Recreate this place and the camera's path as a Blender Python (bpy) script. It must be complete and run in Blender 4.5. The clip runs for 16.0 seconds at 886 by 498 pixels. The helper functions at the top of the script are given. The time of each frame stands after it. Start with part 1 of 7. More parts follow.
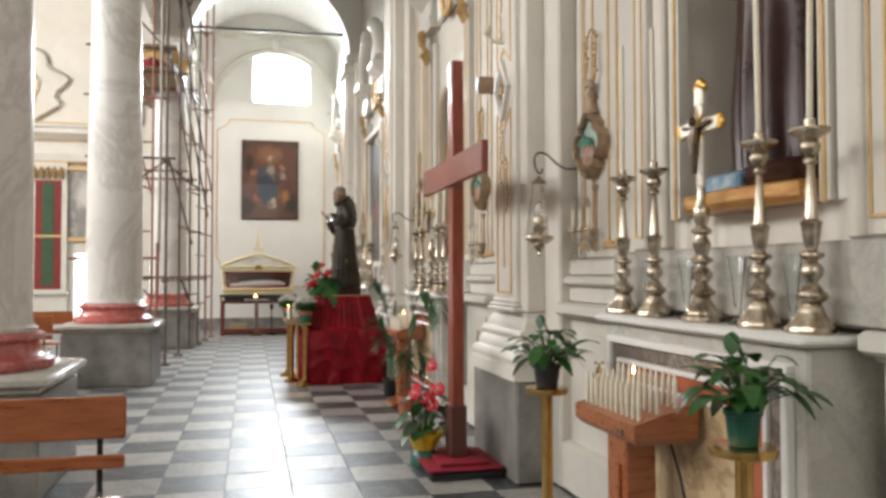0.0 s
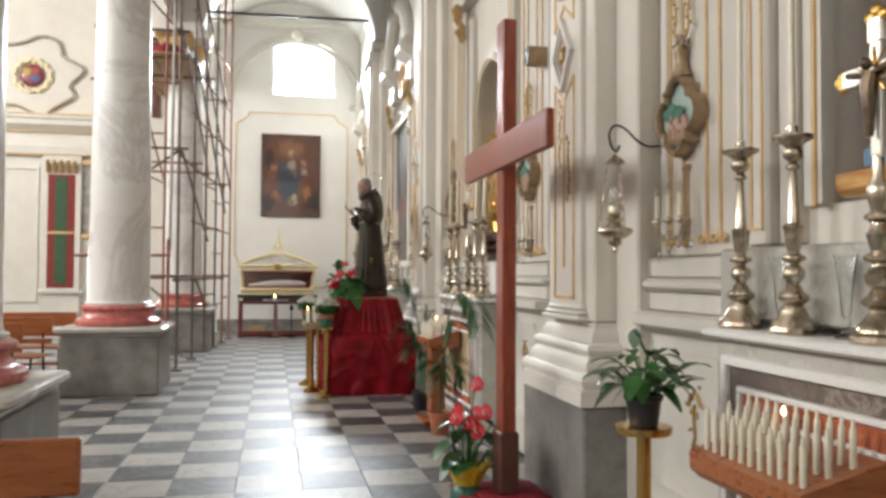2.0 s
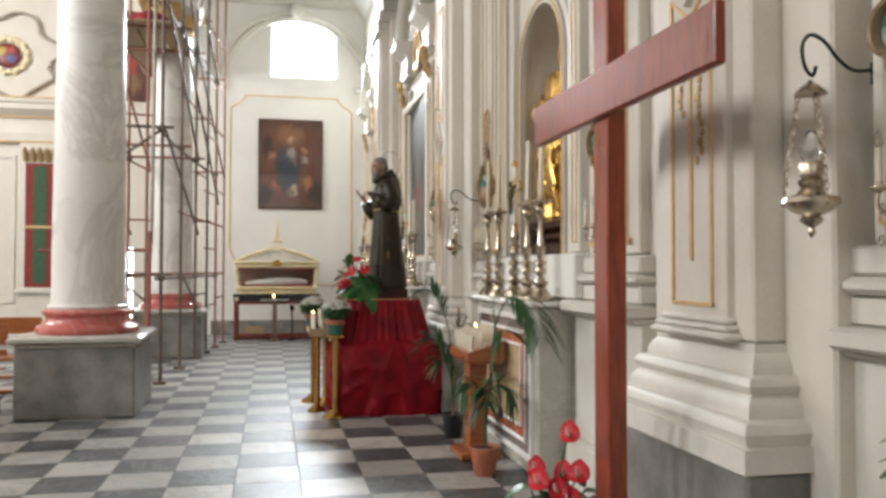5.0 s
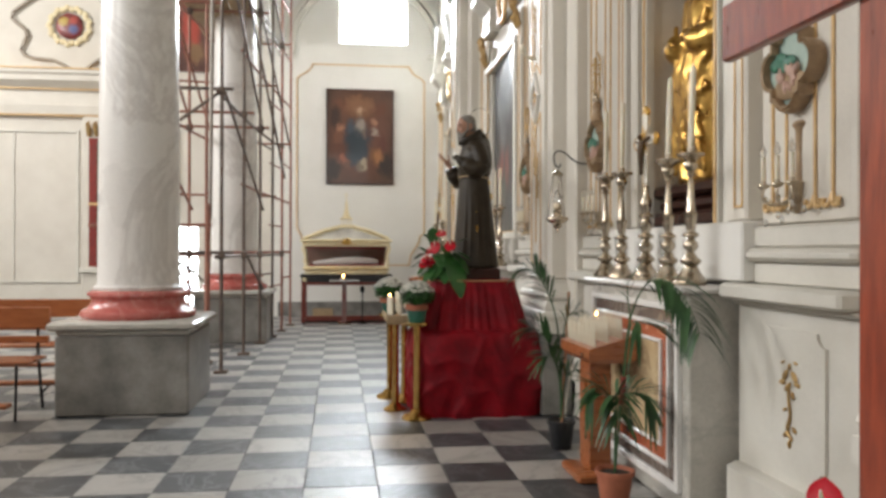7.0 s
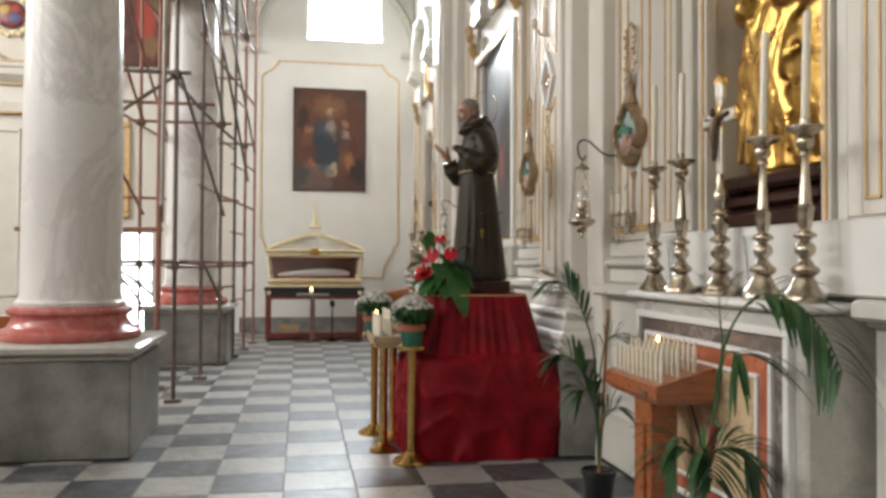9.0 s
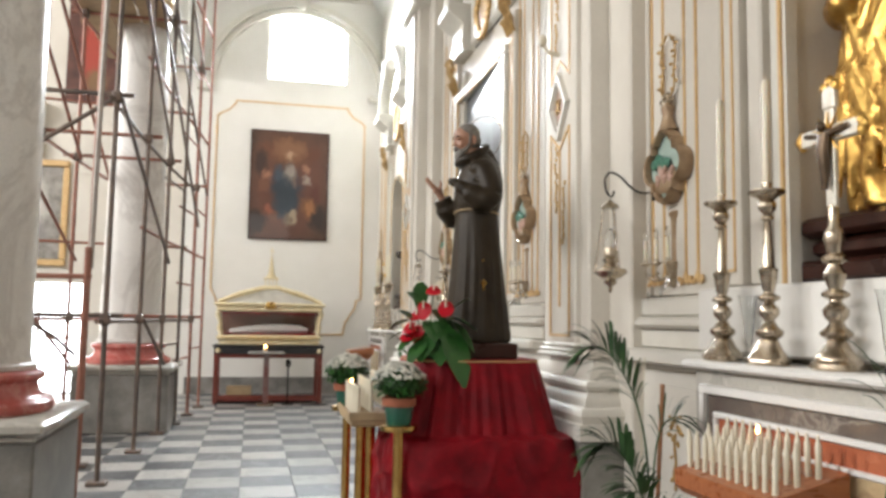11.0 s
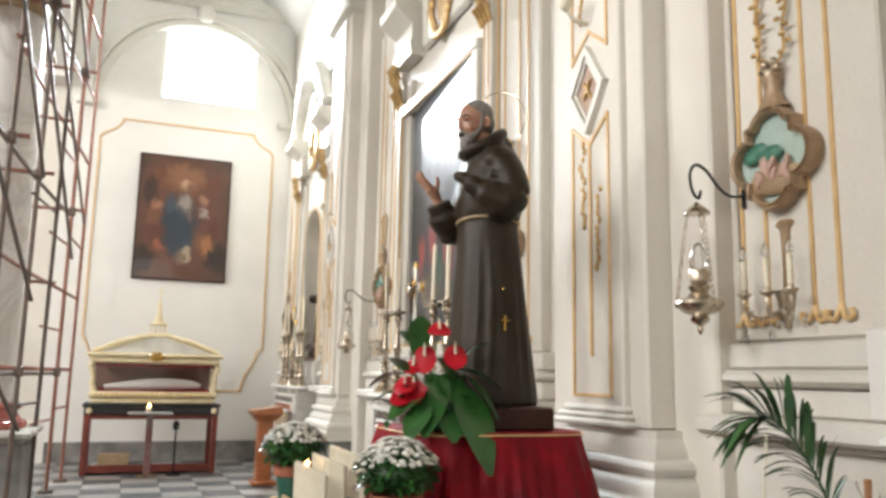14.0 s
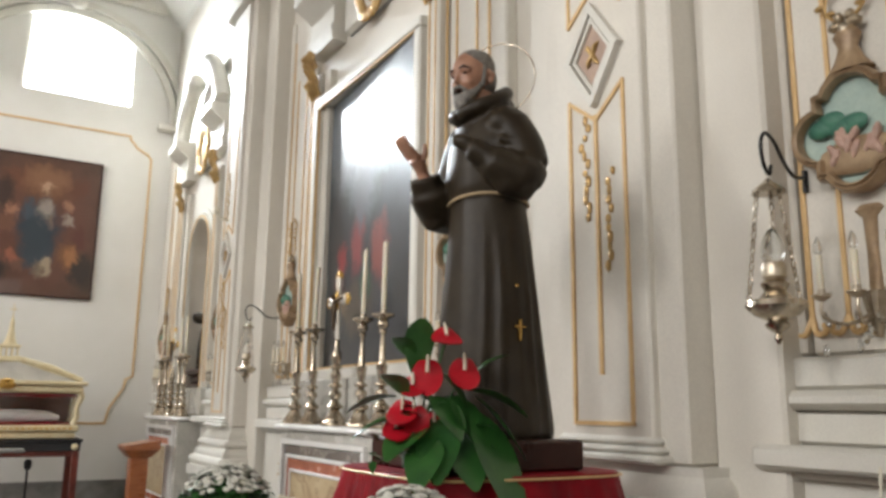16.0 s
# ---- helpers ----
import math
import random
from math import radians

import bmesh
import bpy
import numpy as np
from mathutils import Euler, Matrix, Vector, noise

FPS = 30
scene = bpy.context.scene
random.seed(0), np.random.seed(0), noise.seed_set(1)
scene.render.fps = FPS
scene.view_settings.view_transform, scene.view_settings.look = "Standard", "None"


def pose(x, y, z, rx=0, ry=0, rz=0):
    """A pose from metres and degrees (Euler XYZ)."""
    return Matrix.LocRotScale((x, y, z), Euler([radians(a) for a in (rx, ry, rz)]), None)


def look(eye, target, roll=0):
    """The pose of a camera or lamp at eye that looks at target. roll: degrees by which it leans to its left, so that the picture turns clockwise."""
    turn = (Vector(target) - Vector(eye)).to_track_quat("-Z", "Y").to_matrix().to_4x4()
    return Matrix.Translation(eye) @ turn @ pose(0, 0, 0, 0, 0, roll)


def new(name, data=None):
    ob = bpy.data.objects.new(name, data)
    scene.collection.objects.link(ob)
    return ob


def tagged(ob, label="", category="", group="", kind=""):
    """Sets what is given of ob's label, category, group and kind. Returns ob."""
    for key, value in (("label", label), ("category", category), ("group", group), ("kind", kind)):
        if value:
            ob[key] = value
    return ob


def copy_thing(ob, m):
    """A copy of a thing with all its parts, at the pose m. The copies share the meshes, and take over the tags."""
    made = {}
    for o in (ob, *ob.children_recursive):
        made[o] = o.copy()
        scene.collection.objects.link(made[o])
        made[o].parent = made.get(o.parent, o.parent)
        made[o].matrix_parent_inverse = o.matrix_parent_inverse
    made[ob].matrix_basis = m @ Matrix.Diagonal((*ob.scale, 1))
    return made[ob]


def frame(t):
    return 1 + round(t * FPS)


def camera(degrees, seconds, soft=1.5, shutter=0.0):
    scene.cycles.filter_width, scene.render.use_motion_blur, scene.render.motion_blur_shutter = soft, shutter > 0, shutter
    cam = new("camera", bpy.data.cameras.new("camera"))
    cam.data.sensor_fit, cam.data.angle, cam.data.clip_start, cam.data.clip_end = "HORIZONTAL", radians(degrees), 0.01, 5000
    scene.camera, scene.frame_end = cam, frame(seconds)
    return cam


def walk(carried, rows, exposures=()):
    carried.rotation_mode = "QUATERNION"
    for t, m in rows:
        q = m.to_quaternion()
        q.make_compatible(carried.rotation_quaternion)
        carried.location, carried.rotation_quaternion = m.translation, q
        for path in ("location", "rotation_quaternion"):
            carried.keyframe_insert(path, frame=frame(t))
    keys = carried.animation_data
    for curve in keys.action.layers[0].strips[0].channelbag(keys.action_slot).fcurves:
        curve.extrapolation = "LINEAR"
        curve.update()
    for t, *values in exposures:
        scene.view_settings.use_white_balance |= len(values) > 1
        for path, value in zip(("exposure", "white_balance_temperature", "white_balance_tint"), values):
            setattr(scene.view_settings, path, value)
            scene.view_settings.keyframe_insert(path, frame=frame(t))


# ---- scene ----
SOFT = 3.2
END_POWER, NAVE_POWER, FRONT_POWER = 270.0, 445.0, 70.0
EXPOSURES = [(0, 0.27), (2.0, 0.21), (3.5, 0.18), (6.0, 0.17), (6.8, 0.12), (7.5, -0.02), (9.2, 0.02), (11.3, 0.42), (12.5, 0.62), (13.2, 0.62), (14.0, 0.52), (15.0, 0.18), (16, 0.02)]

cam = camera(58.0, 16.0, soft=SOFT)
PATH = [
    (0, (0.842, 0.802, 1.319), (1.311, 2.745, 1.38), -0.1),
    (0.5, (0.843, 1.032, 1.304), (1.341, 2.967, 1.391), -1.4),
    (1, (0.853, 1.263, 1.312), (1.381, 3.191, 1.392), -1.4),
    (1.5, (0.889, 1.487, 1.322), (1.32, 3.437, 1.425), -0.4),
    (2, (0.905, 1.707, 1.316), (1.322, 3.662, 1.379), 0.3),
    (2.5, (0.86, 1.92, 1.315), (1.375, 3.849, 1.435), -0.9),
    (3, (0.872, 2.179, 1.312), (1.334, 4.12, 1.445), 0.7),
    (3.5, (0.886, 2.414, 1.322), (1.279, 4.371, 1.449), 0.5),
    (6, (0.921, 3.726, 1.308), (1.355, 5.678, 1.329), -0.2),
    (6.5, (0.875, 4.018, 1.277), (1.218, 5.987, 1.343), 0.6),
    (7, (0.887, 4.297, 1.286), (1.145, 6.28, 1.291), 0.1),
    (7.5, (0.839, 4.59, 1.265), (1.221, 6.553, 1.3), -0.7),
    (8, (0.785, 4.817, 1.271), (1.241, 6.765, 1.294), 0.0),
    (8.5, (0.801, 5.137, 1.247), (1.133, 7.109, 1.248), -0.7),
    (9, (0.782, 5.379, 1.253), (1.133, 7.348, 1.292), 0.3),
    (11.5, (0.738, 6.642, 1.263), (1.205, 8.578, 1.449), 0.8),
    (12, (0.724, 6.889, 1.26), (1.182, 8.827, 1.443), 1.5),
    (12.5, (0.679, 7.137, 1.252), (1.262, 9.037, 1.469), 0.4),
    (13, (0.645, 7.369, 1.259), (1.295, 9.248, 1.477), -0.0),
    (13.5, (0.623, 7.598, 1.245), (1.227, 9.487, 1.502), 0.5),
    (14, (0.624, 7.85, 1.25), (1.346, 9.687, 1.569), 1.1),
    (14.5, (0.56, 8.054, 1.245), (1.406, 9.839, 1.56), 0.8),
    (15, (0.573, 8.293, 1.236), (1.359, 10.099, 1.58), 1.4),
    (15.5, (0.586, 8.497, 1.229), (1.425, 10.28, 1.573), 2.3),
    (16, (0.566, 8.72, 1.23), (1.569, 10.404, 1.624), 0.7),
]
walk(cam, [(t, look(eye, target, roll)) for t, eye, target, roll in PATH], EXPOSURES)

# ---- world and light ----
world = bpy.data.worlds.new("world")
scene.world = world
world.use_nodes = True
wn = world.node_tree.nodes
sky = wn.new("ShaderNodeTexSky")
sky.sky_type = "NISHITA"
sky.sun_disc = False
sky.sun_elevation, sky.sun_rotation = radians(42), radians(20)
world.node_tree.links.new(sky.outputs[0], wn["Background"].inputs[0])
wn["Background"].inputs[1].default_value = 0.12


def area(name, m, sx, sy, power, colour):
    """A rectangular lamp that stands for daylight at an opening."""
    d = bpy.data.lights.new(name, "AREA")
    d.shape, d.size, d.size_y, d.energy, d.color = "RECTANGLE", sx, sy, power, colour
    ob = new(name, d)
    ob.matrix_world = m
    return ob


DAY = (0.86, 0.94, 1.0)
WARM = (1.0, 0.985, 0.968)
area("end_window_light", look((1.54, 20.42, 5.98), (1.5, 13.0, 1.2)), 1.25, 1.1, END_POWER, DAY).data.spread = radians(125)
# fill lamps added on the nave side, at openings out of view
for wy, share in ((-1.0, 0.55), (4.4, 0.75), (9.8, 1.0), (15.2, 1.3)):
    area("nave_fill_light", look((-9.6, wy, 6.6), (2.0, wy + 1.0, 1.0)), 2.0, 2.6, NAVE_POWER * share, WARM)
# fill lamp added behind the camera, for the sides that face it
area("front_fill_light", look((1.2, -4.6, 5.0), (1.2, 8.0, 1.5)), 2.2, 2.4, FRONT_POWER, WARM)

# ---- materials ----
MATS = {}


def node(nt, kind, **kw):
    n = nt.nodes.new(kind)
    for k, v in kw.items():
        n.inputs[k.replace("_", " ")].default_value = v
    return n


def material(name, base, second=None, rough=0.5, metal=0.0, scale=6.0, grain=90.0, bump=0.1, stretch=(1, 1, 1), patches=0.5,
             veins=None, vein_scale=1.6, vary=0.0, island=False, coat=0.0, sheen=0.0, trans=0.0, rough_var=0.12, emit=None, emit_power=0.0, sub=0.0, spec=0.5):
    """A surface with stains at one scale, grain at another, fine relief and uneven gloss."""
    m = bpy.data.materials.new(name)
    m.use_nodes = True
    nt = m.node_tree
    L = nt.links.new
    p = nt.nodes["Principled BSDF"]
    p.inputs["Specular IOR Level"].default_value = spec
    tc = nt.nodes.new("ShaderNodeTexCoord")
    mp = nt.nodes.new("ShaderNodeMapping")
    mp.inputs["Scale"].default_value = stretch
    info = nt.nodes.new("ShaderNodeObjectInfo")
    L(tc.outputs["Object"], mp.inputs["Vector"])
    coords = mp.outputs["Vector"]
    if vary:
        add = nt.nodes.new("ShaderNodeVectorMath")
        add.operation = "MULTIPLY_ADD"
        add.inputs[1].default_value = (37.0, 53.0, 29.0)
        comb = nt.nodes.new("ShaderNodeCombineXYZ")
        for k in range(3):
            L(info.outputs["Random"], comb.inputs[k])
        L(comb.outputs[0], add.inputs[0])
        L(mp.outputs["Vector"], add.inputs[2])
        coords = add.outputs[0]
    big = node(nt, "ShaderNodeTexNoise", Scale=scale, Detail=5.0, Roughness=0.6)
    fine = node(nt, "ShaderNodeTexNoise", Scale=grain, Detail=4.0, Roughness=0.6)
    L(coords, big.inputs["Vector"])
    L(coords, fine.inputs["Vector"])
    second = second or tuple(c * 0.78 for c in base)
    ramp = nt.nodes.new("ShaderNodeValToRGB")
    ramp.color_ramp.elements[0].position, ramp.color_ramp.elements[1].position = 0.5 - 0.3 * patches, 0.5 + 0.3 * patches
    ramp.color_ramp.elements[0].color, ramp.color_ramp.elements[1].color = (*second, 1), (*base, 1)
    L(big.outputs["Fac"], ramp.inputs["Fac"])
    colour = ramp.outputs["Color"]

    def mix(fac, a, b, mode="MIX"):
        mx = nt.nodes.new("ShaderNodeMix")
        mx.data_type, mx.blend_type = "RGBA", mode
        if isinstance(fac, float):
            mx.inputs[0].default_value = fac
        else:
            L(fac, mx.inputs[0])
        L(a, mx.inputs[6])
        if isinstance(b, tuple):
            mx.inputs[7].default_value = b
        else:
            L(b, mx.inputs[7])
        return mx.outputs[2]

    if veins:
        wv = node(nt, "ShaderNodeTexNoise", Scale=vein_scale, Detail=8.0, Roughness=0.65, Distortion=1.2)
        L(coords, wv.inputs["Vector"])
        vr = nt.nodes.new("ShaderNodeValToRGB")
        e = vr.color_ramp.elements
        e[0].position, e[0].color = 0.46, (0, 0, 0, 1)
        e[1].position, e[1].color = 0.54, (0, 0, 0, 1)
        mid = e.new(0.5)
        mid.color = (1, 1, 1, 1)
        L(wv.outputs["Fac"], vr.inputs["Fac"])
        colour = mix(vr.outputs["Color"], colour, (*veins, 1))
    gr = nt.nodes.new("ShaderNodeValToRGB")
    gr.color_ramp.elements[0].color, gr.color_ramp.elements[1].color = (0.86, 0.86, 0.86, 1), (1, 1, 1, 1)
    gr.color_ramp.elements[0].position, gr.color_ramp.elements[1].position = 0.35, 0.6
    L(fine.outputs["Fac"], gr.inputs["Fac"])
    colour = mix(0.7, colour, gr.outputs["Color"], "MULTIPLY")
    if vary:
        rv = nt.nodes.new("ShaderNodeValToRGB")
        lo = 1 - vary
        rv.color_ramp.elements[0].color, rv.color_ramp.elements[1].color = (lo, lo, lo, 1), (1, 1, 1, 1)
        if island:
            gm = nt.nodes.new("ShaderNodeNewGeometry")
            L(gm.outputs["Random Per Island"], rv.inputs["Fac"])
        else:
            L(info.outputs["Random"], rv.inputs["Fac"])
        colour = mix(1.0, colour, rv.outputs["Color"], "MULTIPLY")
    L(colour, p.inputs["Base Color"])
    mr = nt.nodes.new("ShaderNodeMapRange")
    mr.inputs["To Min"].default_value, mr.inputs["To Max"].default_value = max(0.03, rough - rough_var), min(1.0, rough + rough_var)
    L(big.outputs["Fac"], mr.inputs["Value"])
    L(mr.outputs[0], p.inputs["Roughness"])
    p.inputs["Metallic"].default_value = metal
    p.inputs["Coat Weight"].default_value = coat
    p.inputs["Sheen Weight"].default_value = sheen
    p.inputs["Transmission Weight"].default_value = trans
    if sub:
        p.inputs["Subsurface Weight"].default_value = sub
        p.inputs["Subsurface Radius"].default_value = (0.02, 0.012, 0.006)
    if emit:
        p.inputs["Emission Color"].default_value = (*emit, 1)
        p.inputs["Emission Strength"].default_value = emit_power
    if bump:
        b = nt.nodes.new("ShaderNodeBump")
        b.inputs["Strength"].default_value, b.inputs["Distance"].default_value = bump, 0.01
        sm = nt.nodes.new("ShaderNodeMath")
        sm.operation = "MULTIPLY_ADD"
        sm.inputs[1].default_value = 0.35
        L(fine.outputs["Fac"], sm.inputs[0])
        L(big.outputs["Fac"], sm.inputs[2])
        L(sm.outputs[0], b.inputs["Height"])
        L(b.outputs["Normal"], p.inputs["Normal"])
    MATS[name] = m
    return m


PLASTER = material("cream_plaster", (0.75, 0.71, 0.635), (0.65, 0.605, 0.53), rough=0.55, scale=2.2, grain=170, bump=0.05, patches=0.9)
WHITE = material("white_plaster", (0.82, 0.80, 0.76), (0.74, 0.72, 0.67), rough=0.6, scale=1.8, grain=170, bump=0.05, patches=0.9)
STUCCO = material("pale_stucco", (0.75, 0.725, 0.66), (0.64, 0.61, 0.54), rough=0.52, scale=3.0, grain=170, bump=0.05, patches=0.8)
OCHRE = material("ochre_gilt_line", (0.72, 0.50, 0.24), (0.62, 0.40, 0.18), rough=0.45, metal=0.1, scale=14, grain=120, bump=0.15)
GILT = material("gilt_stucco", (0.62, 0.42, 0.17), (0.36, 0.22, 0.09), rough=0.35, metal=0.55, scale=22, grain=140, bump=0.5, patches=0.8)
GOLD = material("gold_leaf", (0.80, 0.52, 0.15), (0.42, 0.23, 0.06), rough=0.3, metal=1.0, scale=12, grain=38, bump=0.7)
MARBLE = material("grey_marble", (0.55, 0.53, 0.475), (0.47, 0.445, 0.395), rough=0.26, scale=1.6, grain=60, bump=0.03, veins=(0.45, 0.43, 0.385), vein_scale=1.2, patches=1.2)
STONE = material("blue_grey_stone", (0.32, 0.305, 0.28), (0.12, 0.115, 0.105), rough=0.42, scale=2.6, grain=40, bump=0.1, patches=0.6)
SHAFT = material("white_veined_marble", (0.82, 0.80, 0.765), (0.76, 0.735, 0.70), rough=0.3, scale=1.0, grain=120, bump=0.015, veins=(0.64, 0.61, 0.575), vein_scale=0.8, stretch=(0.8, 0.8, 0.8))
ROSSO = material("red_marble", (0.56, 0.17, 0.145), (0.44, 0.10, 0.085), rough=0.25, scale=7, grain=60, bump=0.03, veins=(0.56, 0.22, 0.19), vein_scale=3)
BROWNMARBLE = material("brown_marble", (0.20, 0.16, 0.13), (0.12, 0.10, 0.09), rough=0.25, scale=5, bump=0.03, veins=(0.32, 0.28, 0.24), vein_scale=3)
REDPANEL = material("red_marble_panel", (0.50, 0.16, 0.08), (0.36, 0.10, 0.05), rough=0.25, scale=6, bump=0.03)
ALABASTER = material("yellow_alabaster", (0.66, 0.52, 0.32), (0.50, 0.36, 0.20), rough=0.2, scale=3.5, bump=0.02, veins=(0.40, 0.28, 0.16), vein_scale=2.5)
TILE_D = material("dark_floor_marble", (0.095, 0.100, 0.108), (0.052, 0.055, 0.060), rough=0.40, rough_var=0.12, scale=3.0, grain=70, bump=0.03, veins=(0.17, 0.18, 0.19), vein_scale=2.6, vary=0.5, patches=1.2)
TILE_L = material("light_floor_marble", (0.48, 0.46, 0.43), (0.37, 0.355, 0.33), rough=0.40, rough_var=0.12, scale=3.0, grain=70, bump=0.03, veins=(0.30, 0.285, 0.265), vein_scale=2.2, vary=0.3, patches=1.2)
GROUT = material("dark_grout", (0.12, 0.115, 0.105), rough=0.8, scale=20, bump=0.2)
WOOD = material("orange_varnished_wood", (0.40, 0.135, 0.045), (0.28, 0.085, 0.028), rough=0.3, scale=5, grain=55, bump=0.06, stretch=(1.5, 9, 9), coat=0.25)
CROSSWOOD = material("red_brown_stained_wood", (0.34, 0.062, 0.024), (0.19, 0.034, 0.016), rough=0.32, scale=4, grain=50, bump=0.08, stretch=(8, 8, 1.2), coat=0.25)
DARKWOOD = material("dark_brown_wood", (0.050, 0.018, 0.012), (0.030, 0.011, 0.008), rough=0.3, spec=0.25, scale=6, grain=60, bump=0.06)
VELVET = material("red_velvet", (0.28, 0.004, 0.012), (0.14, 0.002, 0.007), spec=0.2, rough=0.55, scale=6, grain=160, bump=0.15)
SILVER = material("tarnished_silver", (0.64, 0.57, 0.47), (0.34, 0.27, 0.19), rough=0.24, metal=1.0, scale=12, grain=90, bump=0.2)
TARNISH = material("dark_tarnished_bronze", (0.16, 0.11, 0.07), (0.08, 0.055, 0.035), rough=0.35, metal=0.8, scale=20, bump=0.2)
BRASS = material("polished_brass", (0.72, 0.47, 0.16), (0.52, 0.31, 0.09), rough=0.2, metal=1.0, scale=9, bump=0.05)
WAX = material("ivory_wax", (0.80, 0.74, 0.60), (0.72, 0.65, 0.50), rough=0.45, scale=8, bump=0.05, sub=0.2)
PAPERWHITE = material("white_plastic_candle", (0.76, 0.71, 0.58), (0.66, 0.60, 0.46), rough=0.4, scale=10, bump=0.03)
LEAF = material("dark_green_leaf", (0.050, 0.17, 0.035), (0.025, 0.10, 0.022), rough=0.35, scale=8, grain=60, bump=0.1, vary=0.4, island=True)
PALM = material("palm_green", (0.06, 0.15, 0.045), (0.03, 0.09, 0.03), rough=0.45, scale=9, grain=60, bump=0.1, vary=0.4, island=True)
PETALRED = material("red_spathe", (0.60, 0.012, 0.028), (0.48, 0.007, 0.018), spec=0.3, rough=0.42, scale=14, bump=0.1, vary=0.2, island=True)
PETALWHITE = material("white_petal", (0.85, 0.84, 0.78), (0.80, 0.78, 0.68), rough=0.6, scale=30, bump=0.1, vary=0.25, island=True)
POTBLACK = material("black_plastic", (0.02, 0.02, 0.022), rough=0.4, scale=10, bump=0.03)
POTGREEN = material("green_plastic", (0.015, 0.11, 0.07), (0.01, 0.075, 0.05), rough=0.35, scale=10, bump=0.03)
TERRACOTTA = material("terracotta", (0.42, 0.14, 0.075), (0.32, 0.10, 0.05), rough=0.7, scale=12, bump=0.1)
FOIL = material("yellow_foil", (0.72, 0.50, 0.03), (0.58, 0.38, 0.02), rough=0.3, scale=20, grain=50, bump=0.5)
SOIL = material("dark_soil", (0.03, 0.022, 0.015), rough=0.9, scale=40, bump=0.6)
ROBE = material("dark_brown_painted_robe", (0.036, 0.026, 0.015), (0.022, 0.015, 0.009), rough=0.42, scale=7, grain=80, bump=0.12, spec=0.22)
SKIN = material("painted_flesh", (0.40, 0.21, 0.135), (0.29, 0.14, 0.085), rough=0.4, scale=14, bump=0.08)
HAIR = material("painted_grey_hair", (0.24, 0.22, 0.195), (0.12, 0.105, 0.09), rough=0.6, scale=40, grain=120, bump=0.6)
STEEL = material("rusty_scaffold_tube", (0.19, 0.135, 0.105), (0.11, 0.09, 0.08), rough=0.5, metal=0.35, scale=9, grain=70, bump=0.2)
STEELRED = material("red_primed_tube", (0.36, 0.15, 0.10), (0.24, 0.10, 0.07), rough=0.5, metal=0.15, scale=9, grain=70, bump=0.2)
GALVANISED = material("galvanised_tube", (0.42, 0.38, 0.34), (0.30, 0.26, 0.23), rough=0.5, metal=0.3, scale=9, grain=70, bump=0.1)
IRON = material("black_iron", (0.025, 0.024, 0.024), rough=0.45, metal=0.6, scale=14, bump=0.1)
CREAMGOLD = material("cream_gilded_wood", (0.83, 0.74, 0.50), (0.72, 0.59, 0.34), rough=0.32, scale=9, bump=0.06)
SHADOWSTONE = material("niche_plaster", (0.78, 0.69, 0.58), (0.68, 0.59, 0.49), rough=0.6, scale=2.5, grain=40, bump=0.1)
PINK = material("pale_flesh_relief", (0.60, 0.40, 0.32), (0.46, 0.28, 0.22), rough=0.5, scale=16, bump=0.1)
BOTTLE = material("green_relief", (0.07, 0.22, 0.14), (0.04, 0.14, 0.10), rough=0.5, scale=16, bump=0.1)
SKYPAINT = material("pale_green_sky_paint", (0.46, 0.56, 0.48), (0.36, 0.47, 0.42), rough=0.5, scale=9, bump=0.05)
CLOTHRED = material("red_carpet", (0.30, 0.01, 0.025), (0.20, 0.008, 0.018), rough=0.9, scale=10, grain=200, bump=0.3)
GREENCLOTH = material("green_brocade", (0.05, 0.11, 0.05), (0.03, 0.07, 0.03), rough=0.7, scale=18, bump=0.1)
REDCLOTH = material("red_brocade", (0.26, 0.03, 0.02), (0.17, 0.02, 0.015), rough=0.7, scale=18, bump=0.1)
FLAME = material("candle_flame", (1.0, 0.6, 0.2), rough=0.5, bump=0, emit=(1.0, 0.50, 0.16), emit_power=22.0)
GLOW = material("daylight", (0.9, 0.95, 1.0), rough=1.0, bump=0, emit=(0.90, 0.96, 1.0), emit_power=7.0)
PALESILVER = material("pale_silver_plate", (0.86, 0.83, 0.76), (0.70, 0.65, 0.55), rough=0.35, metal=0.7, scale=14, grain=90, bump=0.15)
SILVERGILT = material("worn_silver_gilt", (0.60, 0.53, 0.42), (0.34, 0.26, 0.17), rough=0.3, metal=0.8, scale=14, grain=90, bump=0.2)
GLASS = material("clear_glass", (0.95, 0.97, 0.97), (0.95, 0.97, 0.97), rough=0.04, rough_var=0.02, bump=0, trans=1.0)
TANFRAME = material("tan_carved_wood", (0.44, 0.31, 0.185), (0.28, 0.185, 0.11), rough=0.4, metal=0.2, scale=16, grain=110, bump=0.25)
GILTWOOD = material("worn_gilded_wood", (0.62, 0.36, 0.12), (0.40, 0.17, 0.05), rough=0.36, metal=0.35, scale=5, grain=60, bump=0.1, stretch=(4, 1, 6))
SOCKET = material("warm_tan_carton", (0.45, 0.33, 0.19), rough=0.7, scale=8, bump=0.05)


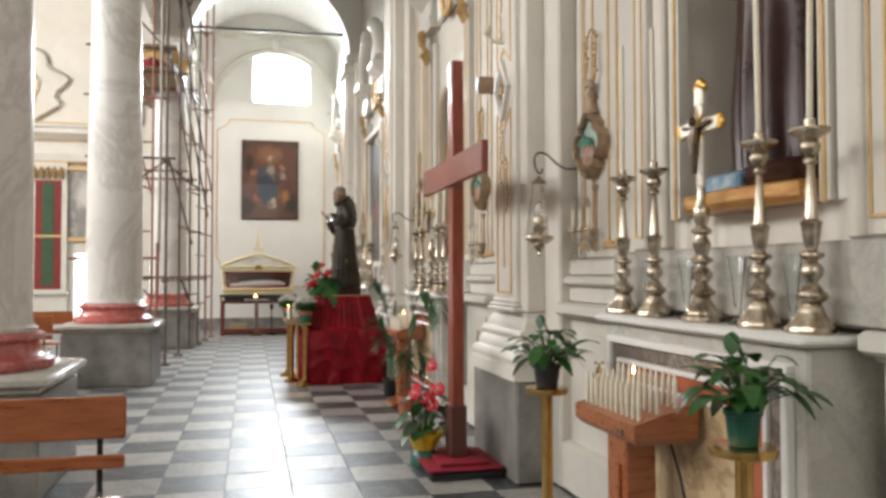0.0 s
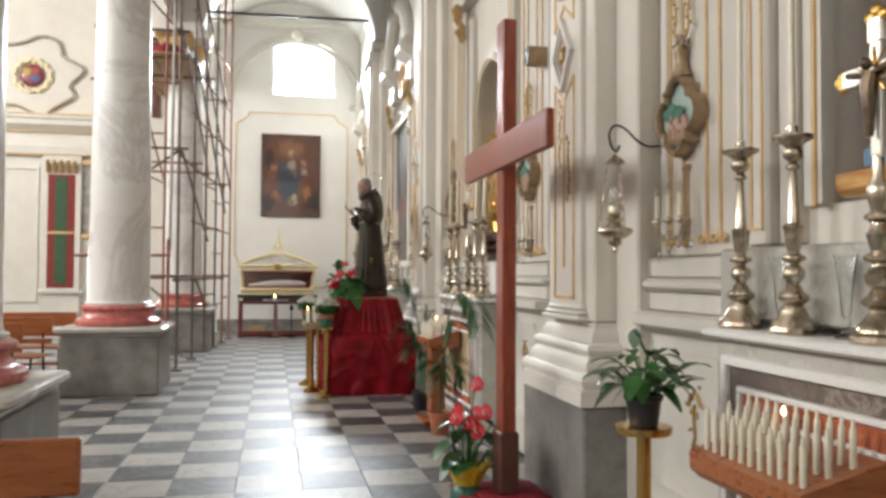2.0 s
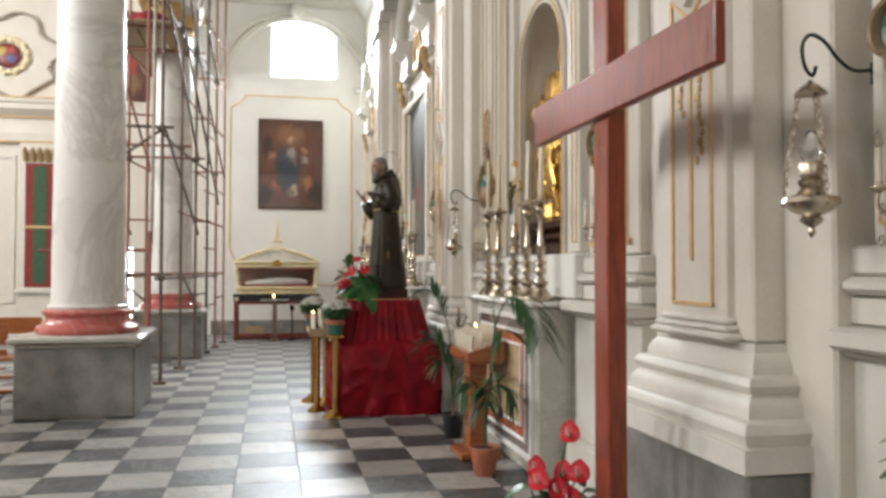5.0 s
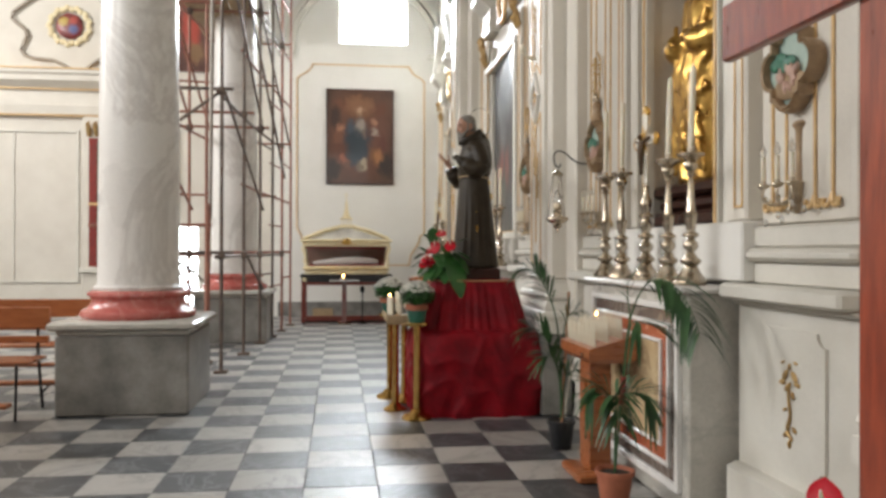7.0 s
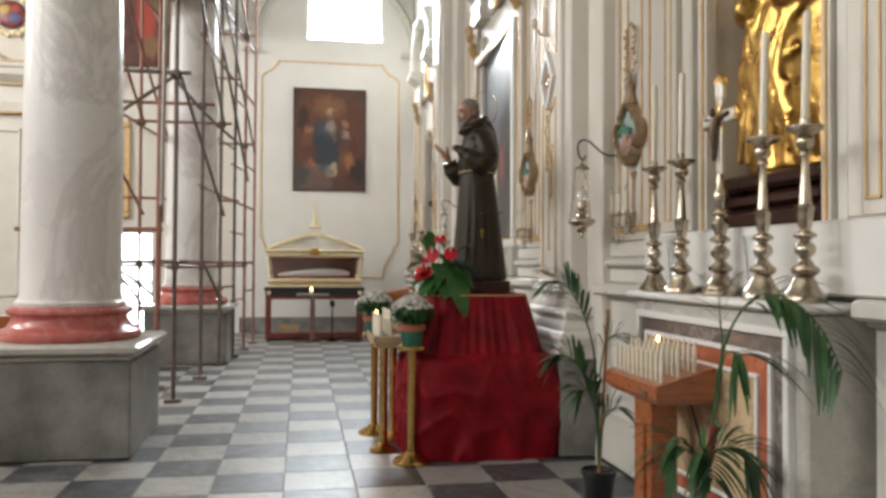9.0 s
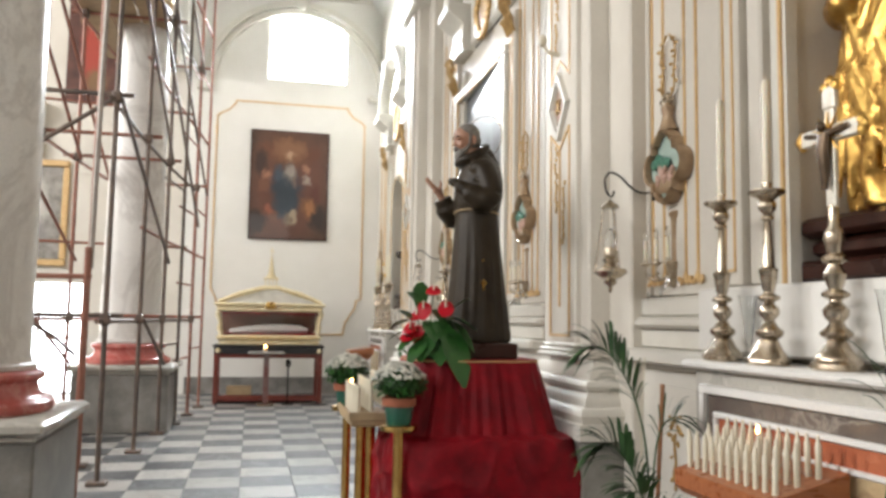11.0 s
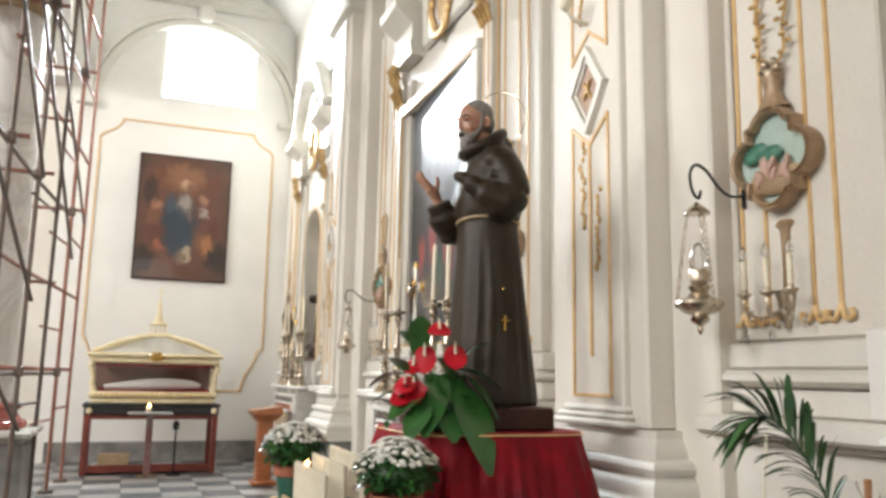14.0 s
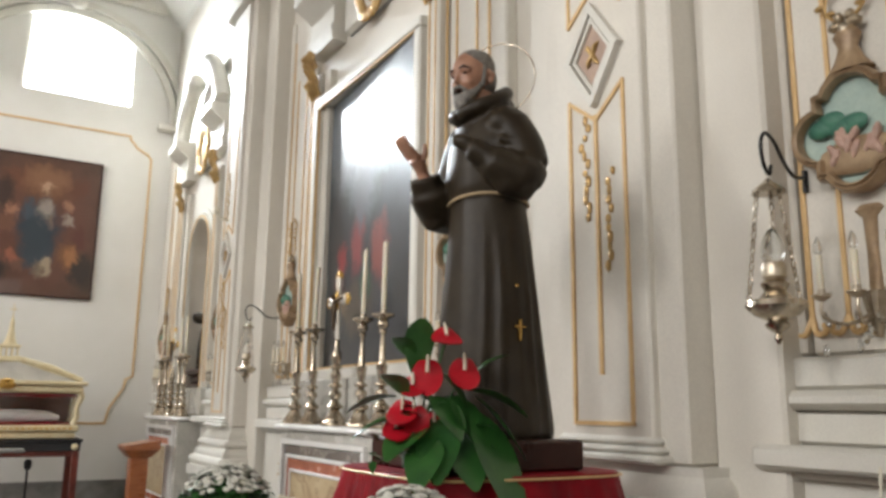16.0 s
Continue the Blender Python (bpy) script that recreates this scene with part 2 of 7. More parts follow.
def picture(name, ground, blobs, scale=5.0, rough=0.42):
    """Old oil paint: a mottled ground with soft patches (x, z, width, height, colour) in the object's own plane."""
    m = material(name, ground, tuple(c * 0.35 for c in ground), rough=rough, scale=scale, grain=60, bump=0.08, patches=0.7, coat=0.15)
    nt = m.node_tree
    L = nt.links.new
    p = nt.nodes["Principled BSDF"]
    colour = p.inputs["Base Color"].links[0].from_socket
    tc = nt.nodes.new("ShaderNodeTexCoord")
    wob = node(nt, "ShaderNodeTexNoise", Scale=9.0, Detail=10.0, Roughness=0.75)
    L(tc.outputs["Generated"], wob.inputs["Vector"])
    shift = nt.nodes.new("ShaderNodeVectorMath")
    shift.operation = "MULTIPLY_ADD"
    shift.inputs[1].default_value = (0.30, 0.30, 0.30)
    L(wob.outputs["Color"], shift.inputs[0])
    L(tc.outputs["Generated"], shift.inputs[2])
    for x, z, w, h, c in blobs:
        mp = nt.nodes.new("ShaderNodeMapping")
        mp.inputs["Scale"].default_value = (1 / w, 0, 1 / h)
        mp.inputs["Location"].default_value = (-(x + 0.15) / w, 0, -(z + 0.15) / h)
        L(shift.outputs[0], mp.inputs["Vector"])
        ln = nt.nodes.new("ShaderNodeVectorMath")
        ln.operation = "LENGTH"
        L(mp.outputs[0], ln.inputs[0])
        mr = nt.nodes.new("ShaderNodeMapRange")
        mr.inputs["From Min"].default_value, mr.inputs["From Max"].default_value = 1.12, 0.55
        L(ln.outputs["Value"], mr.inputs["Value"])
        mx = nt.nodes.new("ShaderNodeMix")
        mx.data_type = "RGBA"
        L(mr.outputs[0], mx.inputs[0])
        L(colour, mx.inputs[6])
        mx.inputs[7].default_value = (*c, 1)
        colour = mx.outputs[2]
    L(colour, p.inputs["Base Color"])
    return m


# ---- mesh building ----
class Build:
    """Gathers vertices and faces of one mesh."""

    def __init__(self):
        self.v, self.f, self.m, self.slot = [], [], [], 0

    def add(self, verts, faces):
        n = len(self.v)
        self.v += [tuple(p) for p in verts]
        self.f += [tuple(i + n for i in q) for q in faces]
        self.m += [self.slot] * len(faces)
        return self

    def box(self, x0, x1, y0, y1, z0, z1, c=0.0):
        """A box; c cuts its upright and level edges by that much."""
        if c <= 0:
            v = [(x, y, z) for z in (z0, z1) for y in (y0, y1) for x in (x0, x1)]
            return self.add(v, [(0, 2, 3, 1), (4, 5, 7, 6), (0, 1, 5, 4), (2, 6, 7, 3), (0, 4, 6, 2), (1, 3, 7, 5)])
        rings = []
        for z, i in ((z0, c), (z0 + c, 0), (z1 - c, 0), (z1, c)):
            a, b, d, e = x0 + i, x1 - i, y0 + i, y1 - i
            rings.append([(a + c, d, z), (b - c, d, z), (b, d + c, z), (b, e - c, z), (b - c, e, z), (a + c, e, z), (a, e - c, z), (a, d + c, z)])
        return self.rings(rings)

    def rings(self, rings, closed=True, caps=True):
        n = len(rings[0])
        v = [p for r in rings for p in r]
        f = []
        for k in range(len(rings) - 1):
            for i in range(n if closed else n - 1):
                j = (i + 1) % n
                f.append((k * n + i, k * n + j, (k + 1) * n + j, (k + 1) * n + i))
        if caps:
            f.append(tuple(reversed(range(n))))
            f.append(tuple(range((len(rings) - 1) * n, len(rings) * n)))
        return self.add(v, f)

    def lathe(self, profile, x=0, y=0, z=0, n=20, sx=1.0, sy=1.0, caps=True):
        """profile: rows of radius, height."""
        return self.rings([[(x + r * sx * math.cos(2 * math.pi * i / n), y + r * sy * math.sin(2 * math.pi * i / n), z + h) for i in range(n)] for r, h in profile], caps=caps)

    def loft(self, rows, n=20):
        """rows: centre x, y, z, half-widths in x and y, and a ripple (count, depth)."""
        rings = []
        for cx, cy, cz, rx, ry, *rip in rows:
            k, d = rip if rip else (0, 0)
            rings.append([(cx + rx * (1 + d * math.sin(k * a + cz * 2)) * math.cos(a), cy + ry * (1 + d * math.sin(k * a + cz * 2)) * math.sin(a), cz)
                          for a in (2 * math.pi * i / n for i in range(n))])
        return self.rings(rings)

    def tube(self, pts, r, n=8, caps=True):
        pts = [Vector(p) for p in pts]
        rs = r if isinstance(r, (list, tuple)) else [r] * len(pts)
        rings = []
        up = Vector((0.31, 0.22, 0.92))
        for i, p in enumerate(pts):
            d = (pts[min(i + 1, len(pts) - 1)] - pts[max(i - 1, 0)]).normalized()
            a = d.cross(up)
            if a.length < 0.05:
                a = d.cross(Vector((1, 0, 0)))
            a.normalize()
            b = d.cross(a)
            rings.append([p + rs[i] * (math.cos(2 * math.pi * k / n) * a + math.sin(2 * math.pi * k / n) * b) for k in range(n)])
        return self.rings(rings, caps=caps)

    def prism(self, pts, axis, a0, a1):
        """A 2D outline drawn out along an axis. For 'y': points (x, z); for 'x': (y, z); for 'z': (x, y)."""
        def at(p, a):
            return (p[0], a, p[1]) if axis == "y" else (a, p[0], p[1]) if axis == "x" else (p[0], p[1], a)
        return self.rings([[at(p, a0) for p in pts], [at(p, a1) for p in pts]])

    def ball(self, x, y, z, rx, ry, rz, n=12, k=8):
        return self.lathe([(max(1e-3, math.sin(math.pi * i / k)), -math.cos(math.pi * i / k)) for i in range(k + 1)], n=n).move_last((k + 1) * n, x, y, z, rx, ry, rz)

    def move_last(self, count, x, y, z, rx, ry, rz):
        for i in range(len(self.v) - count, len(self.v)):
            a, b, c = self.v[i]
            self.v[i] = (x + a * rx, y + b * ry, z + c * rz)
        return self

    def moved(self, m, since=0):
        for i in range(since, len(self.v)):
            self.v[i] = tuple(m @ Vector(self.v[i]))
        return self

    def mesh(self, name, mats, smooth=True, angle=38):
        me = bpy.data.meshes.new(name)
        me.from_pydata(self.v, [], self.f)
        for mt in mats if isinstance(mats, (list, tuple)) else [mats]:
            me.materials.append(mt)
        if any(self.m):
            me.polygons.foreach_set("material_index", self.m)
        bm = bmesh.new()
        bm.from_mesh(me)
        bmesh.ops.recalc_face_normals(bm, faces=bm.faces)
        bm.to_mesh(me)
        bm.free()
        if smooth:
            me.polygons.foreach_set("use_smooth", [True] * len(me.polygons))
            me.set_sharp_from_angle(angle=radians(angle))
        return me


def part(name, b, mats, parent=None, label="", smooth=True):
    """Links a build as one mesh object under a thing or a part, in the parent's own space."""
    ob = new(name, b.mesh(name, mats, smooth))
    if parent is not None:
        ob.parent = parent
    if label:
        tagged(ob, label)
    return ob


def thing(name, at, label, category, group="", kind="", turn=0.0):
    """The Empty at the base of a thing that has parts."""
    e = new(name)
    e.empty_display_size = 0.1
    e.matrix_world = pose(*at, 0, 0, turn)
    return tagged(e, label, category, group, kind)


def single(name, b, mats, label, category, group="", kind="", at=(0, 0, 0), turn=0.0, smooth=True):
    ob = part(name, b, mats, None, label, smooth)
    ob.matrix_world = pose(*at, 0, 0, turn)
    return tagged(ob, label, category, group, kind)


def fused(b, voxel=0.012, turns=6):
    """The build's shells melted into one skin, as of carved and painted wood."""
    tmp = new("melt", b.mesh("melt", PLASTER, False))
    rm = tmp.modifiers.new("skin", "REMESH")
    rm.mode, rm.voxel_size = "VOXEL", voxel
    sm = tmp.modifiers.new("ease", "SMOOTH")
    sm.factor, sm.iterations = 0.5, turns
    me = bpy.data.meshes.new_from_object(tmp.evaluated_get(bpy.context.evaluated_depsgraph_get()))
    out = Build()
    out.add([v.co for v in me.vertices], [tuple(q.vertices) for q in me.polygons])
    bpy.data.objects.remove(tmp)
    bpy.data.meshes.remove(me)
    return out


def repeat(name, b, mats, parent, places, label="", smooth=True):
    """Alike pieces, objects of their own on one mesh, at the places given in the parent's space."""
    me = b.mesh(name, mats, smooth)
    for p in places:
        o = new(name, me)
        o.parent = parent
        o.matrix_basis = p if isinstance(p, Matrix) else pose(*p)
        if label:
            tagged(o, label)


def eased(pts, n=6):
    """A smooth line through the points."""
    q = [Vector(p) for p in pts]
    q = [q[0] * 2 - q[1]] + q + [q[-1] * 2 - q[-2]]
    out = []
    for i in range(1, len(q) - 2):
        a, b_, c, d = q[i - 1], q[i], q[i + 1], q[i + 2]
        for k in range(n):
            u = k / n
            out.append(0.5 * (2 * b_ + (c - a) * u + (2 * a - 5 * b_ + 4 * c - d) * u * u + (3 * b_ - a - 3 * c + d) * u ** 3))
    return out + [q[-2]]


def rnd(a, b):
    return random.uniform(a, b)


def band(b, loop, x, w=0.014, d=0.012, shut=True):
    """A raised line that follows a loop of (y, z) on a wall that faces -x."""
    n = len(loop)
    for i in range(n if shut else n - 1):
        (ya, za), (yb, zb) = loop[i], loop[(i + 1) % n]
        L = math.hypot(yb - ya, zb - za)
        if L < 1e-4:
            continue
        ny, nz = -(zb - za) / L * w / 2, (yb - ya) / L * w / 2
        ey, ez = (yb - ya) / L * w / 2, (zb - za) / L * w / 2
        q = [(ya - ey + ny, za - ez + nz), (yb + ey + ny, zb + ez + nz), (yb + ey - ny, zb + ez - nz), (ya - ey - ny, za - ez - nz)]
        t = d + 0.0016 * (i % 2) + (0.0008 if i == n - 1 else 0.0)
        b.rings([[(x - t, *p) for p in q], [(x + 0.002, *p) for p in q]])
    return b


def band_y(b, loop, y, w=0.02, d=0.014, shut=True):
    """The same for (x, z) on a wall that faces -y."""
    s = len(b.v)
    band(b, [(p, q) for p, q in loop], 0.0, w, d, shut)
    for i in range(s, len(b.v)):
        a, c, z = b.v[i]
        b.v[i] = (c, y + a, z)
    return b

# ---- the large structure ----
END_Y, WALL_X = 20.3, 2.86
PIERS = (1.1, 6.05, 10.91, 15.9)
ALTARS = (3.72, 8.68, 13.5, 18.1)
COLUMNS = (1.4, 6.35, 11.3, 16.2)
COL_X = -0.75


def arch_pts(c, r, z, n=20, a0=math.pi, a1=0.0):
    return [(c + r * math.cos(a0 + (a1 - a0) * i / n), z + r * math.sin(a0 + (a1 - a0) * i / n)) for i in range(n + 1)]


# floor slab; the tiles follow last
floor = single("floor", Build().box(-10.2, 3.3, -5.2, 21.2, -0.3, -0.012), GROUT, "black and white chequered marble floor, worn and polished", "floor", kind="structure")

# right wall with its niches
NICHES = {0: (0.50, 1.575, 2.75), 1: (0.48, 1.43, 2.80), 3: (0.48, 1.40, 2.95)}


def wall_right():
    b = Build()
    edges = [-5.2] + [p for p in PIERS] + [END_Y + 0.4]
    for k in range(5):
        y0, y1 = edges[k], edges[k + 1]
        if k - 1 in NICHES:
            c = ALTARS[k - 1]
            r, zb, zs = NICHES[k - 1]
            b.box(WALL_X, 3.4, y0, c - r, 0, 7.4)
            b.box(WALL_X, 3.4, c + r, y1, 0, 7.4)
            b.box(WALL_X, 3.4, c - r, c + r, 0, zb)
            b.prism([(c - r, 7.4)] + arch_pts(c, r, zs) + [(c + r, 7.4)], "x", WALL_X, 3.4)
        else:
            b.box(WALL_X, 3.4, y0, y1, 0, 7.4)
    ob = single("wall_east", b, PLASTER, "cream plastered church wall with arched statue niches", "wall", kind="structure", smooth=False)
    nb = Build()
    for k, (r, zb, zs) in NICHES.items():
        c = ALTARS[k]
        nb.box(3.34, 3.38, c - r - 0.02, c + r + 0.02, zb - 0.02, zs + r + 0.02)
    part("niche_back", nb, SHADOWSTONE, ob, smooth=False)
    return ob


wall_east = wall_right()

# end wall of the aisle, with the lunette window
b = Build()
WX0, WX1, WZ0, WZ1 = 0.86, 2.24, 5.42, 6.62
b.box(-0.42, WX0, END_Y, END_Y + 0.4, 0, 8.2)
b.box(WX1, 3.4, END_Y, END_Y + 0.4, 0, 8.2)
b.box(WX0, WX1, END_Y, END_Y + 0.4, 0, WZ0)
b.box(WX0, WX1, END_Y, END_Y + 0.4, WZ1, 8.2)
wall_end = single("wall_north", b, WHITE, "white plastered end wall with a lunette window", "wall", kind="structure", smooth=False)
lun = Build()
for r0, dd, mt in ((1.62, 0.10, 0), (1.50, 0.06, 0)):
    outer, inner = arch_pts(1.40, r0, 5.2, 32), arch_pts(1.40, r0 - 0.10, 5.2, 32)
    for i in range(32):
        q = [outer[i], outer[i + 1], inner[i + 1], inner[i]]
        lun.rings([[(p[0], END_Y - dd, p[1]) for p in q], [(p[0], END_Y + 0.002, p[1]) for p in q]])
part("arch_moulding", lun, STUCCO, wall_end)
cor = Build()
for x0, x1 in ((-0.32, 2.86),):
    cor.prism([(END_Y + 0.001, 6.92), (END_Y - 0.06, 6.92), (END_Y - 0.08, 6.98), (END_Y - 0.16, 7.03), (END_Y - 0.18, 7.10), (END_Y + 0.001, 7.10)], "x", x0, x1)
part("cornice", cor, STUCCO, wall_end)
key = Build().ball(1.42, END_Y - 0.12, 6.80, 0.14, 0.06, 0.15)
part("keystone_shell", key, STUCCO, wall_end)
spr = Build()
for sx in (-0.30, 2.62):
    spr.box(sx, sx + 0.26, END_Y - 0.14, END_Y + 0.002, 5.12, 5.22, 0.015)
part("impost", spr, STUCCO, wall_end)
fr = Build()
cut = 0.30
L0, L1, Z0, Z1 = 0.06, 2.58, 1.0, 4.98
loop = [(L0, 1.75), (L0, Z1 - cut), (L0 + 0.05, Z1 - cut + 0.06), (L0 + 0.20, Z1 - 0.16), (L0 + cut, Z1 - 0.04), (L0 + cut, Z1), (L1 - cut, Z1), (L1 - cut, Z1 - 0.04), (L1 - 0.20, Z1 - 0.16), (L1 - 0.05, Z1 - cut + 0.06), (L1, Z1 - cut),
        (L1, 1.62), (L1 - 0.08, 1.58), (L1 - 0.10, 1.46), (L1 - 0.26, 1.20), (L1 - 0.30, 1.0), (L0 + 0.40, 1.0), (L0 + 0.32, 1.2), (L0 + 0.12, 1.46), (L0 + 0.08, 1.6)]
band_y(fr, loop, END_Y, 0.024, 0.016)
part("ochre_frame_line", fr, OCHRE, wall_end)
single("baseboard", Build().box(-0.30, 2.84, END_Y - 0.03, END_Y + 0.001, 0, 0.28, 0.006), STONE, "grey stone skirting along the end wall", "skirting", kind="structure")

# the daylit window
win = thing("window_1", (0, 0, 0), "overexposed daylit lunette window in the end wall", "window", kind="structure")
wf = Build()
for x0, x1, z0, z1 in ((WX0, WX1, WZ0, WZ0 + 0.05), (WX0, WX1, WZ1 - 0.05, WZ1), (WX0, WX0 + 0.05, WZ0 + 0.05, WZ1 - 0.05), (WX1 - 0.05, WX1, WZ0 + 0.05, WZ1 - 0.05), (1.51, 1.55, WZ0 + 0.05, WZ1 - 0.05)):
    wf.box(x0, x1, END_Y + 0.30, END_Y + 0.34, z0, z1, 0.005)
part("window_frame", wf, WHITE, win)
single("backdrop", Build().box(0.2, 3.0, END_Y + 0.9, END_Y + 0.92, 4.6, 7.4), GLOW, "bright overcast sky outside the window", "sky", kind="structure", smooth=False)

# far wall of the nave, beyond the columns
b = Build()
DX0, DX1, DZ = -3.02, -1.83, 1.78
b.box(-10.2, DX0, END_Y, END_Y + 0.4, 0, 10.5)
b.box(DX1, -0.42, END_Y, END_Y + 0.4, 0, 10.5)
b.box(DX0, DX1, END_Y, END_Y + 0.4, DZ, 10.5)
nave_end = single("wall_north_nave", b, PLASTER, "cream nave end wall with stucco ornament and doorway", "wall", kind="structure", smooth=False)
single("backdrop", Build().box(-3.6, -1.4, END_Y + 0.8, END_Y + 0.82, -0.1, 2.2), GLOW, "white daylight beyond the open doorway", "daylight", kind="structure", smooth=False)
ent = Build()
P = [(0.001, 3.86), (-0.10, 3.86), (-0.12, 4.02), (-0.10, 4.05), (-0.10, 4.30), (-0.16, 4.34), (-0.24, 4.42), (-0.30, 4.46), (-0.30, 4.56), (-0.34, 4.60), (-0.34, 4.66), (0.001, 4.66)]
ent.prism([(END_Y + u, z) for u, z in P], "x", -10.0, -2.62)
part("entablature", ent, PLASTER, nave_end)
lin = Build()
for z in (3.84, 4.325, 4.68):
    lin.box(-10.0, -2.62, END_Y - (0.355 if z > 4.6 else 0.17 if z > 4.3 else 0.115), END_Y + 0.002, z - 0.012, z + 0.012)
part("ochre_line", lin, OCHRE, nave_end)
pan = Build()
band_y(pan, [(-6.3, 0.7), (-6.3, 3.55), (-4.05, 3.55), (-4.05, 0.7)], END_Y, 0.05, 0.03)
band_y(pan, [(-5.2, 0.7), (-5.2, 3.55)], END_Y, 0.03, 0.02, False)
band_y(pan, [(-2.55, 0.9), (-2.55, 3.6), (-1.2, 3.6), (-1.2, 0.9)], END_Y, 0.05, 0.02)
part("wall_panel_moulding", pan, STUCCO, nave_end)


def brocade_pilaster(x0, x1, name):
    t = thing(name, (0, 0, 0), "cream pilaster with a red and green brocade strip and gilt capital", "pilaster", kind="structure")
    y = END_Y
    body = Build().box(x0 - 0.12, x1 + 0.12, y - 0.10, y + 0.002, 0.0, 3.84, 0.01)
    part("pilaster_body", body, PLASTER, t)
    part("red_strip", Build().box(x0, x1, y - 0.112, y - 0.09, 0.98, 3.42), REDCLOTH, t, smooth=False)
    part("green_strip", Build().box(x0 + 0.15, x1 - 0.15, y - 0.120, y - 0.10, 1.06, 3.36), GREENCLOTH, t, smooth=False)
    part("cross_bar", Build().box(x0, x1, y - 0.13, y - 0.10, 2.14, 2.19), OCHRE, t, smooth=False)
    sill = Build().box(x0 - 0.16, x1 + 0.16, y - 0.18, y + 0.002, 0.86, 0.95, 0.015).box(x0 - 0.15, x1 + 0.15, y - 0.16, y + 0.002, 0, 0.3, 0.015)
    part("sill", sill, STUCCO, t)
    cap = Build()
    for i in range(5):
        cx = x0 + (x1 - x0) * i / 4
        cap.tube([(cx, y - 0.11, 3.46), (cx + 0.01, y - 0.16, 3.58), (cx, y - 0.20, 3.68), (cx, y - 0.15, 3.72)], [0.04, 0.05, 0.035, 0.02], 8)
    part("capital_leaf", cap, GILT, t)


brocade_pilaster(-3.82, -3.28, "pilaster")
brocade_pilaster(-7.0, -6.46, "pilaster")


def cartouche(cx, cz, w, h):
    t = thing("wall_cartouche", (0, 0, 0), "scrolled stucco cartouche with a small painted coat of arms", "ornament", kind="structure")
    y = END_Y
    b = Build()
    loop = [(cx + w * math.cos(a) * (1 + 0.16 * math.sin(7 * a)), cz + h * math.sin(a) * (1 + 0.12 * math.cos(5 * a))) for a in (2 * math.pi * i / 44 for i in range(44))]
    b.tube([(p[0], y - 0.05, p[1]) for p in loop] + [(loop[0][0], y - 0.05, loop[0][1])], 0.032, 8)
    part("scroll_border", b, material("brown_grey_stucco_line", (0.42, 0.36, 0.29), rough=0.5, scale=9), t)
    g = Build()
    for k in range(26):
        a = 2 * math.pi * k / 26
        u = 0.37 + 0.035 * (k % 2)
        g.ball(cx + w * u * math.cos(a), y - 0.04, cz + h * (u + 0.03) * math.sin(a), 0.055, 0.03, 0.06, 8, 6)
    part("gilt_wreath", g, CREAMGOLD, t, "cream and gilt leaf wreath")
    sh = Build().ball(cx, y - 0.03, cz, w * 0.27, 0.05, h * 0.31, 18, 8)
    part("shield", sh, picture("arms_paint", (0.30, 0.05, 0.05), [(0.3, 0.65, 0.22, 0.2, (0.45, 0.32, 0.07)), (0.66, 0.36, 0.2, 0.2, (0.10, 0.12, 0.26)), (0.66, 0.7, 0.16, 0.16, (0.4, 0.08, 0.06))], 9), t)


cartouche(-4.2, 5.55, 0.92, 0.80)
cartouche(-6.9, 5.6, 0.9, 0.8)

# unseen walls and ceiling that close the nave, with openings added for the lamps
b = Build()
for wy in (-1.0, 4.4, 9.8, 15.2):
    b.box(-10.2, -9.8, wy - 1.0, wy + 1.0, 0, 5.3)
    b.box(-10.2, -9.8, wy - 1.0, wy + 1.0, 7.9, 10.5)
for y0, y1 in ((-5.2, -2.0), (0.0, 3.4), (5.4, 8.8), (10.8, 14.2), (16.2, 20.7)):
    b.box(-10.2, -9.8, y0, y1, 0, 10.5)
single("wall_west", b, PLASTER, "plain cream nave wall, out of view, with openings added for lamps", "wall", kind="structure", smooth=False)
# the opening is added to hold the fill lamp
b = Build().box(-10.2, 0.1, -5.2, -4.8, 0, 10.5).box(2.3, 3.4, -5.2, -4.8, 0, 10.5).box(0.1, 2.3, -5.2, -4.8, 0, 3.8).box(0.1, 2.3, -5.2, -4.8, 6.2, 10.5)
single("wall_south", b, PLASTER, "plain cream wall behind the aisle, out of view, with an added opening", "wall", kind="structure", smooth=False)
single("ceiling", Build().box(-10.2, -0.45, -5.2, 20.7, 10.5, 10.8), WHITE, "white nave ceiling", "ceiling", kind="structure", smooth=False)
# aisle vault
b = Build()
n = 24
prof = [(1.22 + 2.02 * math.cos(math.pi * (1 - i / n)), 5.55 + 2.0 * math.sin(math.pi * (1 - i / n))) for i in range(n + 1)]
out = [(p[0] + (0.0), p[1] + 0.25) for p in prof]
for i in range(n):
    q = [prof[i], prof[i + 1], out[i + 1], out[i]]
    b.rings([[(p[0], -5.0, p[1]) for p in q], [(p[0], END_Y, p[1]) for p in q]], caps=False)
single("ceiling", b, WHITE, "cream barrel vault over the aisle", "ceiling", kind="structure")
vd = Build()
for cx, cz, r in ((1.35, 7.44, 0.55), (0.7, 7.40, 0.22), (2.0, 7.40, 0.22)):
    vd.tube([(cx + r * math.cos(a), 17.2 + r * 1.6 * math.sin(a) * (1 + 0.2 * math.sin(4 * a)), cz - 0.3 * (cx + r * math.cos(a) - 1.22) ** 2) for a in (2 * math.pi * i / 40 for i in range(41))], 0.035, 6)
single("trim", vd, STUCCO, "pale stucco ribbon ornament on the vault", "stucco", kind="structure")


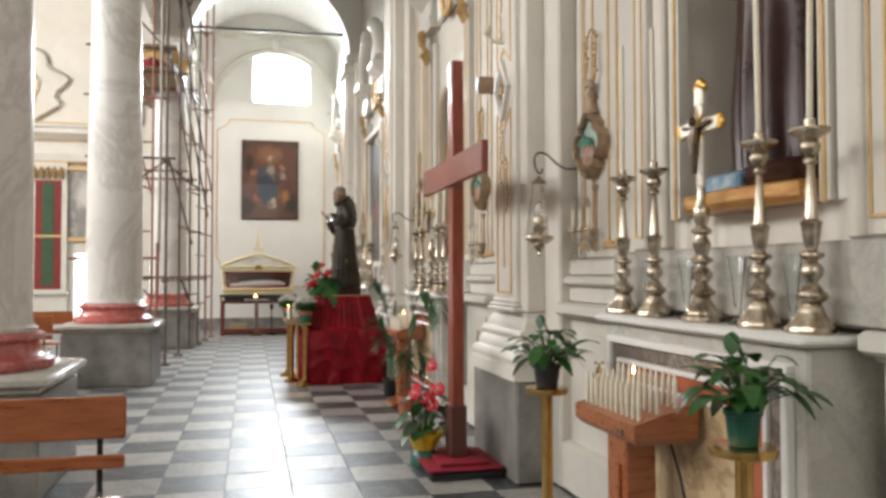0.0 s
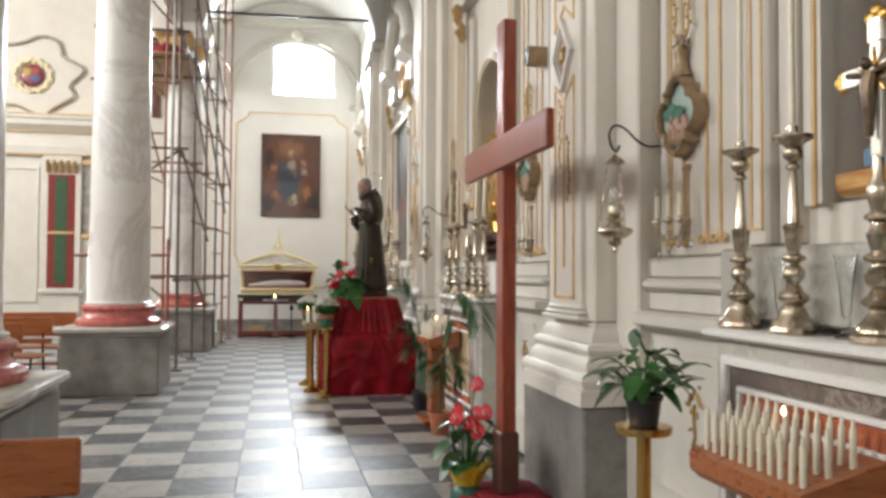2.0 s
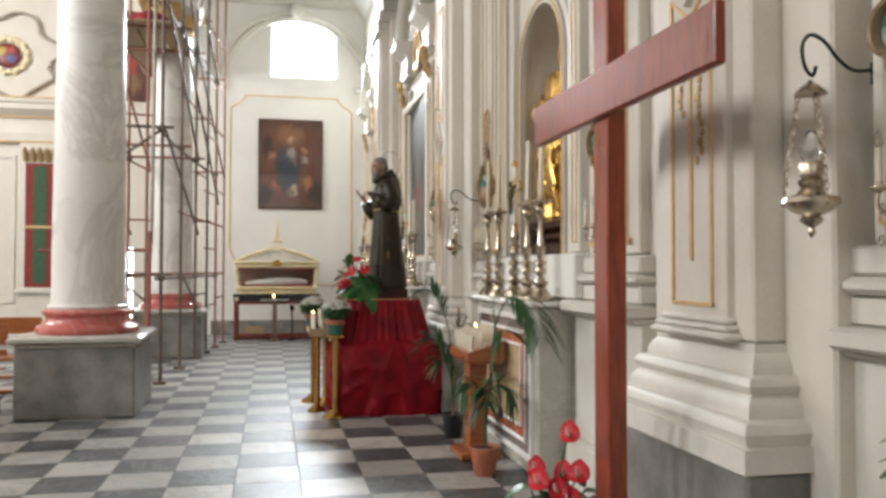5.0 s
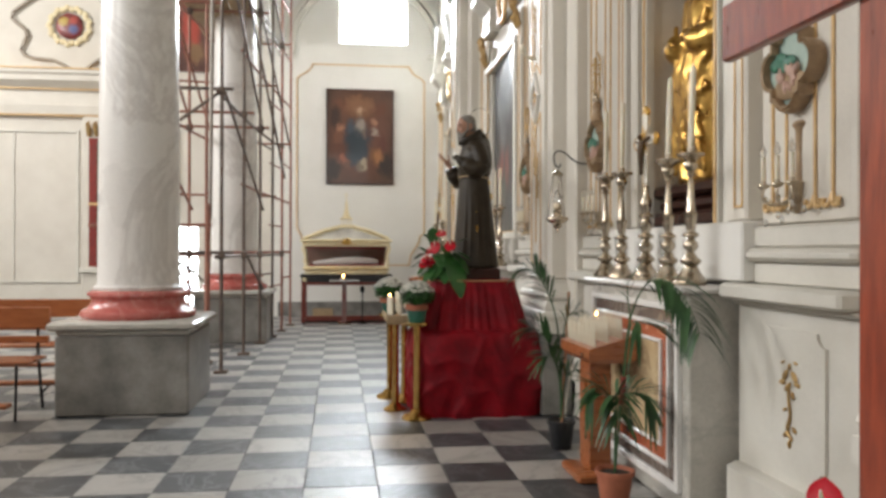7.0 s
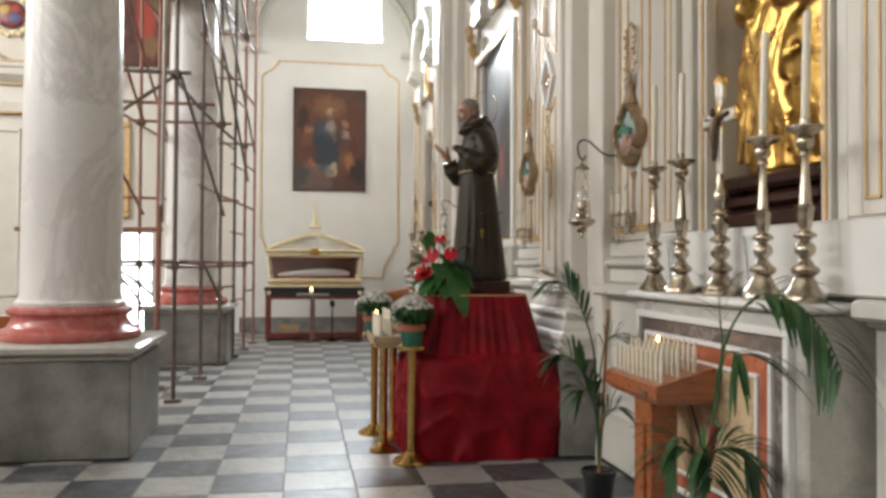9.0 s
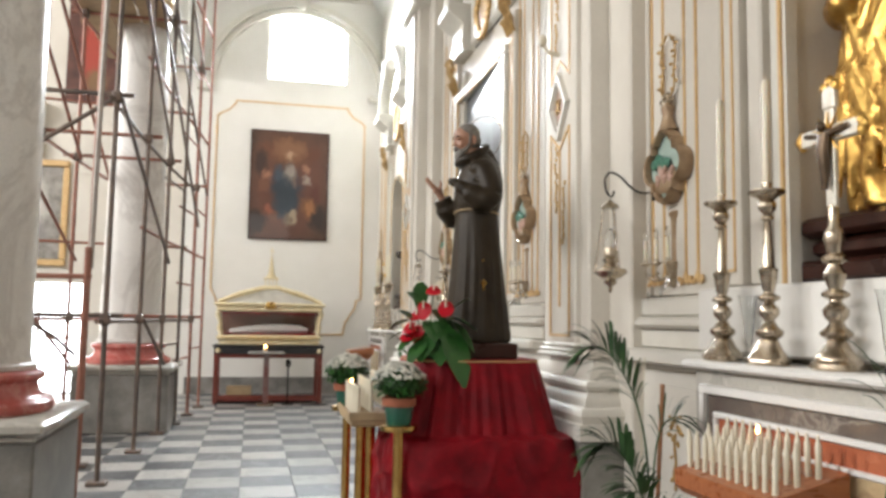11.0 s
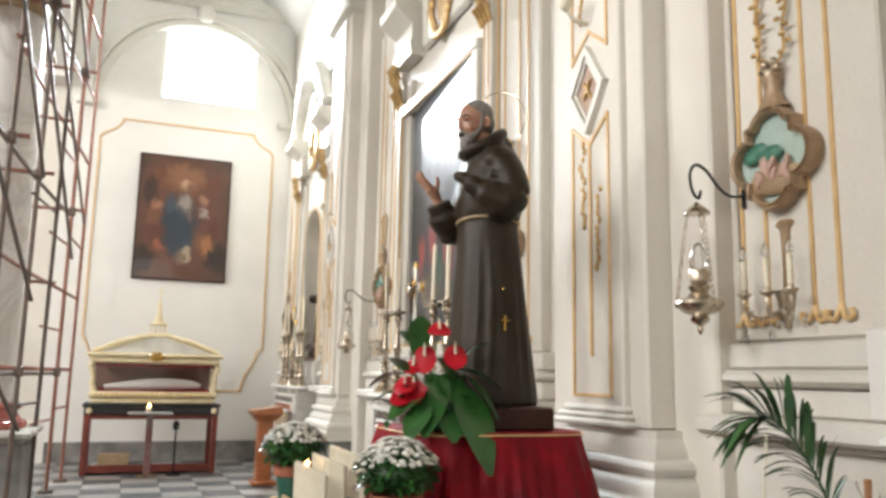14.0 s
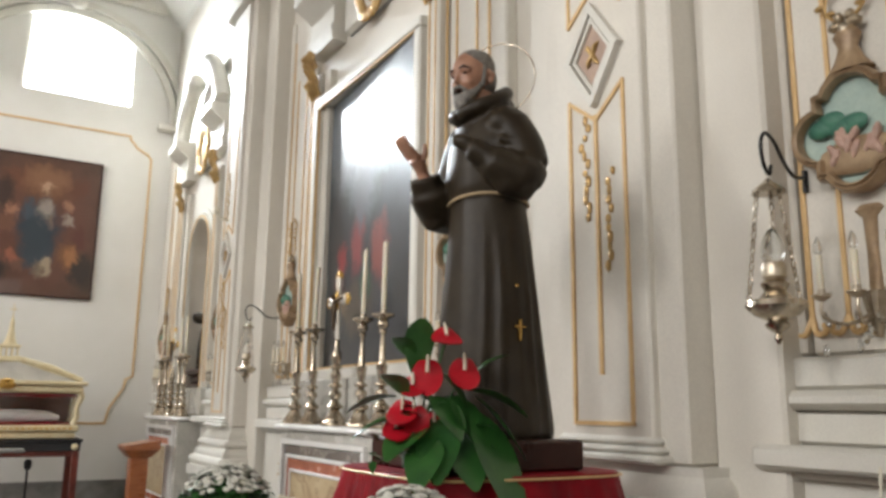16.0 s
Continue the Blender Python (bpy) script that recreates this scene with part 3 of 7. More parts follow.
def transverse_arch(y):
    t = thing("transverse_arch", (0, y, 0), "cream transverse arch with an iron tie rod", "arch", kind="structure")
    b = Build()
    for r0, r1, d in ((1.98, 1.50, 0.30), (1.56, 1.44, 0.36)):
        o, i_ = arch_pts(1.18, r0 if r0 < 1.9 else 2.2, 5.38, 30), arch_pts(1.18, r1, 5.38, 30)
        for i in range(30):
            q = [o[i], o[i + 1], i_[i + 1], i_[i]]
            b.rings([[(p[0], -d, p[1]) for p in q], [(p[0], d, p[1]) for p in q]], caps=True)
    part("arch_ring", b, WHITE, t)
    part("tie_rod", Build().tube([(-0.5, 0, 5.82), (2.9, 0, 5.86)], 0.022, 8), IRON, t, "black iron tie rod")
    imp = Build()
    for x0, x1 in ((-0.42, -0.18), (2.54, 2.90)):
        imp.box(x0, x1, -0.42, 0.42, 5.22, 5.40, 0.03)
    part("impost", imp, STUCCO, t)
    return t


for y in PIERS[1:]:
    transverse_arch(y)

# arcade wall over the columns
b = Build()
edges = [-5.0] + list(COLUMNS) + [END_Y]
for k in range(len(edges) - 1):
    y0, y1 = edges[k], edges[k + 1]
    c, r = (y0 + y1) / 2, (y1 - y0) / 2 - 0.36
    pts = [(y0, 10.5), (y0, 5.4)] + arch_pts(c, r, 5.4, 20) + [(y1, 5.4), (y1, 10.5)]
    b.prism(pts, "x", -1.06, -0.44)
single("wall_arcade", b, WHITE, "white arcade wall carried by the columns", "wall", kind="structure", smooth=False)


def column(y, x=COL_X):
    t = thing("column", (x, y, 0), "white veined marble column on a grey stone pedestal with red base", "column", "columns of the arcade", kind="structure")
    ped = Build().box(-0.50, 0.50, -0.53, 0.53, 0, 0.625, 0.012)
    part("pedestal", ped, STONE, t, "blue-grey stone pedestal with stains")
    cap = Build().box(-0.50, 0.50, -0.53, 0.53, 0.627, 0.665, 0.01).box(-0.55, 0.55, -0.58, 0.58, 0.665, 0.73, 0.018)
    part("pedestal_slab", cap, MARBLE, t, "white marble slab")
    base = [(0.44, 0.731), (0.456, 0.745), (0.462, 0.765), (0.456, 0.790), (0.43, 0.808), (0.405, 0.814), (0.395, 0.826), (0.378, 0.850), (0.368, 0.875), (0.372, 0.895), (0.392, 0.905), (0.405, 0.922), (0.402, 0.942), (0.38, 0.955), (0.36, 0.96)]
    part("column_base", Build().lathe(base, n=40), ROSSO, t, "polished red marble base")
    sh = [(0.355, 0.961), (0.36, 0.985), (0.335, 1.0), (0.325, 1.05)] + [(0.325 - 0.045 * (k / 10) ** 1.6, 1.05 + 3.9 * k / 10) for k in range(1, 11)]
    part("shaft", Build().lathe(sh, n=48), SHAFT, t)
    cp = [(0.28, 4.95), (0.31, 4.98), (0.30, 5.03), (0.34, 5.10), (0.42, 5.25), (0.44, 5.32)]
    part("capital", Build().lathe(cp, n=32).box(-0.46, 0.46, -0.46, 0.46, 5.32, 5.40, 0.01), GILT, t)
    return t


for y in COLUMNS:
    column(y, COL_X + {COLUMNS[1]: -0.08, COLUMNS[2]: -0.03, COLUMNS[3]: 0.14}.get(y, 0.0))


# piers along the wall
def pier(y):
    t = thing("pier", (0, y, 0), "cream stucco pier with stepped base and gilt-lined pilaster panel", "pier", "piers of the side wall", kind="structure")
    w = 0.35
    wide = 0.04 if 10 < y < 12 else 0.0
    st = Build().box(2.46, 2.90, -0.49 - wide, 0.49 + wide, 0, 0.64, 0.012)
    part("stone_plinth", st, STONE, t, "blue-grey stone plinth")
    steps = Build()
    prof = [(2.44, 0.642), (2.44, 0.725), (2.464, 0.728), (2.458, 0.745), (2.448, 0.770), (2.456, 0.797), (2.475, 0.812), (2.490, 0.814), (2.490, 0.838), (2.498, 0.862), (2.520, 0.885), (2.528, 0.890),
            (2.512, 0.902), (2.504, 0.922), (2.512, 0.942), (2.530, 0.954), (2.548, 0.956), (2.548, 0.980), (2.560, 1.008), (2.578, 1.030), (2.578, 1.06)]
    rows = []
    for x, z in prof:
        o = x - 2.44
        hw = 0.51 + wide - o * 1.05
        rows.append([(x, -hw, z), (x, hw, z), (2.90, hw, z), (2.90, -hw, z)])
    steps.rings(rows)
    part("moulded_base", steps, STUCCO, t)
    body = Build().box(2.58, 2.90, -w, w, 1.061, 5.20, 0.01)
    part("pilaster", body, PLASTER, t)
    side = Build().box(2.70, 2.90, -0.62, -w - 0.002, 0, 5.2, 0.012).box(2.70, 2.90, w + 0.002, 0.62, 0, 5.2, 0.012)
    part("side_strip", side, PLASTER, t)
    pan = Build().box(2.545, 2.60, -0.235, 0.235, 1.14, 5.0, 0.008)
    part("raised_panel", pan, PLASTER, t)
    foot = Build().box(2.500, 2.60, -0.285, 0.285, 1.062, 1.092, 0.010).box(2.515, 2.60, -0.268, 0.268, 1.093, 1.118, 0.010).box(2.532, 2.60, -0.25, 0.25, 1.119, 1.15, 0.012)
    part("panel_sill", foot, STUCCO, t)
    g = Build()
    for z0, z1 in ((1.19, 2.43), (2.76, 3.9)):
        a = 0.148
        band(g, [(-a, z0), (-a, z1), (0, z1 - 0.11) if z1 < 3 else (0, z1), (a, z1), (a, z0)] if z1 < 3 else [(-a, z0), (0, z0 + 0.11), (a, z0), (a, z1), (-a, z1)], 2.545, 0.015, 0.008)
    g.box(2.535, 2.547, -0.008, 0.008, 1.36, 2.34)
    part("ochre_line", g, OCHRE, t, "ochre gilt outline")
    dia = Build()
    cz, hh, hw = 2.585, 0.195, 0.135
    for s, d, ww in ((1.0, 0.03, 0.028), (0.74, 0.02, 0.014)):
        band(dia, [(0, cz + hh * s), (hw * s, cz), (0, cz - hh * s), (-hw * s, cz)], 2.546, ww, d)
    part("lozenge_frame", dia, STUCCO, t, "white lozenge frame")
    part("lozenge_panel", Build().prism([(0, cz + 0.138), (0.096, cz), (0, cz - 0.138), (-0.096, cz)], "x", 2.538, 2.548), material("faded_pink_panel", (0.50, 0.36, 0.28), (0.42, 0.30, 0.24), rough=0.5, scale=12), t, smooth=False)
    ros = Build()
    for k in range(4):
        a = math.pi / 2 * k + 0.8
        ros.tube([(2.536, 0, cz), (2.528, 0.028 * math.cos(a), cz + 0.042 * math.sin(a)), (2.536, 0.045 * math.cos(a), cz + 0.066 * math.sin(a))], [0.009, 0.010, 0.004], 6)
    part("rosette", ros, GILT, t)
    orn = Build()
    rg = random.Random(int(y * 10))
    for (yy, z0, z1) in ((0.065, 1.95, 2.36), (-0.065, 1.75, 2.10), (0.06, 2.95, 3.4)):
        z = z0
        while z < z1:
            orn.ball(2.542, yy + rg.uniform(-0.022, 0.022), z, 0.010, rg.uniform(0.009, 0.017), rg.uniform(0.014, 0.026), 6, 4)
            z += 0.035
    part("gilt_flower_drop", orn, GILT, t)
    kn = Build().tube([(2.545, 0.02, 2.92), (2.47, 0.02, 2.93), (2.44, 0.02, 2.97)], 0.012, 6).ball(2.43, 0.02, 3.0, 0.03, 0.03, 0.04)
    part("wall_lamp", kn, PAPERWHITE, t, "small white bulb on a bracket")
    cp = Build().box(2.50, 2.90, -0.42, 0.42, 5.02, 5.22, 0.03)
    part("capital", cp, STUCCO, t)
    return t


for y in PIERS:
    pier(y)


# one bay of the side wall: dado, retable, mouldings
def bay(c, k):
    t = thing("altar_bay", (0, c, 0), "cream stucco altar bay with ochre lines and gilt capitals", "wall bay", "side altar bays", kind="structure")
    half = 1.72
    mc = 0.93 if k == 2 else 0.80
    for s in (-1, 1):
        a, b_ = sorted((s * 0.80, s * half))
        da = Build()
        da.box(2.77, 2.90, a, b_, 0.0, 1.04, 0.006)
        da.box(2.70, 2.90, a - 0.0, b_, 0.0, 0.30, 0.02)
        part("dado", da, STUCCO, t)
    for s in (-1, 1):
        a, b_ = sorted((s * 0.80, s * half))
        cap = Build()
        cap.box(2.73, 2.90, a, b_, 1.041, 1.065, 0.008).box(2.665, 2.90, a, b_, 1.066, 1.14, 0.014)
        cap.box(2.76, 2.90, a, b_, 1.141, 1.24, 0.01).box(2.72, 2.90, a, b_, 1.241, 1.30, 0.02).box(2.76, 2.90, a, b_, 1.301, 1.40, 0.012)
        part("dado_cap", cap, STUCCO, t)
    for s in (-1, 1):
        m = s * 1.26
        line = []
        for cx, cz, q0 in ((m - 0.24, 0.36, 90), (m + 0.24, 0.36, 180), (m + 0.24, 0.96, 270), (m - 0.24, 0.96, 0)):
            line += [(cx + 0.055 * math.cos(radians(q0 - 18 * k)), cz + 0.055 * math.sin(radians(q0 - 18 * k))) for k in range(6)]
        part("dado_panel", Build().prism(line, "x", 2.757, 2.775), STUCCO, t)
    rg = random.Random(int(c * 7))
    for s in (-1, 1):
        m = s * 1.26
        og = Build().tube(eased([(2.752, m - 0.02, 0.50), (2.75, m + 0.012, 0.54), (2.75, m - 0.008, 0.60), (2.75, m + 0.004, 0.68), (2.752, m - 0.004, 0.74)], 4), [0.008] * 8 + [0.006] * 9, 7)
        for dy, z, tilt, ln in ((0.03, 0.77, 40, 0.030), (-0.035, 0.765, -45, 0.032), (-0.055, 0.74, -80, 0.022), (0.055, 0.73, 85, 0.024), (0.02, 0.715, 30, 0.02), (-0.025, 0.69, -20, 0.018), (0.0, 0.80, 5, 0.016), (0.05, 0.815, 60, 0.012), (-0.045, 0.82, -60, 0.012), (0.035, 0.62, 60, 0.015), (-0.035, 0.55, -60, 0.02), (0.03, 0.52, 50, 0.02), (0.0, 0.485, 0, 0.018)):
            leaf = Build().ball(0, 0, 0, 0.008, ln * 0.5, ln, 8, 6)
            mm = pose(2.752, m + dy, z + rg.uniform(-0.006, 0.006), tilt)
            og.add([tuple(mm @ Vector(v)) for v in leaf.v], leaf.f)
        part("gilt_spray", og, GILT, t, "gilt flower spray")
    # upright strips and ochre lines
    for s in (-1, 1):
        for m, w, x in ((mc - 0.14, 0.10, 2.80), (mc, 0.13, 2.77)):
            sp = Build().box(x, 2.90, s * m - w / 2, s * m + w / 2, 1.43, 3.86, 0.012)
            part("retable_strip", sp, PLASTER, t)
        a, b_ = sorted((s * (mc + 0.13), s * 1.58))
        sp = Build().box(2.815, 2.90, a, b_, 1.405, 4.6, 0.01)
        sp.box(2.795, 2.90, s * 1.62 - 0.03, s * 1.62 + 0.03, 1.405, 4.6, 0.01)
        part("retable_strip", sp, PLASTER, t)
    ol = Build()
    for s in (-1, 1):
        sh = 0.07 if s > 0 else -0.03
        for m in (mc,):
            band(ol, [(s * m - 0.035, 1.5), (s * m - 0.035, 3.8), (s * m + 0.035, 3.8), (s * m + 0.035, 1.5)], 2.77, 0.011, 0.007)
        for m in (1.06 + sh, 1.50 + sh):
            ol.box(2.806, 2.816, s * m - 0.008, s * m + 0.008, 1.52, 4.4)
        for m in (1.17 + sh, 1.38 + sh):
            ol.box(2.806, 2.816, s * m - 0.007, s * m + 0.007, 1.50, 4.0)
        for m in (1.06 + sh, 1.17 + sh, 1.38 + sh, 1.50 + sh):
            ol.tube(eased([(2.81, s * m, 1.52), (2.80, s * m - 0.02, 1.47), (2.80, s * m - 0.05, 1.475), (2.80, s * m - 0.045, 1.50)], 4), 0.010, 6).tube(eased([(2.81, s * m, 1.52), (2.80, s * m + 0.02, 1.47), (2.80, s * m + 0.05, 1.475), (2.80, s * m + 0.045, 1.50)], 4), 0.010, 6)
    part("ochre_line", ol, OCHRE, t, "ochre gilt lines")
    gc = Build()
    for s in (-1, 1):
        for m in (mc,):
            for row, (z0, out) in enumerate(((3.66, 0.0), (3.78, 0.02), (3.88, 0.035))):
                for i in range(4 - row % 2):
                    yy = s * m - 0.075 + 0.05 * i + 0.025 * (row % 2)
                    gc.tube(eased([(2.765 - out, yy, z0), (2.735 - out, yy, z0 + 0.07), (2.705 - out, yy, z0 + 0.12), (2.70 - out, yy, z0 + 0.10)], 3), [0.016] * 4 + [0.021] * 3 + [0.014] * 3, 6)
            for e in (-1, 1):
                gc.tube(eased([(2.73, s * m, 3.99), (2.70, s * m + e * 0.07, 4.0), (2.69, s * m + e * 0.11, 3.96), (2.69, s * m + e * 0.085, 3.93), (2.69, s * m + e * 0.07, 3.955)], 4), 0.013, 6)
    part("gilt_capital", gc, GILT, t)
    en = Build()
    pr = [(2.90, 4.02), (2.74, 4.02), (2.72, 4.12), (2.74, 4.16), (2.74, 4.30), (2.66, 4.36), (2.58, 4.42), (2.58, 4.50), (2.90, 4.52)]
    for s in (-1, 1):
        a, b_ = sorted((s * 0.56, s * 1.02))
        en.prism(pr, "y", a, b_)
    # curved broken pediment
    for s in (-1, 1):
        pts = [(2.72, s * (1.0 - 0.75 * i / 12), 4.55 + 0.62 * math.sin(i / 12 * math.pi * 0.55) + 0.05 * i / 12) for i in range(13)]
        en.tube(pts, [0.10] * 9 + [0.11, 0.13, 0.12, 0.08], 10)
    en.box(2.80, 2.90, -0.5, 0.5, 4.02, 4.9, 0.03)
    part("broken_pediment", en, STUCCO, t, "white curved broken pediment")
    mo = Build()
    for i in range(26):
        a = 2 * math.pi * i / 26
        mo.ball(2.78, 0.20 * math.cos(a) + 0.02 * math.cos(5 * a), 4.25 + 0.26 * math.sin(a), 0.03, 0.05, 0.05, 7, 5)
    mo.ball(2.80, 0, 4.25, 0.03, 0.12, 0.16)
    part("gilt_crest", mo, GILT, t)
    if k in NICHES:
        r, zb, zs = NICHES[k]
        nf = Build()
        for rr, d in ((r + 0.10, 0.03), (r + 0.03, 0.05)):
            o, i_ = arch_pts(0, rr, zs, 24), arch_pts(0, rr - 0.055, zs, 24)
            o = [(-rr, zb)] + o + [(rr, zb)]
            i_ = [(-rr + 0.055, zb)] + i_ + [(rr - 0.055, zb)]
            for j in range(len(o) - 1):
                q = [o[j], o[j + 1], i_[j + 1], i_[j]]
                nf.rings([[(WALL_X - d, *p) for p in q], [(WALL_X + 0.002, *p) for p in q]])
        part("niche_moulding", nf, STUCCO, t)
        nl = Build()
        band(nl, [(-r - 0.005, zb)] + arch_pts(0, r + 0.005, zs, 24) + [(r + 0.005, zb)], WALL_X - 0.03, 0.018, 0.03, False)
        part("ochre_niche_line", nl, OCHRE, t)
    gr = Build().box(2.70, 2.90, -0.96, 0.96, 1.145, 1.425, 0.01)
    part("gradine", gr, WHITE if k == 1 else MARBLE, t, "pale grey marble shelf block")
    return t


for k, c in enumerate(ALTARS):
    bay(c, k)


# altars
def altar(c, k):
    t = thing("side_altar", (0, c, 0), "grey marble side altar with inlaid coloured front panels", "altar", "side altars")
    hw = 0.755
    body = Build().box(2.55, 2.86, -hw + 0.02, hw - 0.02, 0.0, 1.083, 0.01)
    part("altar_body", body, MARBLE, t)
    top = Build().box(2.50, 2.86, -hw - 0.015, hw + 0.015, 1.084, 1.12, 0.012)
    part("altar_slab", top, SHAFT, t, "white marble slab")

    def frame_ring(b, h, z0, z1, w, x, d):
        for q in ((-h, h, z0, z0 + w), (-h, h, z1 - w, z1)):
            b.box(x - d, x + 0.01, *q, 0.004)
        for q in ((-h, -h + w), (h - w, h)):
            b.box(x - d, x + 0.01, *q, z0 + w, z1 - w, 0.004)

    f1 = Build()
    frame_ring(f1, 0.665, 0.10, 1.025, 0.035, 2.55, 0.03)
    part("outer_frame", f1, SHAFT, t, "white marble moulding")
    part("dark_border", Build().box(2.538, 2.552, -0.625, 0.625, 0.14, 0.985), BROWNMARBLE, t, smooth=False)
    f2 = Build()
    frame_ring(f2, 0.56, 0.20, 0.925, 0.022, 2.54, 0.022)
    part("inner_frame", f2, SHAFT, t)
    part("red_border", Build().box(2.530, 2.542, -0.535, 0.535, 0.225, 0.90), REDPANEL, t, smooth=False)
    f3 = Build()
    frame_ring(f3, 0.47, 0.29, 0.835, 0.018, 2.533, 0.018)
    part("panel_frame", f3, SHAFT, t)
    part("centre_panel", Build().box(2.524, 2.535, -0.45, 0.45, 0.31, 0.815), ALABASTER, t, smooth=False)
    return t


for k, c in enumerate(ALTARS):
    altar(c, k)


single("wall_rod", Build().tube([(2.665, 6.46, 1.22), (2.665, 6.46, 1.93)], 0.014, 8).box(2.66, 2.70, 6.45, 6.47, 1.30, 1.33).box(2.66, 2.70, 6.45, 6.47, 1.80, 1.83), IRON, "dark iron rod fixed upright on the pier", "rod")
sp = thing("loudspeaker", (2.70, 7.10, 2.87), "small black and gilt loudspeaker box high on the wall", "loudspeaker")
part("box", Build().box(-0.04, 0.14, -0.045, 0.045, -0.065, 0.065, 0.008), TANFRAME, sp)
part("grille", Build().box(-0.046, -0.039, -0.040, 0.040, -0.060, 0.060, 0.002), POTBLACK, sp, "black grille")

# ---- things: candlesticks, candles, crucifixes ----
def candlestick():
    t = thing("candlestick", (0, 0, 0), "tall baluster altar candlestick of tarnished silver", "candlestick", "altar candlesticks")
    tri = []
    for r, z in ((0.070, 0.0), (0.077, 0.008), (0.076, 0.022), (0.066, 0.032), (0.064, 0.040), (0.050, 0.056), (0.042, 0.074), (0.036, 0.088), (0.028, 0.096)):
        tri.append([(r * (1 + 0.12 * math.cos(3 * a)) * math.cos(a), r * (1 + 0.12 * math.cos(3 * a)) * math.sin(a), z) for a in (2 * math.pi * i / 30 for i in range(30))])
    part("foot", Build().rings(tri), SILVER, t)
    prof = [(0.028, 0.094), (0.046, 0.108), (0.050, 0.118), (0.048, 0.128), (0.032, 0.138), (0.026, 0.150), (0.018, 0.160), (0.020, 0.168), (0.034, 0.182), (0.037, 0.196), (0.034, 0.210), (0.020, 0.224), (0.018, 0.230), (0.038, 0.240), (0.040, 0.246), (0.038, 0.252), (0.020, 0.262), (0.019, 0.270),
            (0.024, 0.282), (0.030, 0.320), (0.031, 0.338), (0.034, 0.342), (0.034, 0.352), (0.024, 0.357), (0.022, 0.362), (0.0125, 0.525), (0.013, 0.530), (0.023, 0.538), (0.023, 0.548), (0.013, 0.556)]
    part("stem", Build().lathe(prof, n=20), SILVER, t)
    pan = [(0.014, 0.556), (0.030, 0.572), (0.034, 0.588), (0.030, 0.600), (0.024, 0.606), (0.040, 0.620), (0.063, 0.630), (0.066, 0.636), (0.066, 0.644), (0.050, 0.640), (0.018, 0.640), (0.018, 0.675)]
    part("drip_pan", Build().lathe(pan, n=26), SILVER, t)
    return t


def altar_crucifix():
    t = thing("altar_crucifix", (0, 0, 0), "silver altar crucifix on a baluster foot", "crucifix", "altar crucifixes")
    prof = [(0.080, 0.0), (0.086, 0.010), (0.084, 0.024), (0.070, 0.034), (0.068, 0.046), (0.050, 0.064), (0.036, 0.088), (0.030, 0.100), (0.050, 0.114), (0.052, 0.126), (0.034, 0.140), (0.022, 0.158), (0.040, 0.180), (0.042, 0.200), (0.022, 0.222), (0.020, 0.232), (0.044, 0.244), (0.044, 0.256),
            (0.022, 0.268), (0.030, 0.290), (0.036, 0.318), (0.024, 0.340), (0.022, 0.350), (0.040, 0.362), (0.040, 0.374), (0.022, 0.386), (0.028, 0.410), (0.034, 0.436), (0.030, 0.460), (0.018, 0.480), (0.016, 0.55)]
    part("foot", Build().lathe(prof, n=20), SILVER, t)
    part("cross_shaft", Build().box(-0.010, 0.010, -0.022, 0.022, 0.54, 0.93, 0.004).box(-0.013, 0.013, -0.030, 0.030, 0.875, 0.955, 0.006), PALESILVER, t, "pale silver cross shaft")
    part("cross_arm", Build().box(-0.014, 0.014, -0.135, 0.135, 0.764, 0.820, 0.004), PALESILVER, t, "pale silver cross arm")
    repeat("gilt_knob", Build().ball(0, 0, 0, 0.016, 0.022, 0.022, 8, 6), GOLD, t, [(0, -0.14, 0.776), (0, -0.14, 0.808), (0, 0.14, 0.776), (0, 0.14, 0.808), (0, -0.152, 0.792), (0, 0.152, 0.792), (0, 0, 0.972), (0, -0.024, 0.955), (0, 0.024, 0.955)], "gilt knob")
    repeat("gilt_ray", Build().tube([(-0.014, 0, 0.02), (-0.014, 0, 0.075)], [0.007, 0.002], 5), GOLD, t, [pose(0, 0, 0.79, 36 * k) for k in range(10)], "gilt ray")
    f = Build().loft([(-0.03, 0, 0.60, 0.010, 0.012), (-0.03, 0, 0.68, 0.016, 0.020), (-0.035, 0, 0.74, 0.018, 0.024), (-0.03, 0, 0.79, 0.014, 0.028)], 8).ball(-0.035, 0.006, 0.815, 0.016, 0.015, 0.019, 8, 6)
    f.tube([(-0.03, -0.02, 0.785), (-0.02, -0.10, 0.80)], 0.009, 6).tube([(-0.03, 0.02, 0.785), (-0.02, 0.10, 0.80)], 0.009, 6)
    part("corpus", f, TARNISH, t, "dark tarnished corpus")
    return t


def candle(h, r):
    b = Build().lathe([(r, 0), (r, h - 0.01), (r * 0.7, h), (0.004, h + 0.001)], n=12).tube([(0, 0, h), (0.001, 0, h + 0.018)], 0.002, 5)
    return single("candle", b, WAX, "ivory wax altar candle, unlit, in its candlestick", "candle", "altar candles")


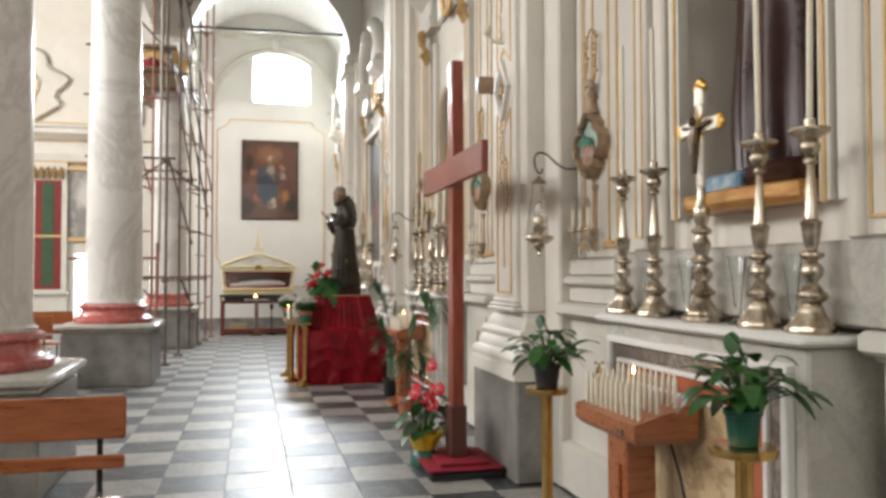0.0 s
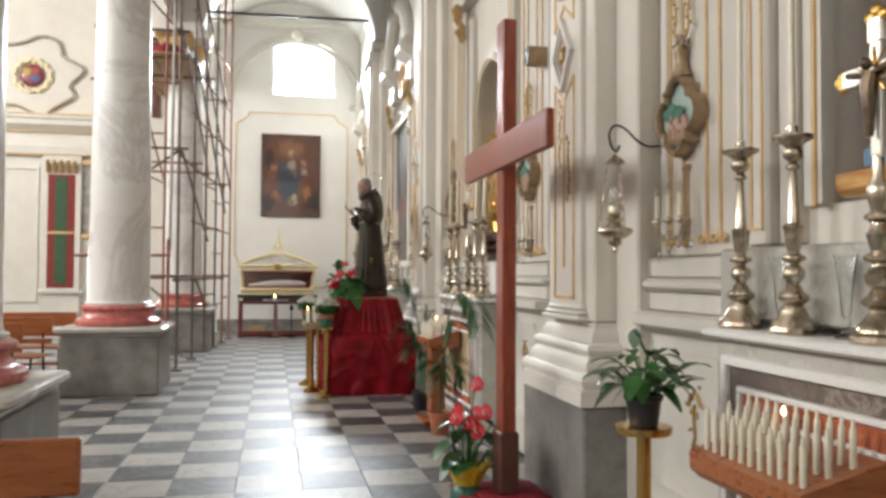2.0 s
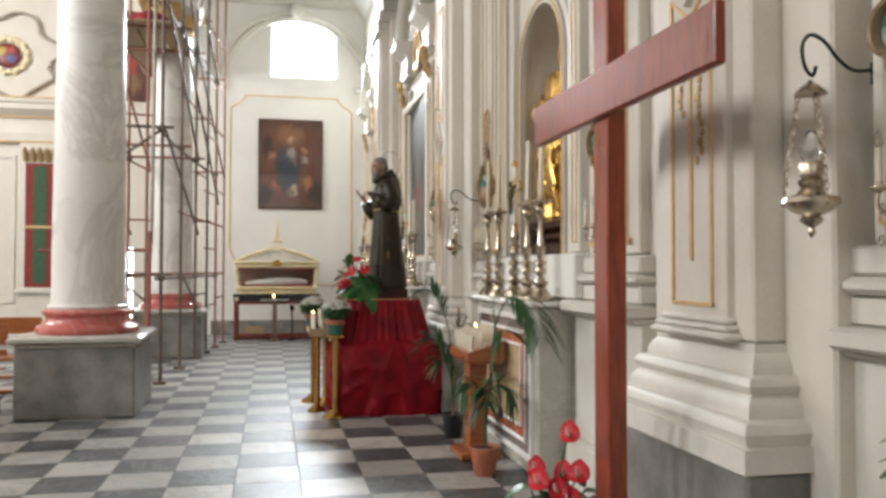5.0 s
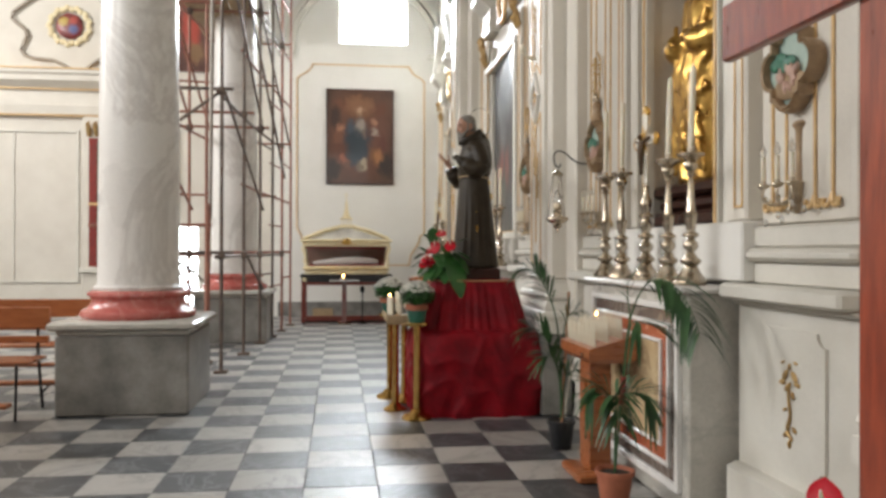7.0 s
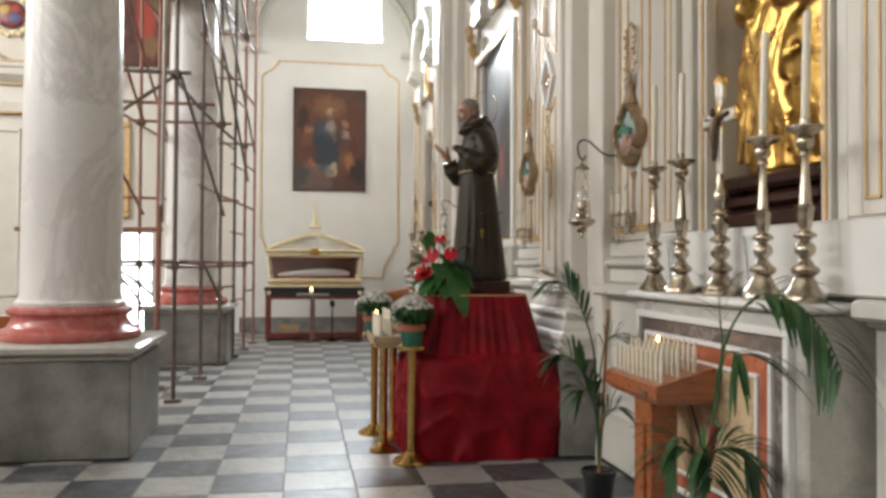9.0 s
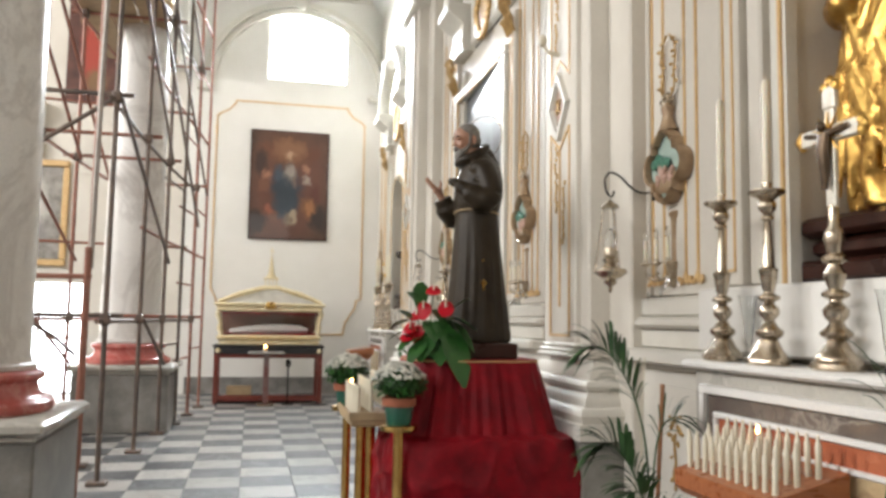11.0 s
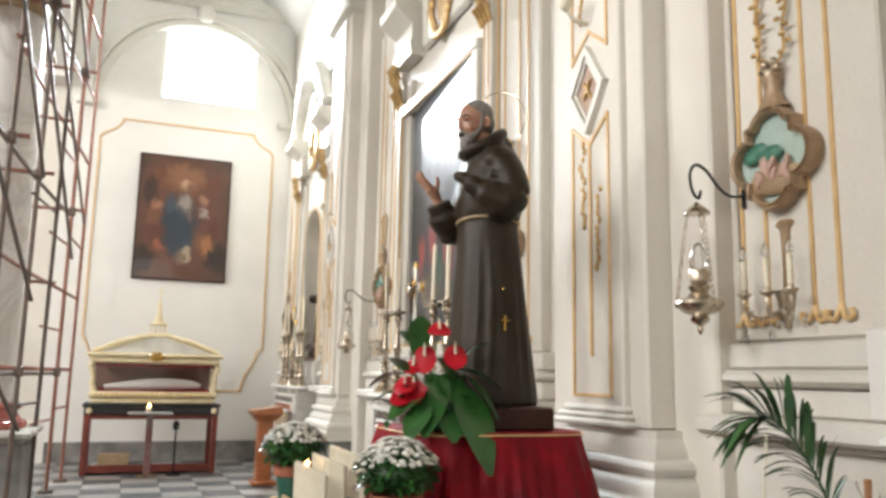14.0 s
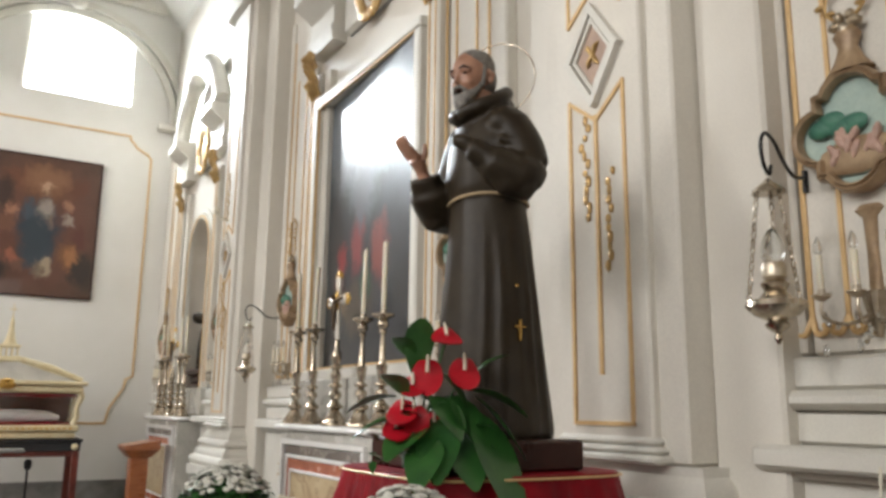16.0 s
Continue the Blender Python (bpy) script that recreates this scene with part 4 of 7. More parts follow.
STICK, CRUC = candlestick(), altar_crucifix()
TALL = Matrix.Diagonal((1.0, 1.0, 1.04, 1.0))
STICK.matrix_world, CRUC.matrix_world = pose(2.59, ALTARS[1] + 0.59, 1.12), pose(2.62, ALTARS[1] - 0.02, 1.12)
CAND = {0.40: candle(0.40, 0.0145), 0.62: candle(0.62, 0.0105)}
used = set()
for k, c in enumerate(ALTARS):
    sx = 2.59 if k == 1 else 2.62
    for i, o in enumerate((0.59, 0.29, -0.40, -0.67) if k == 1 else (0.68, 0.37, -0.40, -0.67)):
        h = 0.62 if k == 0 else 0.40
        o = o * (0.86 if k == 3 else 1.0)
        if not (k == 1 and i == 0):
            copy_thing(STICK, pose(sx, c + o, 1.12, 0, 0, rnd(0, 40)) @ (TALL if k == 0 else Matrix.Identity(4)))
        m = pose(sx, c + o, 1.12 + (0.695 if k == 0 else 0.668), rnd(-1.6, 1.6), rnd(-1.6, 1.6), 0)
        if h in used:
            copy_thing(CAND[h], m)
        else:
            CAND[h].matrix_world = m
            used.add(h)
    if k != 1:
        copy_thing(CRUC, pose(2.62, c - 0.02, 1.12))


def glass_vase(x, y):
    return single("glass_vase", Build().lathe([(0.034, 0.0), (0.035, 0.006), (0.014, 0.018), (0.011, 0.035), (0.015, 0.07), (0.022, 0.16), (0.034, 0.25), (0.038, 0.262), (0.035, 0.262), (0.030, 0.245), (0.018, 0.16), (0.011, 0.08), (0.003, 0.06)], n=20), GLASS, "clear cut-glass flower vase standing empty on the altar", "vase", "glass altar vases", at=(x, y, 1.121))


for x, y in ((2.66, 4.22), (2.66, 3.89), (2.66, 3.52), (2.66, 3.20), (2.66, 9.20), (2.66, 8.48)):
    glass_vase(x, y)


# ---- niche statues ----
def robed_figure(name, mats, label, at, h, w, turn=0.0, ripple=9, seed=1, folds=9, girth=0.06):
    """A standing robed statue, as one plain mesh."""
    c = Build()
    rows = []
    for i in range(40):
        u = i / 39
        rw = w * (0.50 - 0.14 * u + 0.10 * math.sin(u * math.pi))
        rows.append((0.03 * math.sin(u * 5), 0.03 * math.sin(u * 7), u * h * 0.80, rw * 0.72, rw, ripple, 0.10 * (1 - 0.7 * u)))
    c.loft(rows, 90)
    for s in (-1, 1):
        c.tube(eased([(0, s * w * 0.28, h * 0.76), (-0.06, s * w * 0.46, h * 0.64), (-0.18, s * w * 0.32, h * 0.58), (-0.24, s * w * 0.12, h * 0.62)], 4), [w * 0.15] * 8 + [w * 0.12] * 3 + [w * 0.08] * 2, 12)
    rg = random.Random(seed)
    for k in range(folds):
        y0, y1 = rg.uniform(-0.4, 0.4) * w, rg.uniform(-0.45, 0.45) * w
        z0, z1 = rg.uniform(0.35, 0.72) * h, rg.uniform(0.02, 0.3) * h
        c.tube(eased([(-w * 0.30, y0, z0), (-w * 0.38, (y0 + y1) / 2 + 0.05, (z0 + z1) / 2), (-w * 0.36, y1, z1)], 6), w * girth, 8)
    b = fused(c, 0.011, 2)
    b.slot = 1
    b.ball(-0.02, 0, h * 0.91, w * 0.17, w * 0.155, h * 0.095, 16, 12)
    b.lathe([(w * 0.1, h * 0.78), (w * 0.09, h * 0.86)], n=12)
    b.slot = 2
    b.ball(0.01, 0, h * 0.935, w * 0.18, w * 0.175, h * 0.085, 14, 10)
    return single(name, b, mats, label, "statue", at=at, turn=turn)


robed_figure("gilded_statue", [GOLD, SKIN, GILT], "gilded robed saint statue standing in a wall niche", (3.10, 8.75, 1.70), 1.35, 0.56, seed=6, folds=46, girth=0.030)
robed_figure("brown_statue", [DARKWOOD, SKIN, HAIR], "saint statue in glossy dark brown robe in a niche", (3.08, 3.75, 1.74), 1.5, 0.52, ripple=11, folds=0)
robed_figure("small_statue", [ROBE, SKIN, HAIR], "small painted saint statue standing in a far niche", (3.08, 18.1, 1.62), 1.05, 0.40)
for (y, zb, mt, lb) in ((8.75, 1.43, DARKWOOD, "black moulded wooden plinth under the gilded statue"), (3.64, 1.576, GILTWOOD, "low gilded wooden plinth under the niche statue"), (18.1, 1.40, DARKWOOD, "dark wooden plinth under the small statue")):
    b = Build()
    h = 0.26 if mt is not GILTWOOD else 0.080
    if mt is GILTWOOD:
        b.rings([[(2.74, y + 0.36, zb), (2.70, y - 0.05, zb), (2.76, y - 0.37, zb), (3.33, y - 0.37, zb), (3.33, y + 0.36, zb)], [(2.72, y + 0.37, zb + 0.02), (2.68, y - 0.05, zb + 0.03), (2.74, y - 0.38, zb + 0.02), (3.33, y - 0.38, zb + 0.02), (3.33, y + 0.37, zb + 0.02)],
                 [(2.72, y + 0.37, zb + h - 0.008), (2.68, y - 0.05, zb + h - 0.008), (2.74, y - 0.38, zb + h - 0.008), (3.33, y - 0.38, zb + h - 0.008), (3.33, y + 0.37, zb + h - 0.008)], [(2.73, y + 0.36, zb + h), (2.69, y - 0.05, zb + h), (2.75, y - 0.37, zb + h), (3.33, y - 0.37, zb + h), (3.33, y + 0.36, zb + h)]])
        single("niche_plinth", b, mt, lb, "plinth")
        continue
    b.box(2.86, 3.33, y - 0.44, y + 0.44, zb + 0.001, zb + h * 0.35, 0.02).box(2.90, 3.33, y - 0.40, y + 0.40, zb + h * 0.35, zb + h * 0.7, 0.03).box(2.87, 3.33, y - 0.42, y + 0.42, zb + h * 0.7, zb + h, 0.02)
    single("niche_plinth", b, mt, lb, "plinth")
single("rock_base", Build().ball(3.02, 3.62, 1.70, 0.24, 0.35, 0.09, 18, 10), DARKWOOD, "dark rocky mound under the niche statue", "pedestal")
single("plaque", Build().box(2.76, 2.86, 3.66, 3.94, 1.657, 1.735, 0.012), material("blue_glazed_plaque", (0.10, 0.22, 0.36), (0.4, 0.5, 0.55), rough=0.25, scale=14), "small blue and white plaque before the statue", "plaque")


# ---- medallions with sconces ----
def medallion(c, s, paint):
    t = thing("medallion", (2.835, c, 0), "carved gilt-brown relief medallion with painted scene and sconce below", "medallion", "wall medallions")
    N = 96

    def outline(r, off):
        pts = []
        for i in range(N):
            a = 2 * math.pi * i / N
            u, w = math.cos(a), math.sin(a)
            far = min(0.128 / max(abs(u), 1e-6), 0.150 / max(abs(w), 1e-6))
            for cy, cz, rad in ((0.118, 0, 0.098), (-0.118, 0, 0.098), (0, 0.105, 0.108), (0, -0.105, 0.105)):
                across = cy * w - cz * u
                if abs(across) < rad:
                    far = max(far, cy * u + cz * w + math.sqrt(rad * rad - across * across))
            k = 0.88 * (far + (r - 1) * 0.19)
            pts.append((off * 0.85, k * u, 2.065 + k * w))
        return pts
    b = Build().rings([outline(1.0, 0.0), outline(1.06, -0.04), outline(1.07, -0.08), outline(1.02, -0.105), outline(0.96, -0.095), outline(0.94, -0.11), outline(0.90, -0.105), outline(0.87, -0.07)], caps=False)
    part("medallion_frame", b, TANFRAME, t, "tan carved frame")
    part("painted_ground", Build().rings([outline(0.90, -0.055), outline(0.90, -0.06)]), paint, t)
    rg = random.Random(int(c * 13))
    repeat("relief_figure", Build().ball(0, 0, 0, 0.016, 0.013, 0.030, 8, 6), PINK, t, [pose(-0.070, rg.uniform(-0.09, 0.07), 2.02 + rg.uniform(-0.04, 0.04), rg.uniform(-40, 40)) for i in range(13)])
    repeat("relief_tree", Build().ball(0, 0, 0, 0.014, 0.045, 0.03, 8, 6), BOTTLE, t, [(-0.068, 0.10 - 0.035 * i, 2.09 + 0.02 * math.sin(i * 2)) for i in range(4)])
    part("relief_ground", Build().ball(-0.064, -0.01, 1.985, 0.010, 0.135, 0.058, 14, 6), TANFRAME, t)
    n = Build().loft([(-0.05, 0, 2.25, 0.045, 0.075), (-0.05, 0, 2.29, 0.032, 0.045), (-0.05, 0, 2.33, 0.026, 0.030), (-0.05, 0, 2.37, 0.034, 0.044), (-0.05, 0, 2.40, 0.02, 0.025)], 16)
    part("neck", n, TANFRAME, t)
    n = Build()
    for dy in (-1, 1):
        n.ball(-0.055, 0.03 * dy, 2.405, 0.02, 0.026, 0.016, 10, 6).ball(-0.055, 0.018 * dy, 2.43, 0.02, 0.016, 0.02, 10, 6)
    n.ball(-0.06, 0, 2.385, 0.022, 0.022, 0.026, 10, 8)
    part("ribbon_knot", n, SILVERGILT, t, "silvered ribbon knot")
    for dy in (-1, 1):
        n = Build().tube(eased([(-0.045, 0.02 * dy, 2.42), (-0.05, 0.065 * dy, 2.47), (-0.045, 0.055 * dy, 2.56), (-0.045, 0.075 * dy, 2.64), (-0.045, 0.05 * dy, 2.72), (-0.045, 0.01 * dy, 2.76)], 4), 0.006, 7)
        for k in range(9):
            z = 2.46 + 0.033 * k
            y = dy * (0.06 + 0.012 * math.sin(k * 1.1))
            n.ball(-0.05, y + dy * (0.014 if k % 2 else -0.012), z, 0.010, 0.017, 0.010, 7, 5)
        part("garland", n, GILT, t, "gilt leaf garland")
    part("sconce_drop", Build().loft([(-0.02, 0, 1.56, 0.014, 0.022), (-0.02, 0, 1.70, 0.013, 0.018), (-0.02, 0, 1.80, 0.015, 0.022), (-0.02, 0, 1.825, 0.024, 0.045), (-0.02, 0, 1.84, 0.015, 0.03)], 12), TANFRAME, t)
    cup = [[((0.023 + 0.015 * v) * (1 + 0.08 * (q % 2)) * math.cos(q * math.pi / 14) - 0.03, (0.023 + 0.015 * v) * (1 + 0.08 * (q % 2)) * math.sin(q * math.pi / 14), 1.51 + 0.07 * v) for q in range(28)] for v in (-0.9, -0.5, 0.0, 0.35, 0.7, 1.0)]
    part("sconce_cup", Build().rings(cup), SILVERGILT, t, "ribbed silver-gilt cup")
    for dy in (-0.11, 0.11, 0.0):
        sc = Build().tube(eased([(-0.04, 0, 1.52), (-0.09, dy * 0.5, 1.485), (-0.12, dy, 1.51), (-0.12, dy, 1.56)], 3), 0.006, 7)
        sc.lathe([(0.008, 1.555), (0.028, 1.57), (0.027, 1.575), (0.012, 1.578), (0.012, 1.59)], x=-0.12, y=dy, n=12)
        part("sconce_arm", sc, SILVERGILT, t)
    repeat("sconce_candle", Build().lathe([(0.011, 0), (0.011, 0.10), (0.007, 0.105)], n=10), WAX, t, [(-0.12, dy, 1.59) for dy in (-0.11, 0.0, 0.11)])
    repeat("flame_bulb", Build().lathe([(0.006, 0), (0.014, 0.012), (0.013, 0.025), (0.004, 0.048), (0.001, 0.052)], n=10), GLASS, t, [(-0.12, dy, 1.695) for dy in (-0.11, 0.0, 0.11)], "clear flame bulb")
    repeat("crystal_drop", Build().ball(0, 0, 0, 0.010, 0.010, 0.018, 6, 4), GLASS, t, [(-0.10 + 0.03 * math.cos(i * 0.9), 0.12 * math.sin(i * 1.53), 1.46 + 0.05 * math.sin(i * 0.9)) for i in range(10)], "glass drop")
    return t


for k, c in enumerate(ALTARS):
    for s in (1, -1):
        medallion(c + s * (1.42 if k == 0 and s > 0 else 1.36 if s > 0 else 1.23), s, SKYPAINT)


# ---- hanging lamps ----
def hanging_lamp(y, kz=0.0):
    t = thing("hanging_lamp", (2.52, y, kz), "silver sanctuary lamp hanging on chains from a scrolled bracket", "lamp", "hanging sanctuary lamps")
    br = Build().tube(eased([(0.285, 0.075, 1.965), (0.2, 0.055, 1.955), (0.13, 0.035, 1.98), (0.06, 0.015, 2.03), (0.0, 0.0, 2.04), (-0.032, -0.008, 2.0), (-0.022, -0.006, 1.94), (0.008, 0.0, 1.915), (0.024, 0.004, 1.945)], 5), 0.0058, 8)
    br.tube([(0.286, 0.075, 1.92), (0.286, 0.075, 1.99)], 0.009, 8)
    part("bracket", br, IRON, t, "black iron scroll bracket")
    part("cap", Build().lathe([(0.005, 1.90), (0.015, 1.89), (0.045, 1.865), (0.048, 1.855), (0.03, 1.853)], n=16), SILVER, t)
    for k in range(3):
        ch = Build()
        a = 2 * math.pi * k / 3 + 0.5
        n = 15
        for i in range(n):
            u = (i + 0.5) / n
            r = 0.035 + 0.045 * u
            z = 1.855 - 0.34 * u
            x0, y0 = r * math.cos(a), r * math.sin(a)
            e = 0.007
            f = i % 2
            ch.tube([(x0 + e * math.cos(q) * (1 - f), y0 + e * math.cos(q) * f, z + 0.013 * math.sin(q)) for q in (2 * math.pi * j / 6 for j in range(7))], 0.0026, 4, False)
        part("chain", ch, SILVER, t)
    bowl = [(0.004, 1.42), (0.012, 1.435), (0.008, 1.45), (0.03, 1.465), (0.035, 1.475), (0.025, 1.485), (0.06, 1.50), (0.085, 1.525), (0.08, 1.54), (0.045, 1.55), (0.03, 1.57), (0.04, 1.59), (0.03, 1.60)]
    part("bowl", Build().lathe(bowl, n=22), SILVER, t)
    part("bulb_socket", Build().lathe([(0.02, 1.595), (0.034, 1.61), (0.036, 1.64), (0.030, 1.652), (0.02, 1.652)], n=16), SILVERGILT, t, "silver-gilt bulb socket")
    part("glass_cup", Build().lathe([(0.022, 1.653), (0.033, 1.67), (0.034, 1.69), (0.024, 1.72), (0.012, 1.745), (0.002, 1.752)], n=16), GLASS, t, "clear glass flame bulb")
    return t


for y in (ALTARS[0] + 1.58, ALTARS[1] + 1.48, ALTARS[2] + 1.55):
    hanging_lamp(y)


# ---- big processional cross ----
def big_cross():
    t = thing("wooden_cross", (2.195, 6.06, 0), "large red-brown stained wooden cross on a red draped base", "cross")
    up = Build().box(-0.035, 0.045, -0.065, 0.065, 0.10, 2.76, 0.006)
    part("upright", up, CROSSWOOD, t)
    arm = Build().box(-0.064, -0.024, -0.87, 0.72, 1.905, 2.09, 0.006)
    part("crossbeam", arm, CROSSWOOD, t)
    sl = Build().box(-0.052, 0.060, -0.080, 0.080, 0.10, 0.44, 0.008)
    part("foot_sleeve", sl, material("dark_stained_sleeve", (0.14, 0.045, 0.030), (0.09, 0.03, 0.022), rough=0.5), t)
    bs = Build().box(-0.24, 0.24, -0.30, 0.30, 0.0, 0.055, 0.01)
    part("base_board", bs, POTBLACK, t)
    cl = Build().box(-0.25, 0.25, -0.31, 0.31, 0.057, 0.075, 0.006).box(-0.16, 0.16, -0.24, 0.24, 0.076, 0.10, 0.006)
    part("red_cloth", cl, CLOTHRED, t, "red carpet cover")
    return t


big_cross()


# ---- draped plinth and friar statue ----
def draped_plinth():
    t = thing("draped_plinth", (1.945, 10.82, 0), "statue plinth covered in gathered dark red velvet", "plinth")
    b = Build()
    N, rings = 200, []
    for j in range(45):
        z = 1.06 * (1 - j / 44)
        up = z > 0.66
        if up:
            v = (1.06 - z) / 0.40
            hx, hy = 0.345 + 0.105 * v, 0.335 + 0.06 * v
        else:
            v = (0.66 - z) / 0.66
            hx, hy = 0.50 + 0.03 * math.sin(v * 3.1) + 0.012 * v, 0.43 + 0.03 * math.sin(v * 3.1)
        ring = []
        for i in range(N):
            a = 2 * math.pi * i / N
            ca, sa = math.cos(a), math.sin(a)
            r = (abs(ca) ** 5 + abs(sa) ** 5) ** -0.2
            if up:
                d = min(1, v * 2.2) * (0.048 * math.sin(17 * a + 1.8 * math.sin(3 * a)) * (0.6 + 0.4 * math.sin(5 * a + 1)) + 0.022 * math.sin(41 * a + 2 * z) + 0.03 * noise.noise(Vector((ca * 4, sa * 4, z * 3))))
            else:
                nz = noise.noise(Vector((ca * 2.2 + 3, sa * 2.2, z * 2.6)))
                d = 0.05 * nz + 0.045 * (1 - abs(math.sin(7 * z + 2 * a + 5 * nz))) ** 2 + 0.018 * math.sin(13 * a - 5 * z + 3 * nz) * (0.4 + v)
                d *= 0.35 if v < 0.04 else 1.0
            ring.append((hx * r * ca * (1 + d) + (0.045 if not up else 0.0), hy * r * sa * (1 + d), max(0.0, z + (0.02 * noise.noise(Vector((ca * 3, sa * 3, 7.0))) if 0.03 < z < 1.0 else 0))))
        rings.append(ring)
    b.rings(rings)
    part("velvet_drape", b, VELVET, t)
    tr = Build()
    for z, hx, hy in ((1.052, 0.355, 0.345),):
        tr.tube([(hx * (abs(math.cos(a)) ** 5 + abs(math.sin(a)) ** 5) ** -0.2 * math.cos(a), hy * (abs(math.cos(a)) ** 5 + abs(math.sin(a)) ** 5) ** -0.2 * math.sin(a), z) for a in (2 * math.pi * i / 60 for i in range(61))], 0.0035, 6)
    part("gold_braid", tr, OCHRE, t, "thin gold braid")
    return t


draped_plinth()
single("statue_block", Build().box(1.70, 2.17, 10.585, 11.05, 1.062, 1.147, 0.006), DARKWOOD, "dark brown wooden block under the friar statue", "block")


def friar():
    """One mesh: robe, flesh, hair, cord, halo. Faces -x."""
    c = Build()
    rows = [(0.03, 0, 0.0, 0.196, 0.172, 7, 0.03), (0.03, 0, 0.03, 0.198, 0.174, 7, 0.03), (0.03, 0, 0.2, 0.176, 0.158, 7, 0.026), (0.025, 0, 0.4, 0.154, 0.148, 7, 0.022), (0.02, 0, 0.6, 0.134, 0.138, 7, 0.016),
            (0.015, 0, 0.735, 0.120, 0.128, 9, 0.012), (0.02, 0, 0.775, 0.134, 0.144, 7, 0.014), (0.025, 0, 0.84, 0.142, 0.158, 5, 0.01), (0.03, 0, 0.92, 0.136, 0.164), (0.035, 0, 0.99, 0.118, 0.156), (0.03, 0, 1.04, 0.092, 0.122), (0.015, 0, 1.08, 0.066, 0.080), (0.0, 0, 1.10, 0.05, 0.05)]
    c.loft(rows, 80)
    # collar, with the hood lying on the back
    c.tube(eased([(-0.098, 0, 1.030), (-0.070, -0.070, 1.045), (-0.005, -0.088, 1.078), (0.050, -0.055, 1.118), (0.060, 0.0, 1.128), (0.050, 0.055, 1.118), (-0.005, 0.088, 1.078), (-0.070, 0.070, 1.045), (-0.098, 0, 1.030)], 4), 0.026, 10)
    c.tube([(0.060, 0, 1.095), (0.10, 0, 1.02), (0.130, 0, 0.93), (0.130, 0, 0.86)], [0.050, 0.056, 0.036, 0.015], 12)
    for e in (-1, 1):
        c.ball(0.015, 0.110 * e, 0.985, 0.080, 0.062, 0.060, 16, 10)
    # the far arm reaches out with an open palm
    c.tube(eased([(0.02, 0.12, 0.98), (0.02, 0.185, 0.88), (-0.01, 0.19, 0.78), (-0.08, 0.155, 0.745), (-0.135, 0.13, 0.79), (-0.160, 0.120, 0.835)], 4), [0.074] * 8 + [0.078] * 5 + [0.070] * 4 + [0.054] * 4, 18)
    c.tube([(-0.04, 0.165, 0.715), (-0.10, 0.145, 0.700), (-0.155, 0.125, 0.790)], [0.052, 0.044, 0.030], 12)
    # the near arm is folded to the chest, its wide sleeve hanging from the elbow
    c.tube(eased([(0.02, -0.11, 0.980), (0.040, -0.150, 0.90), (0.045, -0.165, 0.825), (-0.010, -0.176, 0.800), (-0.075, -0.150, 0.835), (-0.128, -0.112, 0.880)], 4), [0.070] * 8 + [0.068] * 5 + [0.058] * 4 + [0.040] * 4, 18)
    c.tube([(0.055, -0.165, 0.810), (0.020, -0.175, 0.765), (-0.040, -0.170, 0.768), (-0.085, -0.150, 0.815)], [0.046, 0.048, 0.042, 0.028], 12)
    c.tube([(-0.125, -0.112, 0.882), (-0.150, -0.098, 0.900), (-0.164, -0.082, 0.905), (-0.160, -0.064, 0.905)], [0.028, 0.027, 0.023, 0.016], 12)
    for k, q in enumerate((-2.75, -2.35, -2.0, -1.62, -1.3, -0.95, -0.6, -0.25, 2.4)):
        c.tube([(0.015 + 0.117 * math.cos(q), 0.125 * math.sin(q), 0.71), (0.022 + 0.142 * math.cos(q + 0.05), 0.143 * math.sin(q + 0.05), 0.42), (0.03 + 0.180 * math.cos(q), 0.160 * math.sin(q), 0.012)], [0.005, 0.008 + 0.004 * (k % 3), 0.016 + 0.005 * (k % 2)], 8)
    for k in range(3):
        c.tube(eased([(-0.03 - 0.02 * k, -0.150, 0.955 - 0.035 * k), (0.03, -0.212, 0.90 - 0.035 * k), (0.085, -0.190, 0.835 - 0.02 * k)], 4), 0.009, 6)
        c.tube(eased([(-0.085 + 0.045 * k, -0.188, 0.85 - 0.022 * k), (-0.04 + 0.045 * k, -0.214, 0.795 - 0.012 * k), (0.01 + 0.03 * k, -0.205, 0.765)], 4), 0.008, 6)
    b = fused(c, 0.008, 4)
    # flesh
    b.slot = 1

    def nod(vs):
        """The head bows a little and turns to its right."""
        m = pose(-0.02, 0, 1.09) @ pose(0, 0, 0, 0, -7, 10) @ pose(0.02, 0, -1.09)
        return [tuple(m @ Vector(v)) for v in vs]
    h = Build().ball(-0.040, 0, 1.190, 0.076, 0.062, 0.072, 28, 20)
    h.ball(-0.066, 0, 1.150, 0.050, 0.050, 0.070, 24, 16)
    h.ball(-0.084, 0, 1.100, 0.030, 0.034, 0.028, 16, 10)
    h.tube([(-0.110, 0, 1.176), (-0.119, 0, 1.158), (-0.127, 0, 1.144), (-0.116, 0, 1.136)], [0.007, 0.0085, 0.011, 0.009], 12)
    h.tube([(-0.096, -0.042, 1.178), (-0.109, -0.018, 1.184), (-0.109, 0.018, 1.184), (-0.096, 0.042, 1.178)], [0.008, 0.010, 0.010, 0.008], 10)
    for e in (-1, 1):
        h.tube([(-0.028, 0.060 * e, 1.178), (-0.020, 0.067 * e, 1.168), (-0.026, 0.066 * e, 1.145), (-0.034, 0.060 * e, 1.136)], [0.009, 0.012, 0.010, 0.006], 8)
        h.ball(-0.090, 0.030 * e, 1.142, 0.020, 0.018, 0.018, 12, 8)
